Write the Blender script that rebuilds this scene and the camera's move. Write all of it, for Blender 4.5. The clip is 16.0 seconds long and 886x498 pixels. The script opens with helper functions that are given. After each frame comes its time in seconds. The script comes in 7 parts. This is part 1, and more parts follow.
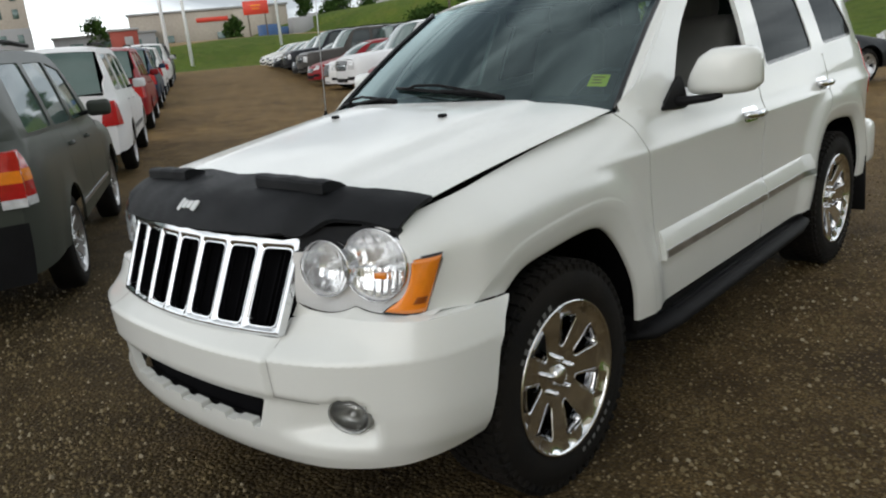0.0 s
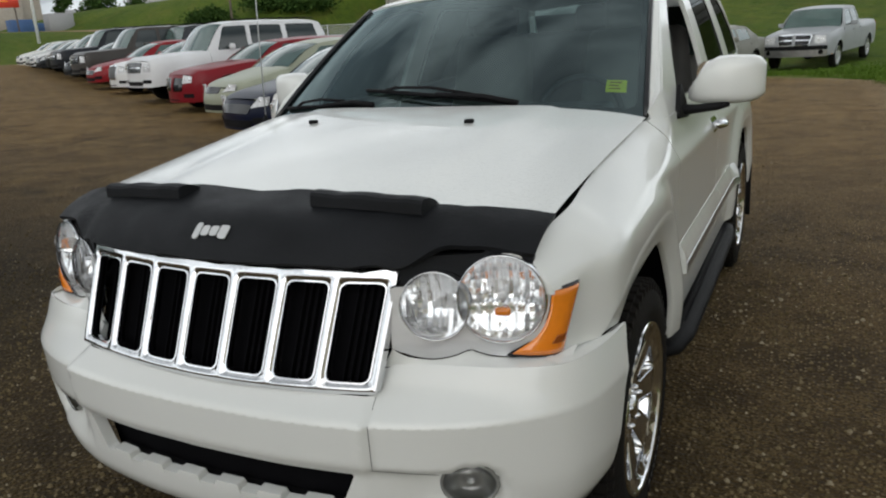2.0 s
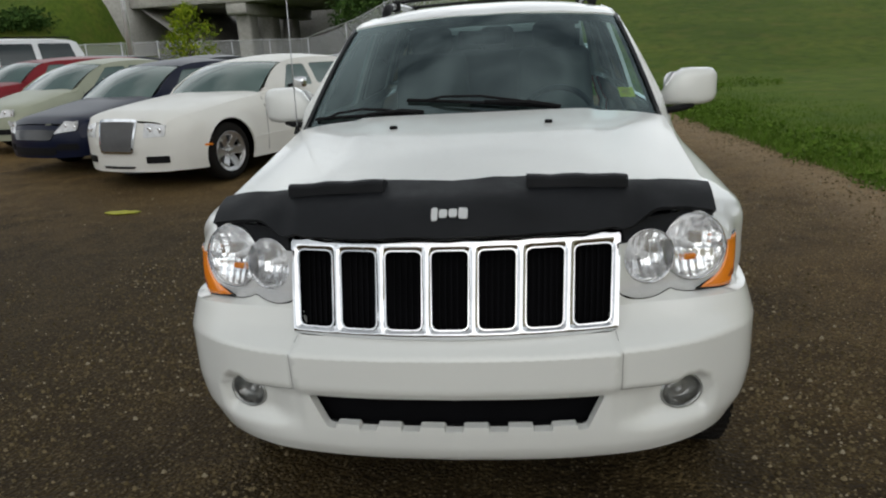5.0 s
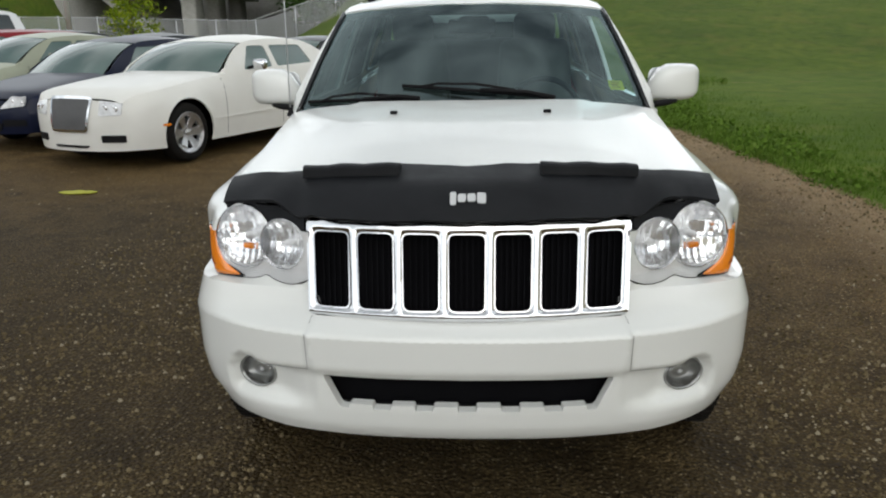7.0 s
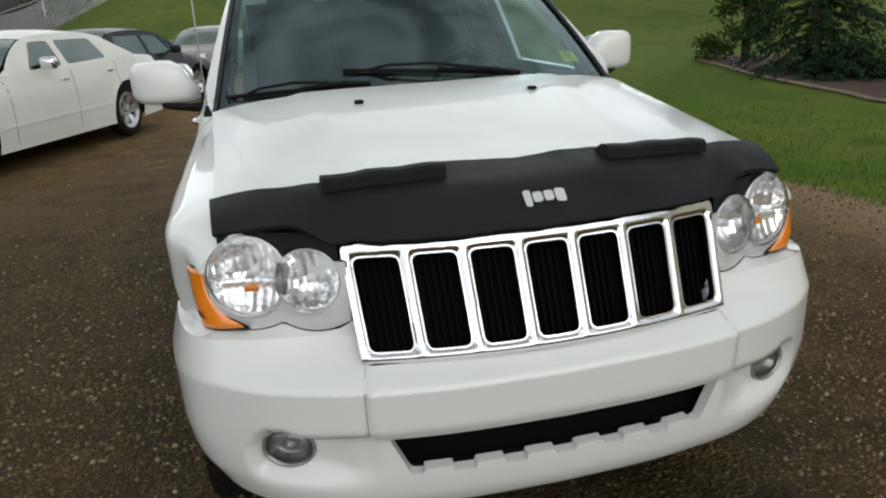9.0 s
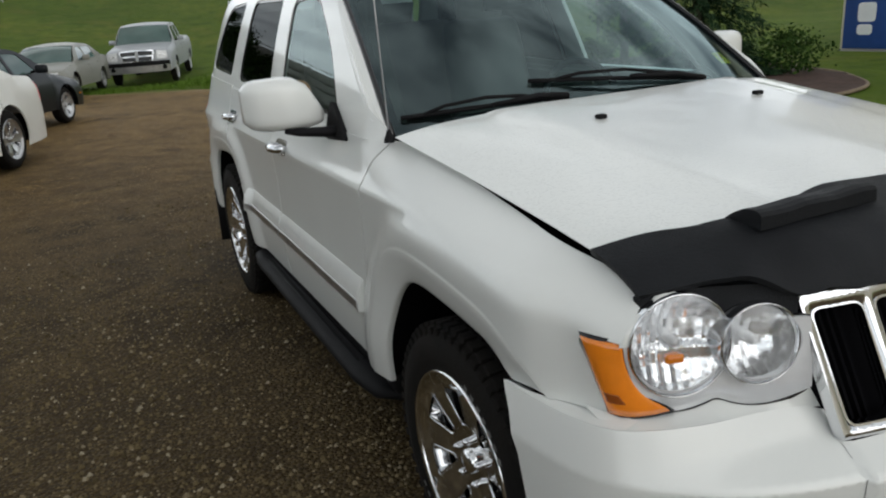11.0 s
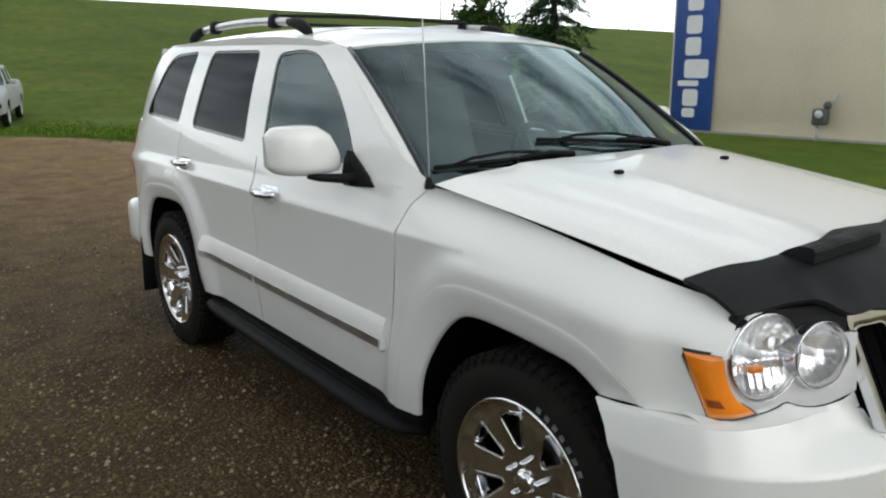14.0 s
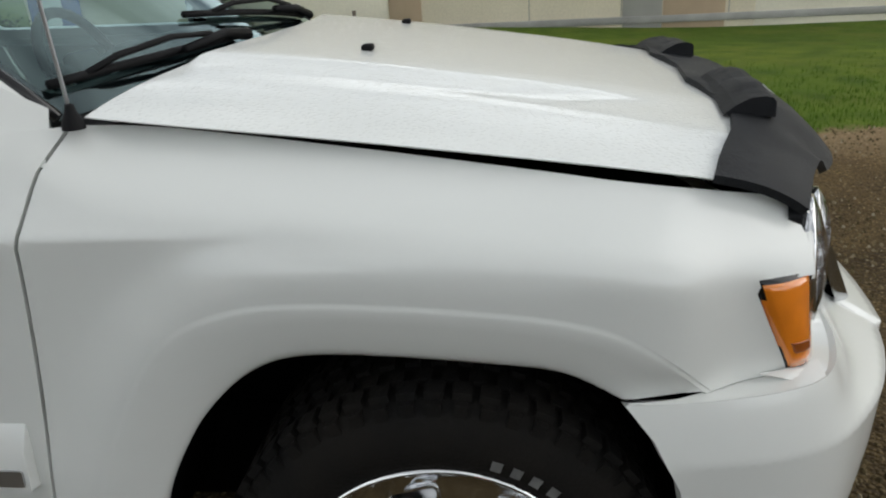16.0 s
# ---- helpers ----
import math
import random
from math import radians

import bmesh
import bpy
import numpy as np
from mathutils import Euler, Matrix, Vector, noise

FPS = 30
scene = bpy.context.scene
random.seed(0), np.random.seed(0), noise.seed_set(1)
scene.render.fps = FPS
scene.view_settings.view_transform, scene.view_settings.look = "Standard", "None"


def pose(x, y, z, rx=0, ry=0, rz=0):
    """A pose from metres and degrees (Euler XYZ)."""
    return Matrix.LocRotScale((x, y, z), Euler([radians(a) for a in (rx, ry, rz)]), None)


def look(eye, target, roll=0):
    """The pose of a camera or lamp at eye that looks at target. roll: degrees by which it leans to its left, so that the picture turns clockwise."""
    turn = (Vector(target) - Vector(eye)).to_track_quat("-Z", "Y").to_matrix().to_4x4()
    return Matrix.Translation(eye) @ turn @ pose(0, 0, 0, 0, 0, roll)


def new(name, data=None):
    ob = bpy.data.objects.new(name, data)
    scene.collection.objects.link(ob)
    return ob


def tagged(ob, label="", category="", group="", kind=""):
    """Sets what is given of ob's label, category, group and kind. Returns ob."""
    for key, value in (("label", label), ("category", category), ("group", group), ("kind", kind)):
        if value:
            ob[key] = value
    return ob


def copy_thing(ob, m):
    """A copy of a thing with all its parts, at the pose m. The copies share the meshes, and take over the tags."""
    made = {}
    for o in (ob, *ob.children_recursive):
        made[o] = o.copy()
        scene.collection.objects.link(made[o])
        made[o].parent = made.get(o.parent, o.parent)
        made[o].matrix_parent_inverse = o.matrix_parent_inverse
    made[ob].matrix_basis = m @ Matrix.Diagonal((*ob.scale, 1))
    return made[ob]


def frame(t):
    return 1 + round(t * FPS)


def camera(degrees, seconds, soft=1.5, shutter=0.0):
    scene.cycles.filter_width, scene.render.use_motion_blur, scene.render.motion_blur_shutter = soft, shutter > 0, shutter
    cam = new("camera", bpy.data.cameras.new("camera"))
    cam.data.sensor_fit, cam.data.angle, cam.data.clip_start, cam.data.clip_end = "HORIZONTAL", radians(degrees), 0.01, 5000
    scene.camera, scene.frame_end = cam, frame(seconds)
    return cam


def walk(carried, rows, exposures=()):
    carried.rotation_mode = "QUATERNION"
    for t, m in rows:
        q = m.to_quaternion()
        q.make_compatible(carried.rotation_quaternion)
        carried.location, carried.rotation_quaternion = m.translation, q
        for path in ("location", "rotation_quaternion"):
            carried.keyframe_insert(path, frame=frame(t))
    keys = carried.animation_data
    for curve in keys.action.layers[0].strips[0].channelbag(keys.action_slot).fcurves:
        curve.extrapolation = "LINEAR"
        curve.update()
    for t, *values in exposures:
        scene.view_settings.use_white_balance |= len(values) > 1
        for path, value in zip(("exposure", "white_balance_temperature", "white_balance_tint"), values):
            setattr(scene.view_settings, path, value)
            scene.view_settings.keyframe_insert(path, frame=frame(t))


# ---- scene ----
cam = camera(61.2, 16.0, soft=2.1)
PATH = [
    (0, (2.174, -0.97, 1.437), (0.833, 0.42, 0.919), -5.7),
    (0.5, (1.964, -0.992, 1.432), (0.703, 0.46, 0.88), -1.1),
    (1, (1.744, -1.107, 1.446), (0.706, 0.509, 0.886), -2.7),
    (1.5, (1.534, -1.143, 1.428), (0.581, 0.531, 0.889), -4.5),
    (2, (1.308, -1.162, 1.455), (0.43, 0.552, 0.917), -3.4),
    (2.5, (1.097, -1.282, 1.466), (0.376, 0.492, 0.889), -3.7),
    (3, (0.882, -1.385, 1.484), (0.32, 0.466, 0.979), -3.4),
    (3.5, (0.68, -1.426, 1.509), (0.178, 0.448, 1.023), -6.8),
    (4, (0.507, -1.534, 1.515), (0.123, 0.371, 1.042), -3.9),
    (4.5, (0.315, -1.715, 1.516), (0.048, 0.181, 0.935), -4.5),
    (5, (0.247, -1.9, 1.497), (-0.001, 0.015, 0.976), -3.2),
    (7.5, (-0.035, -1.961, 1.498), (-0.052, -0.041, 0.941), -0.5),
    (8, (-0.137, -1.785, 1.467), (0.016, 0.129, 0.907), -2.8),
    (8.5, (-0.345, -1.617, 1.489), (-0.156, 0.281, 0.887), -3.4),
    (9, (-0.63, -1.465, 1.474), (-0.197, 0.391, 0.866), -3.3),
    (9.5, (-0.887, -1.279, 1.458), (-0.302, 0.533, 0.845), -3.1),
    (10, (-1.117, -1.009, 1.465), (-0.53, 0.782, 0.797), -4.9),
    (12.5, (-2.171, -0.578, 1.579), (-1.05, 1.012, 1.114), -1.5),
    (13, (-2.223, -0.725, 1.554), (-1.217, 0.927, 1.044), -2.3),
    (13.5, (-2.253, -0.746, 1.559), (-1.238, 0.888, 1.012), -2.1),
    (14, (-2.234, -0.505, 1.524), (-1.034, 1.025, 1.058), -0.4),
    (14.5, (-2.208, -0.186, 1.503), (-0.74, 1.068, 0.982), -2.2),
    (15, (-2.091, 0.155, 1.446), (-0.518, 1.276, 0.925), -8.3),
    (15.5, (-1.989, 0.464, 1.389), (-0.269, 1.279, 0.777), -8.6),
    (16, (-1.84, 0.745, 1.364), (0.013, 0.937, 0.635), -3.0),
]
# the filming camera's own exposure drifts a little
walk(cam, [(t, look(eye, target, roll)) for t, eye, target, roll in PATH],
     exposures=[(0.0, 0.04), (0.5, -0.04), (1.0, -0.09), (2.0, -0.20), (2.5, -0.33), (3.5, -0.41), (4.5, -0.40), (5.0, -0.26), (7.5, 0.14), (8.0, 0.14), (8.5, 0.0), (9.0, -0.04), (10.0, -0.18), (12.5, -0.10), (13.5, 0.08), (14.0, 0.18), (14.5, 0.10), (16.0, 0.11)])

from mathutils import geometry


# ---------------------------------------------------------------- light
world = bpy.data.worlds.new("overcast_sky")
scene.world = world
world.use_nodes = True
wn, wl = world.node_tree.nodes, world.node_tree.links
wn.clear()
w_out = wn.new("ShaderNodeOutputWorld")
w_bg = wn.new("ShaderNodeBackground")
w_bg.inputs["Strength"].default_value = 1.0
sky = wn.new("ShaderNodeTexSky")
sky.sky_type, sky.sun_disc = "NISHITA", False
sky.sun_elevation, sky.sun_rotation = radians(31), radians(171)
sky.air_density, sky.dust_density = 1.0, 2.0
w_tc = wn.new("ShaderNodeTexCoord")
w_map = wn.new("ShaderNodeMapping")
w_map.inputs["Scale"].default_value = (1.0, 1.0, 3.2)
w_noise = wn.new("ShaderNodeTexNoise")
w_noise.inputs["Scale"].default_value = 2.3
w_noise.inputs["Detail"].default_value = 6.0
w_noise.inputs["Roughness"].default_value = 0.55
w_noise.inputs["Distortion"].default_value = 0.4
w_ramp = wn.new("ShaderNodeValToRGB")
w_ramp.color_ramp.elements[0].position, w_ramp.color_ramp.elements[0].color = 0.36, (0.295, 0.325, 0.36, 1)
w_ramp.color_ramp.elements[1].position, w_ramp.color_ramp.elements[1].color = 0.60, (1.345, 1.395, 1.405, 1)
w_scale = wn.new("ShaderNodeMix")
w_scale.data_type, w_scale.blend_type = "RGBA", "MULTIPLY"
w_scale.inputs[0].default_value = 1.0
w_scale.inputs[7].default_value = (0.08, 0.08, 0.08, 1)
w_mix = wn.new("ShaderNodeMix")
w_mix.data_type = "RGBA"
w_mix.inputs[0].default_value = 0.85
wl.new(w_tc.outputs["Generated"], w_map.inputs["Vector"])
wl.new(w_map.outputs["Vector"], w_noise.inputs["Vector"])
wl.new(w_noise.outputs["Fac"], w_ramp.inputs["Fac"])
wl.new(sky.outputs["Color"], w_scale.inputs[6])
wl.new(w_scale.outputs[2], w_mix.inputs[6])
wl.new(w_ramp.outputs["Color"], w_mix.inputs[7])
w_sep = wn.new("ShaderNodeSeparateXYZ")
wl.new(w_tc.outputs["Generated"], w_sep.inputs[0])
w_grad = wn.new("ShaderNodeMapRange")
for slot, val in ((1, 0.0), (2, 0.8), (3, 2.05), (4, 0.66)):
    w_grad.inputs[slot].default_value = val
wl.new(w_sep.outputs["Z"], w_grad.inputs[0])
w_bright = wn.new("ShaderNodeMix")
w_bright.data_type, w_bright.blend_type = "RGBA", "MULTIPLY"
w_bright.inputs[0].default_value = 1.0
wl.new(w_mix.outputs[2], w_bright.inputs[6])
wl.new(w_grad.outputs[0], w_bright.inputs[7])
w_dot = wn.new("ShaderNodeVectorMath")
w_dot.operation = "DOT_PRODUCT"
w_dot.inputs[1].default_value = (0.88, 0.47, 0.0)
wl.new(w_tc.outputs["Generated"], w_dot.inputs[0])
w_turn = wn.new("ShaderNodeMapRange")
for slot, val in ((1, -1.0), (2, 1.0), (3, 0.82), (4, 1.20)):
    w_turn.inputs[slot].default_value = val
wl.new(w_dot.outputs["Value"], w_turn.inputs[0])
w_side = wn.new("ShaderNodeMix")
w_side.data_type, w_side.blend_type = "RGBA", "MULTIPLY"
w_side.inputs[0].default_value = 1.0
wl.new(w_bright.outputs[2], w_side.inputs[6])
wl.new(w_turn.outputs[0], w_side.inputs[7])
wl.new(w_side.outputs[2], w_bg.inputs["Color"])
wl.new(w_bg.outputs["Background"], w_out.inputs["Surface"])

sun_data = bpy.data.lights.new("sun", "SUN")
sun_data.energy, sun_data.angle, sun_data.color = 0.85, radians(60), (1.0, 0.985, 0.96)
sun = new("sun", sun_data)
sun.matrix_world = look((4, -26, 16), (0, 0, 0))


# ---------------------------------------------------------------- materials
def material(name, base=(0.5, 0.5, 0.5), rough=0.5, metal=0.0, coat=0.0, coat_rough=0.03, vary=0.0, vary_scale=6.0,
             grain=0.0, grain_scale=80.0, bump=0.0, bump_scale=60.0, second=None, per_object=False, rough_vary=0.0, spec=0.5):
    m = bpy.data.materials.new(name)
    m.use_nodes = True
    nt = m.node_tree
    n, l = nt.nodes, nt.links
    p = n["Principled BSDF"]
    p.inputs["Base Color"].default_value = (*base, 1)
    p.inputs["Roughness"].default_value = rough
    p.inputs["Metallic"].default_value = metal
    p.inputs["Coat Weight"].default_value = coat
    p.inputs["Coat Roughness"].default_value = coat_rough
    p.inputs["Specular IOR Level"].default_value = spec
    tc = n.new("ShaderNodeTexCoord")
    color = None
    if per_object:
        info = n.new("ShaderNodeObjectInfo")
        color = info.outputs["Color"]
    if vary > 0 or second:
        no = n.new("ShaderNodeTexNoise")
        no.inputs["Scale"].default_value = vary_scale
        no.inputs["Detail"].default_value = 5
        l.new(tc.outputs["Object"], no.inputs["Vector"])
        ramp = n.new("ShaderNodeMapRange")
        ramp.inputs[1].default_value, ramp.inputs[2].default_value = 0.3, 0.7
        l.new(no.outputs["Fac"], ramp.inputs[0])
        mx = n.new("ShaderNodeMix")
        mx.data_type = "RGBA"
        other = second or tuple(c * (1 - vary) for c in base)
        mx.inputs[7].default_value = (*other, 1)
        mx.inputs[6].default_value = (*base, 1)
        if color is not None:
            l.new(color, mx.inputs[6])
            dk = n.new("ShaderNodeMix")
            dk.data_type, dk.blend_type = "RGBA", "MULTIPLY"
            dk.inputs[0].default_value = vary
            dk.inputs[7].default_value = (0.45, 0.42, 0.38, 1)
            l.new(color, dk.inputs[6])
            l.new(dk.outputs[2], mx.inputs[7])
        l.new(ramp.outputs[0], mx.inputs[0])
        color = mx.outputs[2]
        if rough_vary:
            rr = n.new("ShaderNodeMapRange")
            rr.inputs[3].default_value, rr.inputs[4].default_value = rough, min(1.0, rough + rough_vary)
            l.new(ramp.outputs[0], rr.inputs[0])
            l.new(rr.outputs[0], p.inputs["Roughness"])
    if grain > 0:
        ng = n.new("ShaderNodeTexNoise")
        ng.inputs["Scale"].default_value = grain_scale
        ng.inputs["Detail"].default_value = 3
        l.new(tc.outputs["Object"], ng.inputs["Vector"])
        gr = n.new("ShaderNodeMapRange")
        gr.inputs[1].default_value, gr.inputs[2].default_value = 0.3, 0.7
        gr.inputs[3].default_value, gr.inputs[4].default_value = 1 - grain, 1 + grain * 0.6
        l.new(ng.outputs["Fac"], gr.inputs[0])
        mg = n.new("ShaderNodeMix")
        mg.data_type, mg.blend_type = "RGBA", "MULTIPLY"
        mg.inputs[0].default_value = 1.0
        if color is not None:
            l.new(color, mg.inputs[6])
        else:
            mg.inputs[6].default_value = (*base, 1)
        l.new(gr.outputs[0], mg.inputs[7])
        color = mg.outputs[2]
    if color is not None:
        l.new(color, p.inputs["Base Color"])
    if bump > 0:
        nb = n.new("ShaderNodeTexNoise")
        nb.inputs["Scale"].default_value = bump_scale
        nb.inputs["Detail"].default_value = 4
        l.new(tc.outputs["Object"], nb.inputs["Vector"])
        bp = n.new("ShaderNodeBump")
        bp.inputs["Strength"].default_value = bump
        bp.inputs["Distance"].default_value = 0.01
        l.new(nb.outputs["Fac"], bp.inputs["Height"])
        l.new(bp.outputs["Normal"], p.inputs["Normal"])
    return m


def glass_material(name, tint, rough=0.0, ior=1.55, shine=(1, 1, 1)):
    """Car glass: clear tinted transmission below a mirror-like surface."""
    m = bpy.data.materials.new(name)
    m.use_nodes = True
    n, l = m.node_tree.nodes, m.node_tree.links
    out = n["Material Output"]
    n.remove(n["Principled BSDF"])
    tr = n.new("ShaderNodeBsdfTransparent")
    tr.inputs["Color"].default_value = (*tint, 1)
    gl = n.new("ShaderNodeBsdfGlossy")
    gl.inputs["Roughness"].default_value = rough
    gl.inputs["Color"].default_value = (*shine, 1)
    fr = n.new("ShaderNodeFresnel")
    fr.inputs["IOR"].default_value = ior
    mix = n.new("ShaderNodeMixShader")
    l.new(fr.outputs["Fac"], mix.inputs["Fac"])
    l.new(tr.outputs["BSDF"], mix.inputs[1])
    l.new(gl.outputs["BSDF"], mix.inputs[2])
    l.new(mix.outputs["Shader"], out.inputs["Surface"])
    return m


PAINT = material("white_car_paint", (0.735, 0.748, 0.722), 0.30, coat=0.75, coat_rough=0.025, spec=0.4, vary=0.03, vary_scale=2.5, grain=0.012, grain_scale=900)
# the bonnet carries fine drops of rain
WET_PAINT = material("wet_white_car_paint", (0.735, 0.748, 0.722), 0.30, coat=0.75, coat_rough=0.03, spec=0.4, vary=0.03, vary_scale=2.5, grain=0.03, grain_scale=160)
wet = WET_PAINT.node_tree
drops = wet.nodes.new("ShaderNodeTexVoronoi")
drops.inputs["Scale"].default_value = 120
drop_tc = wet.nodes.new("ShaderNodeTexCoord")
drop_area = wet.nodes.new("ShaderNodeTexNoise")
drop_area.inputs["Scale"].default_value = 3.0
drop_cut = wet.nodes.new("ShaderNodeMapRange")
for slot, val in ((1, 0.42), (2, 0.15), (3, 0.0), (4, 1.0)):
    drop_cut.inputs[slot].default_value = val
drop_mul = wet.nodes.new("ShaderNodeMath")
drop_mul.operation = "MULTIPLY"
drop_bump = wet.nodes.new("ShaderNodeBump")
drop_bump.inputs["Strength"].default_value, drop_bump.inputs["Distance"].default_value = 0.75, 0.004
wet.links.new(drop_tc.outputs["Object"], drops.inputs["Vector"])
wet.links.new(drop_tc.outputs["Object"], drop_area.inputs["Vector"])
wet.links.new(drops.outputs["Distance"], drop_cut.inputs[0])
wet.links.new(drop_cut.outputs[0], drop_mul.inputs[0])
wet.links.new(drop_area.outputs["Fac"], drop_mul.inputs[1])
wet.links.new(drop_mul.outputs[0], drop_bump.inputs["Height"])
wet.links.new(drop_bump.outputs["Normal"], wet.nodes["Principled BSDF"].inputs["Coat Normal"])
CHROME = material("chrome", (0.74, 0.75, 0.77), 0.05, metal=1.0, vary=0.12, vary_scale=14, rough_vary=0.06)
RIM_CHROME = material("chrome_clad_rim", (0.90, 0.90, 0.90), 0.06, metal=1.0, vary=0.2, vary_scale=18, rough_vary=0.12)
BLACK = material("black_plastic", (0.010, 0.010, 0.011), 0.6, spec=0.12, vary=0.3, vary_scale=9, bump=0.15, bump_scale=400)
GLOSS_BLACK = material("gloss_black", (0.01, 0.01, 0.011), 0.15, vary=0.2)
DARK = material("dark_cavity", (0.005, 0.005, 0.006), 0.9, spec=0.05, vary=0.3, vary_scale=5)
VINYL = material("black_vinyl_cover", (0.009, 0.010, 0.012), 0.50, spec=0.20, vary=0.3, vary_scale=7, bump=0.25, bump_scale=260, rough_vary=0.15)
RUBBER = material("tyre_rubber", (0.008, 0.008, 0.008), 0.8, vary=0.0, second=(0.015, 0.013, 0.011), spec=0.12, vary_scale=7, bump=0.3, bump_scale=150)
AMBER = material("amber_lens", (0.85, 0.24, 0.015), 0.12, coat=1.0, vary=0.12, vary_scale=30, bump=0.06, bump_scale=220)
FOG_GLASS = material("fog_lamp_glass", (0.30, 0.31, 0.30), 0.12, metal=0.25, coat=1.0, vary=0.3, vary_scale=30)
AMBER_DARK = material("dark_amber_bar", (0.28, 0.07, 0.01), 0.25)
RED_LENS = material("red_lens", (0.45, 0.012, 0.012), 0.15, coat=1.0, vary=0.2, vary_scale=40)
CLEAR_LAMP = material("white_lamp_lens", (0.72, 0.73, 0.74), 0.15, coat=1.0, vary=0.35, vary_scale=22)
REFLECTOR = material("lamp_reflector", (0.96, 0.97, 0.98), 0.10, metal=0.80, vary=0.05, vary_scale=40)
SIDEWALL = material("raised_sidewall_white", (0.16, 0.16, 0.155), 0.7, vary=0.5, vary_scale=30)
LAMP_PLATE = material("silver_lamp_plate", (0.88, 0.89, 0.90), 0.16, metal=0.30, coat=1.0, coat_rough=0.02, vary=0.10, vary_scale=25)
SILVER = material("silver_lettering", (0.62, 0.63, 0.63), 0.35, metal=0.3)
SCRAP = material("dull_yellow_plastic", (0.50, 0.50, 0.04), 0.6, vary=0.35, vary_scale=14)
YELLOW = material("yellow_sticker", (0.90, 0.92, 0.03), 0.5, vary=0.15, vary_scale=40)
SEAT = material("pale_grey_leather", (0.20, 0.20, 0.19), 0.5, vary=0.15, vary_scale=8, bump=0.1, bump_scale=200)
DASH = material("dark_dashboard", (0.05, 0.052, 0.055), 0.65, vary=0.3, vary_scale=10, bump=0.2, bump_scale=300)
WINDSHIELD = glass_material("windshield_glass", (0.42, 0.62, 0.62), ior=2.0, shine=(0.74, 0.93, 0.95))
PRIVACY = glass_material("privacy_glass", (0.025, 0.028, 0.028), ior=1.45, shine=(0.25, 0.265, 0.27))
DOOR_GLASS = glass_material("door_glass", (0.46, 0.62, 0.60), ior=1.7, shine=(0.62, 0.73, 0.74))
LENS = glass_material("clear_lens", (0.98, 0.985, 0.99))
MIRROR = material("mirror_glass", (0.8, 0.82, 0.84), 0.02, metal=1.0)
CAR_PAINT = material("coloured_car_paint", (0.5, 0.5, 0.5), 0.35, coat=0.14, spec=0.12, coat_rough=0.04, per_object=True, vary=0.15, vary_scale=1.8)
CAR_GLASS = material("dark_car_glass", (0.085, 0.135, 0.122), 0.03, vary=0.3, vary_scale=1.5, spec=0.6, coat=0.3, coat_rough=0.02)
DARK_CAR_GLASS = material("tinted_car_glass", (0.022, 0.032, 0.032), 0.03, vary=0.3, vary_scale=1.5, spec=0.5, coat=0.2, coat_rough=0.02)
ALLOY = material("alloy_wheel", (0.55, 0.55, 0.56), 0.28, metal=0.9, vary=0.25, vary_scale=12)
GREY_PLASTIC = material("grey_plastic", (0.09, 0.09, 0.092), 0.55, vary=0.25, vary_scale=6, bump=0.15, bump_scale=250)
CONCRETE = material("concrete", (0.40, 0.39, 0.36), 0.85, vary=0.35, vary_scale=0.25, grain=0.15, grain_scale=3, bump=0.3, bump_scale=20)
STEEL_POLE = material("galvanised_steel", (0.55, 0.56, 0.57), 0.4, metal=0.6, vary=0.2, vary_scale=3)
WOOD_POLE = material("weathered_wood_pole", (0.16, 0.13, 0.10), 0.9, vary=0.4, vary_scale=3, grain=0.3, grain_scale=30)
BARK = material("bark", (0.10, 0.075, 0.055), 0.9, vary=0.4, vary_scale=12, bump=0.6, bump_scale=40)


# ---------------------------------------------------------------- helpers
def part(name, bm, mat, parent=None, label="", smooth=True):
    """One mesh object from a bmesh, under its parent."""
    me = bpy.data.meshes.new(name)
    for f in bm.faces:
        f.smooth = smooth
    bm.to_mesh(me)
    bm.free()
    me.materials.append(mat)
    ob = new(name, me)
    if parent is not None:
        ob.parent = parent
    if label:
        ob["label"] = label
    return ob


def smoothstep(a, b, x):
    t = min(1.0, max(0.0, (x - a) / (b - a)))
    return t * t * (3 - 2 * t)


def table(points, x):
    """A smooth curve through sorted (x, value) pairs."""
    if x <= points[0][0]:
        return points[0][1]
    for i in range(len(points) - 1):
        x0, v0 = points[i]
        x1, v1 = points[i + 1]
        if x <= x1:
            h = x1 - x0
            t = (x - x0) / h
            m0 = (v1 - points[i - 1][1]) / (x1 - points[i - 1][0]) if i > 0 else (v1 - v0) / h
            m1 = (points[i + 2][1] - v0) / (points[i + 2][0] - x0) if i + 2 < len(points) else (v1 - v0) / h
            return ((2 * t ** 3 - 3 * t * t + 1) * v0 + (t ** 3 - 2 * t * t + t) * h * m0
                    + (-2 * t ** 3 + 3 * t * t) * v1 + (t ** 3 - t * t) * h * m1)
    return points[-1][1]


def dense(loop, step, closed=True):
    out = []
    count = len(loop) if closed else len(loop) - 1
    for i in range(count):
        a, b = Vector(loop[i]), Vector(loop[(i + 1) % len(loop)])
        k = max(1, math.ceil((b - a).length / step))
        out += [a.lerp(b, j / k) for j in range(k)]
    if not closed:
        out.append(Vector(loop[-1]))
    return out


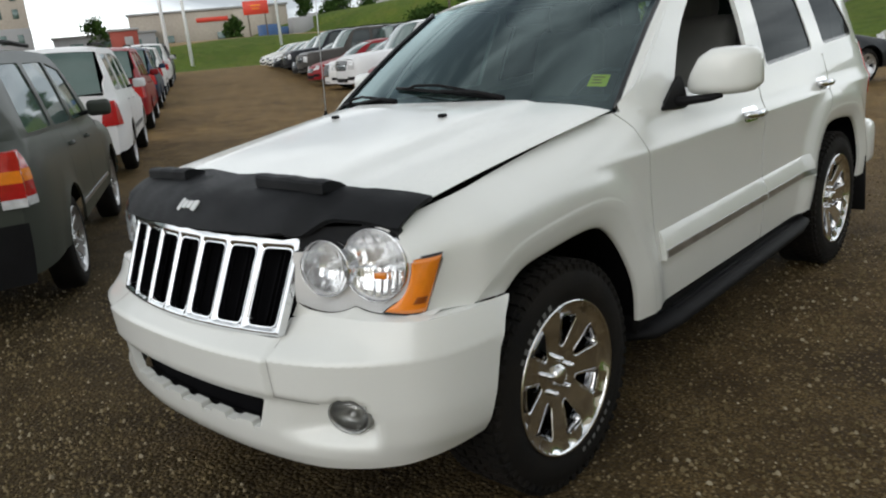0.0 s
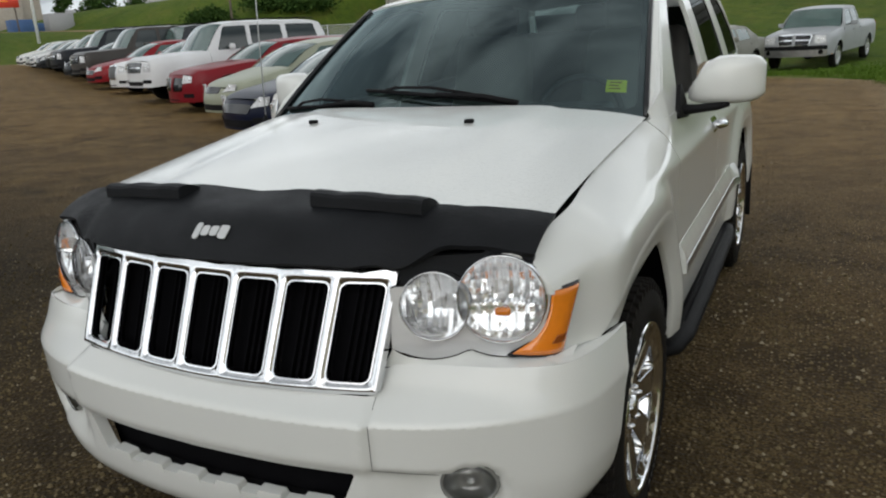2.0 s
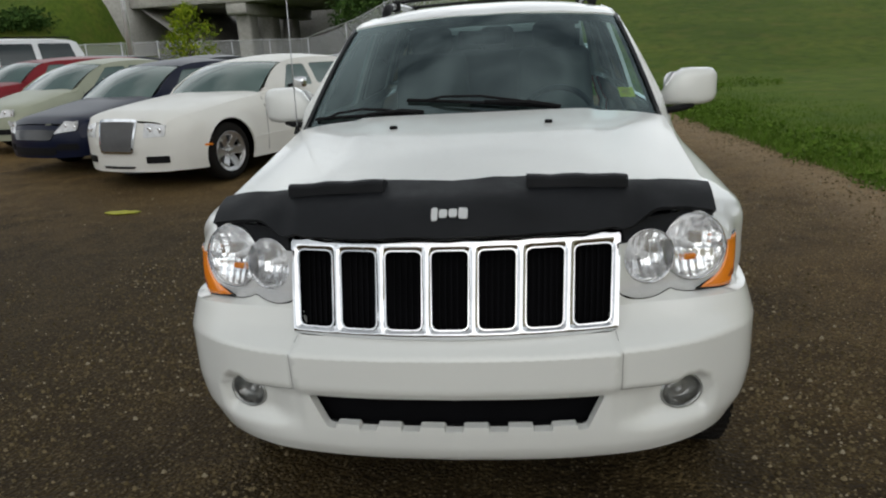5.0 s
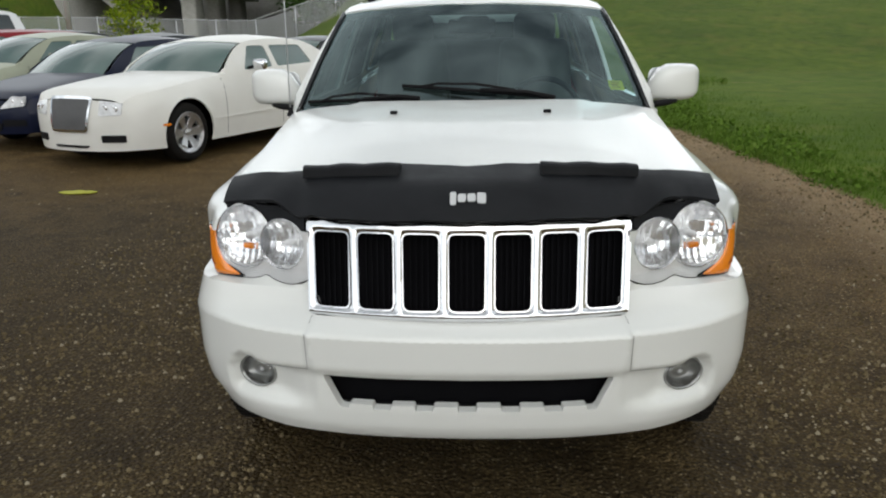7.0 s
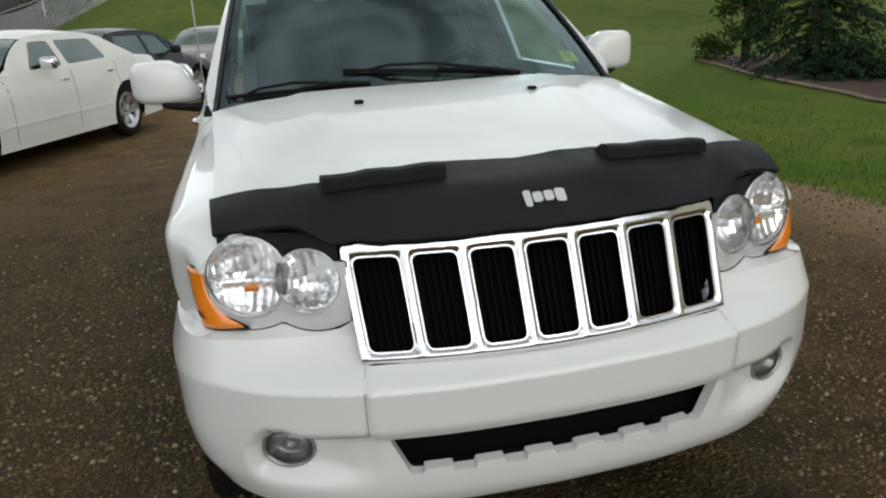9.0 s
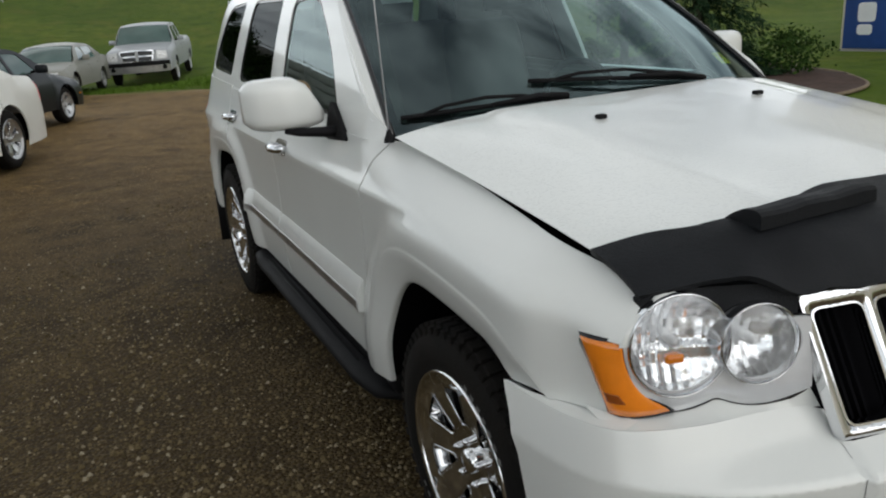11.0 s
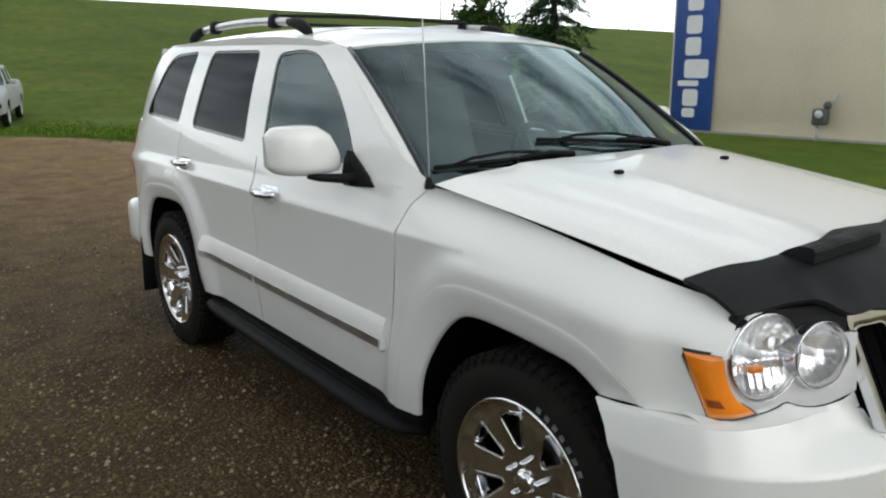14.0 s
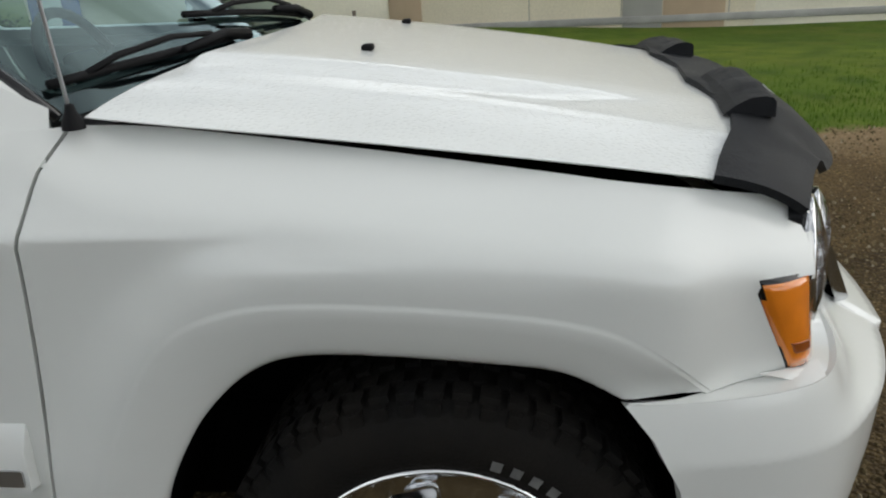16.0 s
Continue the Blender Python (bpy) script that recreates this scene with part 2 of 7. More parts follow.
def rounded(loop, r, seg=4):
    """Rounds the corners of a closed polygon by r (a number or one per corner)."""
    out, n = [], len(loop)
    for i in range(n):
        a, b, c = Vector(loop[i - 1]), Vector(loop[i]), Vector(loop[(i + 1) % n])
        rr = r[i] if isinstance(r, (list, tuple)) else r
        da, dc = (a - b), (c - b)
        k = min(rr, da.length * 0.45, dc.length * 0.45)
        if k < 1e-4:
            out.append(b)
            continue
        p, q = b + da.normalized() * k, b + dc.normalized() * k
        for j in range(seg + 1):
            t = j / seg
            out.append(p * (1 - t) ** 2 + b * 2 * t * (1 - t) + q * t * t)
    return out


def circle(cx, cy, r, n=32, ry=None):
    ry = ry or r
    return [Vector((cx + r * math.cos(2 * math.pi * i / n), cy + ry * math.sin(2 * math.pi * i / n))) for i in range(n)]


def inside(p, loop):
    x, y, odd = p[0], p[1], False
    j = len(loop) - 1
    for i in range(len(loop)):
        xi, yi, xj, yj = loop[i][0], loop[i][1], loop[j][0], loop[j][1]
        if (yi > y) != (yj > y) and x < (xj - xi) * (y - yi) / (yj - yi) + xi:
            odd = not odd
        j = i
    return odd


def skin(outline, step, fn, out=(0, 0, 1), depth=0.012, holes=(), push=None, lines=()):
    """A panel: a flat outline (with holes) filled with a fine net, laid on the surface fn(u, v), with turned-in edges."""
    loops = [dense(outline, step)] + [dense(h, step) for h in holes]
    pts, edges = [], []
    for lp in loops:
        s = len(pts)
        pts += [Vector((p[0], p[1])) for p in lp]
        edges += [(s + i, s + (i + 1) % len(lp)) for i in range(len(lp))]
    us, vs = [p[0] for p in loops[0]], [p[1] for p in loops[0]]
    border = np.array([(p[0], p[1]) for p in pts])
    # lines along which the net is to break sharply
    for ln in lines:
        last = None
        for p in dense(ln, step, closed=False):
            if inside(p, loops[0]) and not any(inside(p, h) for h in loops[1:]) and ((border - (p[0], p[1])) ** 2).sum(1).min() > (0.3 * step) ** 2:
                pts.append(Vector((p[0], p[1])))
                if last is not None:
                    edges.append((last, len(pts) - 1))
                last = len(pts) - 1
            else:
                last = None
    if lines:
        border = np.array([(p[0], p[1]) for p in pts])
    u = min(us) + step * 0.5
    k = 0
    while u < max(us):
        v = min(vs) + step * (0.5 if k % 2 else 0.25)
        while v < max(vs):
            if inside((u, v), loops[0]) and not any(inside((u, v), h) for h in loops[1:]):
                if ((border - (u, v)) ** 2).sum(1).min() > (0.45 * step) ** 2:
                    pts.append(Vector((u, v)))
            v += step
        u += step
        k += 1
    vv, _, ff = geometry.delaunay_2d_cdt(pts, edges, [], 0, 1e-6)[:3]
    bm = bmesh.new()
    made = [bm.verts.new(fn(p[0], p[1])) for p in vv]
    for f in ff:
        c = ((vv[f[0]][0] + vv[f[1]][0] + vv[f[2]][0]) / 3, (vv[f[0]][1] + vv[f[1]][1] + vv[f[2]][1]) / 3)
        if inside(c, loops[0]) and not any(inside(c, h) for h in loops[1:]):
            bm.faces.new([made[i] for i in f])
    loose = [v for v in bm.verts if not v.link_faces]
    bmesh.ops.delete(bm, geom=loose, context="VERTS")
    bm.normal_update()
    ref = Vector(out)
    if sum((f.normal.dot(ref) * f.calc_area() for f in bm.faces)) < 0:
        bmesh.ops.reverse_faces(bm, faces=bm.faces[:])
        bm.normal_update()
    if depth:
        rim = [e for e in bm.edges if e.is_boundary]
        normals = {v: v.normal.copy() for e in rim for v in e.verts}
        for e in rim:
            e.smooth = False
        made = bmesh.ops.extrude_edge_only(bm, edges=rim)["geom"]
        side = Vector(push) if push else None
        old = {}
        for v, nn in normals.items():
            old[tuple(round(c, 6) for c in v.co)] = nn
        for g in made:
            if isinstance(g, bmesh.types.BMVert):
                nn = old.get(tuple(round(c, 6) for c in g.co), ref)
                g.co += (side if side else -nn) * depth
    return bm


def sweep(path, radius, n=8, caps=True, flat=1.0, up=(0, 0, 1)):
    """A tube along points; radius is a number or one per point; flat squeezes it along up."""
    bm = bmesh.new()
    rings = []
    path = [Vector(p) for p in path]
    for i, p in enumerate(path):
        d = (path[min(i + 1, len(path) - 1)] - path[max(i - 1, 0)]).normalized()
        a = d.cross(Vector(up))
        if a.length < 1e-3:
            a = d.cross(Vector((1, 0, 0)))
        a.normalize()
        b = a.cross(d).normalized()
        r = radius[i] if isinstance(radius, (list, tuple)) else radius
        rings.append([bm.verts.new(p + a * r * math.cos(2 * math.pi * k / n) + b * r * flat * math.sin(2 * math.pi * k / n)) for k in range(n)])
    for i in range(len(rings) - 1):
        for k in range(n):
            bm.faces.new((rings[i][k], rings[i][(k + 1) % n], rings[i + 1][(k + 1) % n], rings[i + 1][k]))
    if caps:
        bm.faces.new(rings[0])
        bm.faces.new(rings[-1][::-1])
    bmesh.ops.recalc_face_normals(bm, faces=bm.faces[:])
    return bm


def lathe(profile, n=48, axis="x", sign=1.0, centre=(0, 0, 0)):
    """Turns (radius, offset) pairs about an axis through centre; offset runs along the axis times sign."""
    bm = bmesh.new()
    rings = []
    for r, o in profile:
        ring = []
        for k in range(n):
            a = 2 * math.pi * k / n
            c, s = r * math.cos(a), r * math.sin(a)
            p = {"x": (o * sign, c, s), "y": (c, o * sign, s), "z": (c, s, o * sign)}[axis]
            ring.append(bm.verts.new(Vector(p) + Vector(centre)))
        rings.append(ring)
    for i in range(len(rings) - 1):
        for k in range(n):
            bm.faces.new((rings[i][k], rings[i][(k + 1) % n], rings[i + 1][(k + 1) % n], rings[i + 1][k]))
    bmesh.ops.recalc_face_normals(bm, faces=bm.faces[:])
    return bm


def box(size, at=(0, 0, 0), bevel=0.0, seg=2, turn=None, taper=None):
    """A bevelled block; taper scales its top in x and y."""
    bm = bmesh.new()
    bmesh.ops.create_cube(bm, size=1.0)
    for v in bm.verts:
        if taper and v.co.z > 0:
            v.co.x *= taper[0]
            v.co.y *= taper[1]
        v.co = Vector((v.co.x * size[0], v.co.y * size[1], v.co.z * size[2]))
    if bevel:
        bmesh.ops.bevel(bm, geom=bm.edges[:], offset=bevel, segments=seg, affect="EDGES", profile=0.5)
    if turn:
        bmesh.ops.transform(bm, matrix=turn, verts=bm.verts)
    bmesh.ops.translate(bm, vec=Vector(at), verts=bm.verts)
    return bm


def join(bm, other):
    me = bpy.data.meshes.new("joined")
    other.to_mesh(me)
    other.free()
    bm.from_mesh(me)
    bpy.data.meshes.remove(me)
    return bm


def grid(rows):
    """A surface through rows of points."""
    bm = bmesh.new()
    vs = [[bm.verts.new(p) for p in r] for r in rows]
    for i in range(len(vs) - 1):
        for j in range(len(vs[0]) - 1):
            bm.faces.new((vs[i][j], vs[i][j + 1], vs[i + 1][j + 1], vs[i + 1][j]))
    return bm


def thing(name, label, category, group="", at=None):
    ob = new(name)
    ob.empty_display_size = 0.2
    tagged(ob, label, category, group)
    if at is not None:
        ob.matrix_world = at
    return ob


# ---------------------------------------------------------------- the white sport utility vehicle
SIDE = [(0.30, 0.855), (0.42, 0.878), (0.55, 0.890), (0.70, 0.884), (0.85, 0.884), (0.97, 0.8895), (1.005, 0.8955), (1.019, 0.8865), (1.06, 0.868), (1.12, 0.850), (1.18, 0.832),
        (1.30, 0.795), (1.42, 0.755), (1.55, 0.705), (1.62, 0.672), (1.68, 0.635)]
ARCH_F = [(0.475, 0.36), (0.49, 0.50), (0.515, 0.62), (0.555, 0.72), (0.60, 0.765), (0.68, 0.797), (0.80, 0.813), (0.95, 0.825), (1.06, 0.825), (1.13, 0.805),
          (1.195, 0.755), (1.258, 0.675), (1.315, 0.56), (1.365, 0.40)]
ARCH_R = [(3.24, 0.40), (3.285, 0.56), (3.34, 0.68), (3.41, 0.775), (3.48, 0.825), (3.60, 0.838), (3.75, 0.832), (3.90, 0.815), (3.99, 0.775), (4.06, 0.69),
          (4.10, 0.58), (4.12, 0.42)]


def near(p, line):
    best = 9.0
    for i in range(len(line) - 1):
        ax, ay = line[i]
        bx, by = line[i + 1]
        dx, dy = bx - ax, by - ay
        t = max(0.0, min(1.0, ((p[0] - ax) * dx + (p[1] - ay) * dy) / (dx * dx + dy * dy)))
        best = min(best, math.hypot(p[0] - ax - t * dx, p[1] - ay - t * dy))
    return best


def half_width(y, z):
    w = float(np.interp(z, (0.97, 1.007, 1.013, 1.06), (0.8885, 0.8935, 0.8925, 0.868))) if 0.97 < z < 1.06 else table(SIDE, z)
    # the fender rolls over towards the bonnet gap
    if y < 1.5:
        top = bonnet_edge(y)
        k = smoothstep(1.55, 1.30, y)
        over = smoothstep(top - 0.13, top, z)
        w = w * (1 - k) + k * (min(w, 0.892) - (0.879 - bonnet_half(y)) * over ** 1.5)
    # ends taken in
    w -= 0.070 * max(0.0, (0.62 - y) / 0.305) ** 1.6 if y < 0.62 else 0.0
    w -= 0.13 * max(0.0, (y - 4.1) / 0.55) ** 2.2 if y > 4.1 else 0.0
    d = min(near((y, z), ARCH_F), near((y, z), ARCH_R))
    # wide soft shoulder behind and above the flares
    w += 0.028 * smoothstep(0.238, 0.112, d - 0.05 * smoothstep(0.75, 0.50, y)) * smoothstep(1.010, 0.975, z) * smoothstep(0.40, 0.54, y)
    return w


def bonnet_edge(y):
    """Height of the gap between bonnet and fender."""
    return table([(0.25, 1.006), (0.45, 1.042), (0.87, 1.101), (1.33, 1.160), (1.5, 1.182)], y)


def bonnet_half(y):
    """Half the bonnet's width."""
    return table([(0.25, 0.775), (0.45, 0.766), (0.8, 0.770), (1.1, 0.780), (1.5, 0.796)], y)


def bonnet_front(x):
    return table([(0.0, 0.122), (0.25, 0.136), (0.46, 0.174), (0.52, 0.222), (0.60, 0.270), (0.66, 0.299), (0.73, 0.326), (0.78, 0.346)], abs(x))


def bonnet(x, y):
    zc = table([(0.05, 1.03), (0.12, 1.050), (0.33, 1.082), (0.6, 1.125), (1.035, 1.188), (1.42, 1.232)], y)
    ze = bonnet_edge(y)
    a = min(1.0, abs(x) / (bonnet_half(y) + 0.006))
    z = zc - (zc - ze) * (0.35 * a ** 2 + 0.65 * a ** 5)
    z += 0.010 * (1 - smoothstep(0.40, 0.47, abs(x) - 0.07 * (y - 0.4))) * smoothstep(0.15, 0.7, y)
    t = max(0.0, 1 - (y - bonnet_front(x)) / 0.13)
    return z - (0.066 - 0.040 * smoothstep(0.48, 0.60, abs(x))) * t ** 2.2


suv = thing("white_suv", "white four-door sport utility vehicle with black nose cover on gravel", "car")


def side_panel(name, outline, s, holes=(), step=0.04, label="", mat=None, inset=0.0, depth=0.014, parent=None):
    crease = [[(1.12, z), (4.6, z)] for z in (1.007, 1.013)] if mat is None and not holes else ()
    bm = skin(outline, step, lambda y, z: Vector((s * (half_width(y, z) - inset), y, z)), (s, 0, 0), depth, holes, lines=crease)
    return part(name, bm, mat or PAINT, parent or suv, label)


WIN_F = rounded([(1.790, 1.190), (2.580, 1.198), (2.655, 1.60), (2.43, 1.614), (2.27, 1.590), (1.99, 1.42)], [0.03, 0.03, 0.05, 0.08, 0.1, 0.2])
WIN_R = rounded([(2.770, 1.205), (3.465, 1.235), (3.435, 1.628), (2.845, 1.618)], [0.03, 0.05, 0.06, 0.05])
WIN_Q = rounded([(3.655, 1.250), (4.255, 1.275), (4.04, 1.615), (3.63, 1.632)], [0.03, 0.06, 0.12, 0.05])


def bigger(loop, k):
    c = sum((Vector((p[0], p[1])) for p in loop), Vector((0, 0))) / len(loop)
    out = []
    n = len(loop)
    area = sum(loop[i][0] * loop[(i + 1) % n][1] - loop[(i + 1) % n][0] * loop[i][1] for i in range(n))
    for i in range(n):
        t = Vector(loop[(i + 1) % n]) - Vector(loop[i - 1])
        nn = Vector((t.y, -t.x)).normalized() * (1 if area > 0 else -1)
        out.append(Vector((loop[i][0], loop[i][1])) + nn * k)
    return out


def curve(points, n=6):
    out = []
    for i in range(len(points) - 1):
        p = [Vector(points[max(0, min(len(points) - 1, i + k))]) for k in (-1, 0, 1, 2)]
        for j in range(n):
            t = j / n
            out.append(0.5 * ((2 * p[1]) + (p[2] - p[0]) * t + (2 * p[0] - 5 * p[1] + 4 * p[2] - p[3]) * t * t + (3 * p[1] - p[0] - 3 * p[2] + p[3]) * t ** 3))
    return out + [Vector(points[-1])]


def along(line, t):
    """The point at a share of a polyline's length."""
    steps = [(line[i + 1] - line[i]).length for i in range(len(line) - 1)]
    d = t * sum(steps)
    for i, st in enumerate(steps):
        if d <= st or i == len(steps) - 1:
            return line[i].lerp(line[i + 1], min(1.0, d / st))
        d -= st


FLARE_F = [(1.462, 0.405), (1.412, 0.60), (1.338, 0.76), (1.27, 0.858), (1.18, 0.905), (1.05, 0.922), (0.80, 0.908), (0.63, 0.880), (0.54, 0.828), (0.464, 0.756)]
FLARE_R = [(3.13, 0.425), (3.17, 0.58), (3.24, 0.72), (3.33, 0.84), (3.44, 0.905), (3.60, 0.922), (3.78, 0.915), (3.95, 0.895), (4.07, 0.83), (4.15, 0.72), (4.19, 0.58), (4.21, 0.43)]


def under_flare(line, yc):
    """The panel's edge, just hidden by the flare."""
    return [tuple(Vector(p) + (Vector((yc, 0.45)) - Vector(p)).normalized() * 0.008) for p in line]


for s in (1, -1):
    # fender: from the lamp and the bonnet gap down to the arch and the door gap
    top = [(y, bonnet_edge(y) - 0.018 + 0.008 * smoothstep(0.5, 1.3, y)) for y in (1.40, 1.25, 1.1, 0.95, 0.8, 0.65, 0.5, 0.40, 0.318)]
    fender = [(1.512, 0.405), (1.494, 0.70), (1.458, 1.00), (1.428, 1.10), (1.398, 1.155)] + top[1:] + [(0.318, 0.913), (0.398, 0.915), (0.405, 0.897), (0.341, 0.760), (0.462, 0.754)] + under_flare(curve(FLARE_F[::-1], 4), 0.9)
    fen = side_panel("fender", fender, s, step=0.018)
    side_panel("door_panel", [(1.519, 0.41), (2.545, 0.415), (2.555, 0.9), (2.59, 1.160), (1.404, 1.155), (1.435, 1.10), (1.465, 1.00), (1.501, 0.70)], s, label="front door skin in white paint", step=0.021)
    rear_low = [(2.557, 0.415), (3.12, 0.42)] + under_flare(FLARE_R[:4], 3.645) + [(3.43, 0.894), (3.56, 1.10), (3.57, 1.195), (2.603, 1.161), (2.567, 0.9)]
    side_panel("door_panel", rear_low, s, label="rear door skin in white paint", step=0.024)
    quarter = under_flare(curve(FLARE_R[4:], 4), 3.645) + [(4.30, 0.42), (4.55, 0.45), (4.62, 0.60), (4.62, 0.80), (4.545, 0.95), (4.53, 1.235), (3.58, 1.206), (3.572, 1.10)]
    side_panel("quarter_panel", quarter, s, step=0.03)
    # upper frame with window openings
    frame_out = [(1.425, 1.105), (2.6, 1.140), (3.575, 1.165), (4.515, 1.215), (4.44, 1.40), (4.25, 1.62), (4.12, 1.672), (3.4, 1.682), (2.5, 1.672), (2.22, 1.640), (2.10, 1.605), (1.75, 1.385), (1.43, 1.182)]
    side_panel("window_frame", frame_out, s, holes=[WIN_F, WIN_R, WIN_Q], depth=0.02, inset=0.006)
    for loop, mat, lab in ((WIN_F, DOOR_GLASS, "clear side window"), (WIN_R, PRIVACY, "dark tinted side window"), (WIN_Q, PRIVACY, "dark tinted rear quarter window")):
        if s > 0 and loop is WIN_F:
            continue  # the driver's window is wound down
        w = side_panel("window", bigger(loop, 0.004), s, mat=mat, inset=0.014, depth=0, label=lab, step=0.06)
        w.visible_shadow = False
        side_panel("window_seal", bigger(loop, 0.006), s, holes=[bigger(loop, -0.014)], mat=GLOSS_BLACK, inset=0.010, depth=0.004, step=0.05)
    # door rub strips with bright insert
    for y0, y1 in ((1.532, 2.549), (2.553, 3.17)):
        za, zb = 0.585 + 0.0125 * (y0 - 1.53), 0.585 + 0.0125 * (y1 - 1.53)
        strip = rounded([(y0, za), (y1, zb), (y1, zb + 0.112), (y0, za + 0.112)], 0.005)
        st = part("rub_strip", skin(strip, 0.05, lambda y, z: Vector((s * (half_width(y, z) + 0.022 - 0.020 * max(0.0, min(1.0, (z - 0.655 - 0.0125 * (y - 1.53)) / 0.042))), y, z)), (s, 0, 0), 0.026), PAINT, suv)
        ins = rounded([(y0 + 0.008, za + 0.010), (y1 - 0.008, zb + 0.010), (y1 - 0.008, zb + 0.040), (y0 + 0.008, za + 0.040)], 0.006)
        part("insert", skin(ins, 0.05, lambda y, z: Vector((s * (half_width(y, z) + 0.026), y, z)), (s, 0, 0), 0.006), ALLOY, st, "bright metal insert")
    # chrome door handles
    for y0, z0 in ((2.405, 1.022), (3.44, 1.056)):
        w = half_width(y0, z0)
        path = [(s * (w + 0.004), y0 - 0.095, z0 + 0.004), (s * (w + 0.030), y0 - 0.075, z0 + 0.004), (s * (w + 0.040), y0, z0), (s * (w + 0.030), y0 + 0.075, z0 - 0.002), (s * (w + 0.004), y0 + 0.095, z0 - 0.002)]
        part("door_handle", sweep(path, [0.014, 0.017, 0.018, 0.017, 0.014], 10, flat=1.0), CHROME, suv, "chrome door handle")
        part("handle_cup", skin(rounded([(y0 - 0.085, z0 - 0.03), (y0 + 0.085, z0 - 0.032), (y0 + 0.085, z0 + 0.03), (y0 - 0.085, z0 + 0.032)], 0.028), 0.03,
                                lambda y, z: Vector((s * (half_width(y, z) + 0.002), y, z)), (s, 0, 0), 0.004), CHROME, suv, "chrome handle surround")
    # side step
    step_bm = sweep([(s * 0.80, 1.40, 0.315), (s * 0.865, 1.47, 0.320), (s * 0.88, 1.60, 0.325), (s * 0.88, 2.4, 0.340), (s * 0.88, 3.0, 0.355), (s * 0.865, 3.14, 0.357), (s * 0.80, 3.20, 0.36)], [0.04, 0.055, 0.062, 0.062, 0.062, 0.055, 0.04], 12, flat=0.55)
    sidestep = part("side_step", step_bm, BLACK, suv, "black running board")
    for k in range(3):
        part("grip_rib", box((0.012, 1.30, 0.008), (s * (0.850 + 0.022 * k), 2.3, 0.377 - 0.004 * k), 0.002, 1, turn=Matrix.Rotation(0.0215, 4, "X")), BLACK, sidestep)
    # sill below the doors
    part("sill", box((0.09, 1.85, 0.12), (s * 0.815, 2.31, 0.385), 0.02), BLACK, suv)
    # mud flap behind the rear wheel, liner of each wheel house
    part("mud_flap", box((0.26, 0.012, 0.36), (s * 0.79, 4.20, 0.36), 0.005, 1, turn=Matrix.Rotation(0.12, 4, "X")), BLACK, suv)
    for yc, line in ((0.857, ARCH_F), (3.645, ARCH_R)):
        rows = []
        for xx in (0.915, 0.88, 0.55):
            rows.append([(s * (xx if xx < 0.9 else half_width(y, z) - 0.040), yc + (y - yc) * 1.025, z + 0.008) for y, z in curve(line, 4)])
        liner = grid(rows)
        inner = [liner.verts.new((s * 0.55, yc + (y - yc) * 1.025, z + 0.008)) for y, z in curve(line, 4)]
        liner.faces.new(inner)
        bmesh.ops.remove_doubles(liner, verts=liner.verts[:], dist=0.0005)
        part("wheel_liner", liner, DARK, suv, smooth=False)

# flares round the wheel openings


for s in (1, -1):
    for inner, rim_line in (([(0.594, 0.752)] + ARCH_F[5:-1] + [(1.352, 0.405)], FLARE_F), (ARCH_R[::-1], FLARE_R)):
        a, b = curve(inner), curve(rim_line)
        rows = []
        for t in (0.0, 0.03, 0.06, 0.12, 0.35, 0.6, 0.85, 0.95, 1.0):
            row = []
            n = 60
            for k in range(n + 1):
                q = along(b, 1 - k / n).lerp(along(a, k / n), t)
                base = half_width(*along(b, 1 - k / n)) * (1 - t) + half_width(q.x, q.y) * t
                row.append(Vector((s * (base + 0.0012 + 0.0045 * smoothstep(0.0, 0.12, t) - 0.020 * t - 0.005 * smoothstep(0.9, 1.0, t)), q.x, q.y)))
            rows.append(row)
        rows.append([v - Vector((s * 0.014, 0, 0)) for v in rows[-1]])
        fl = grid(rows)
        bmesh.ops.recalc_face_normals(fl, faces=fl.faces[:])
        part("wheel_flare", fl, PAINT, suv)

# bonnet
edge = [(x, bonnet_front(x)) for x in (0.0, 0.1, 0.2, 0.3, 0.4, 0.48, 0.55, 0.62, 0.68, 0.724, 0.760)]
half = edge + [(bonnet_half(y), y) for y in (0.40, 0.45, 0.6, 0.8, 0.95, 1.1, 1.25)] + [(0.790, 1.375), (0.60, 1.335), (0.4, 1.295), (0.2, 1.27), (0, 1.262)]
hood_loop = half + [(-x, y) for x, y in half[-2:0:-1]]
part("bonnet", skin(hood_loop, 0.045, lambda x, y: Vector((x, y, bonnet(x, y))), (0, 0, 1), 0.002), WET_PAINT, suv)
# dark sheet added under the bonnet to stand for the shade in its gaps
part("bonnet_shade_sheet", grid([[(x, y, 0.88 + 0.13 * (y - 0.3)) for x in (-0.78, 0.78)] for y in (0.46, 0.7, 1.0, 1.46)]), DARK, suv)

# vinyl nose cover
back = [(0.776, 0.458), (0.70, 0.432), (0.58, 0.385), (0.50, 0.366), (0.40, 0.362), (0.30, 0.372), (0.22, 0.385), (0.12, 0.372), (0.0, 0.358)]
fr = [(x, bonnet_front(x) - 0.010 - 0.012 * smoothstep(0.48, 0.54, x)) for x in (0.0, 0.1, 0.2, 0.3, 0.4, 0.48, 0.54, 0.60, 0.66, 0.70, 0.735, 0.772)]
cover_half = fr + back
cover_loop = cover_half + [(-x, y) for x, y in cover_half[-2:0:-1]]


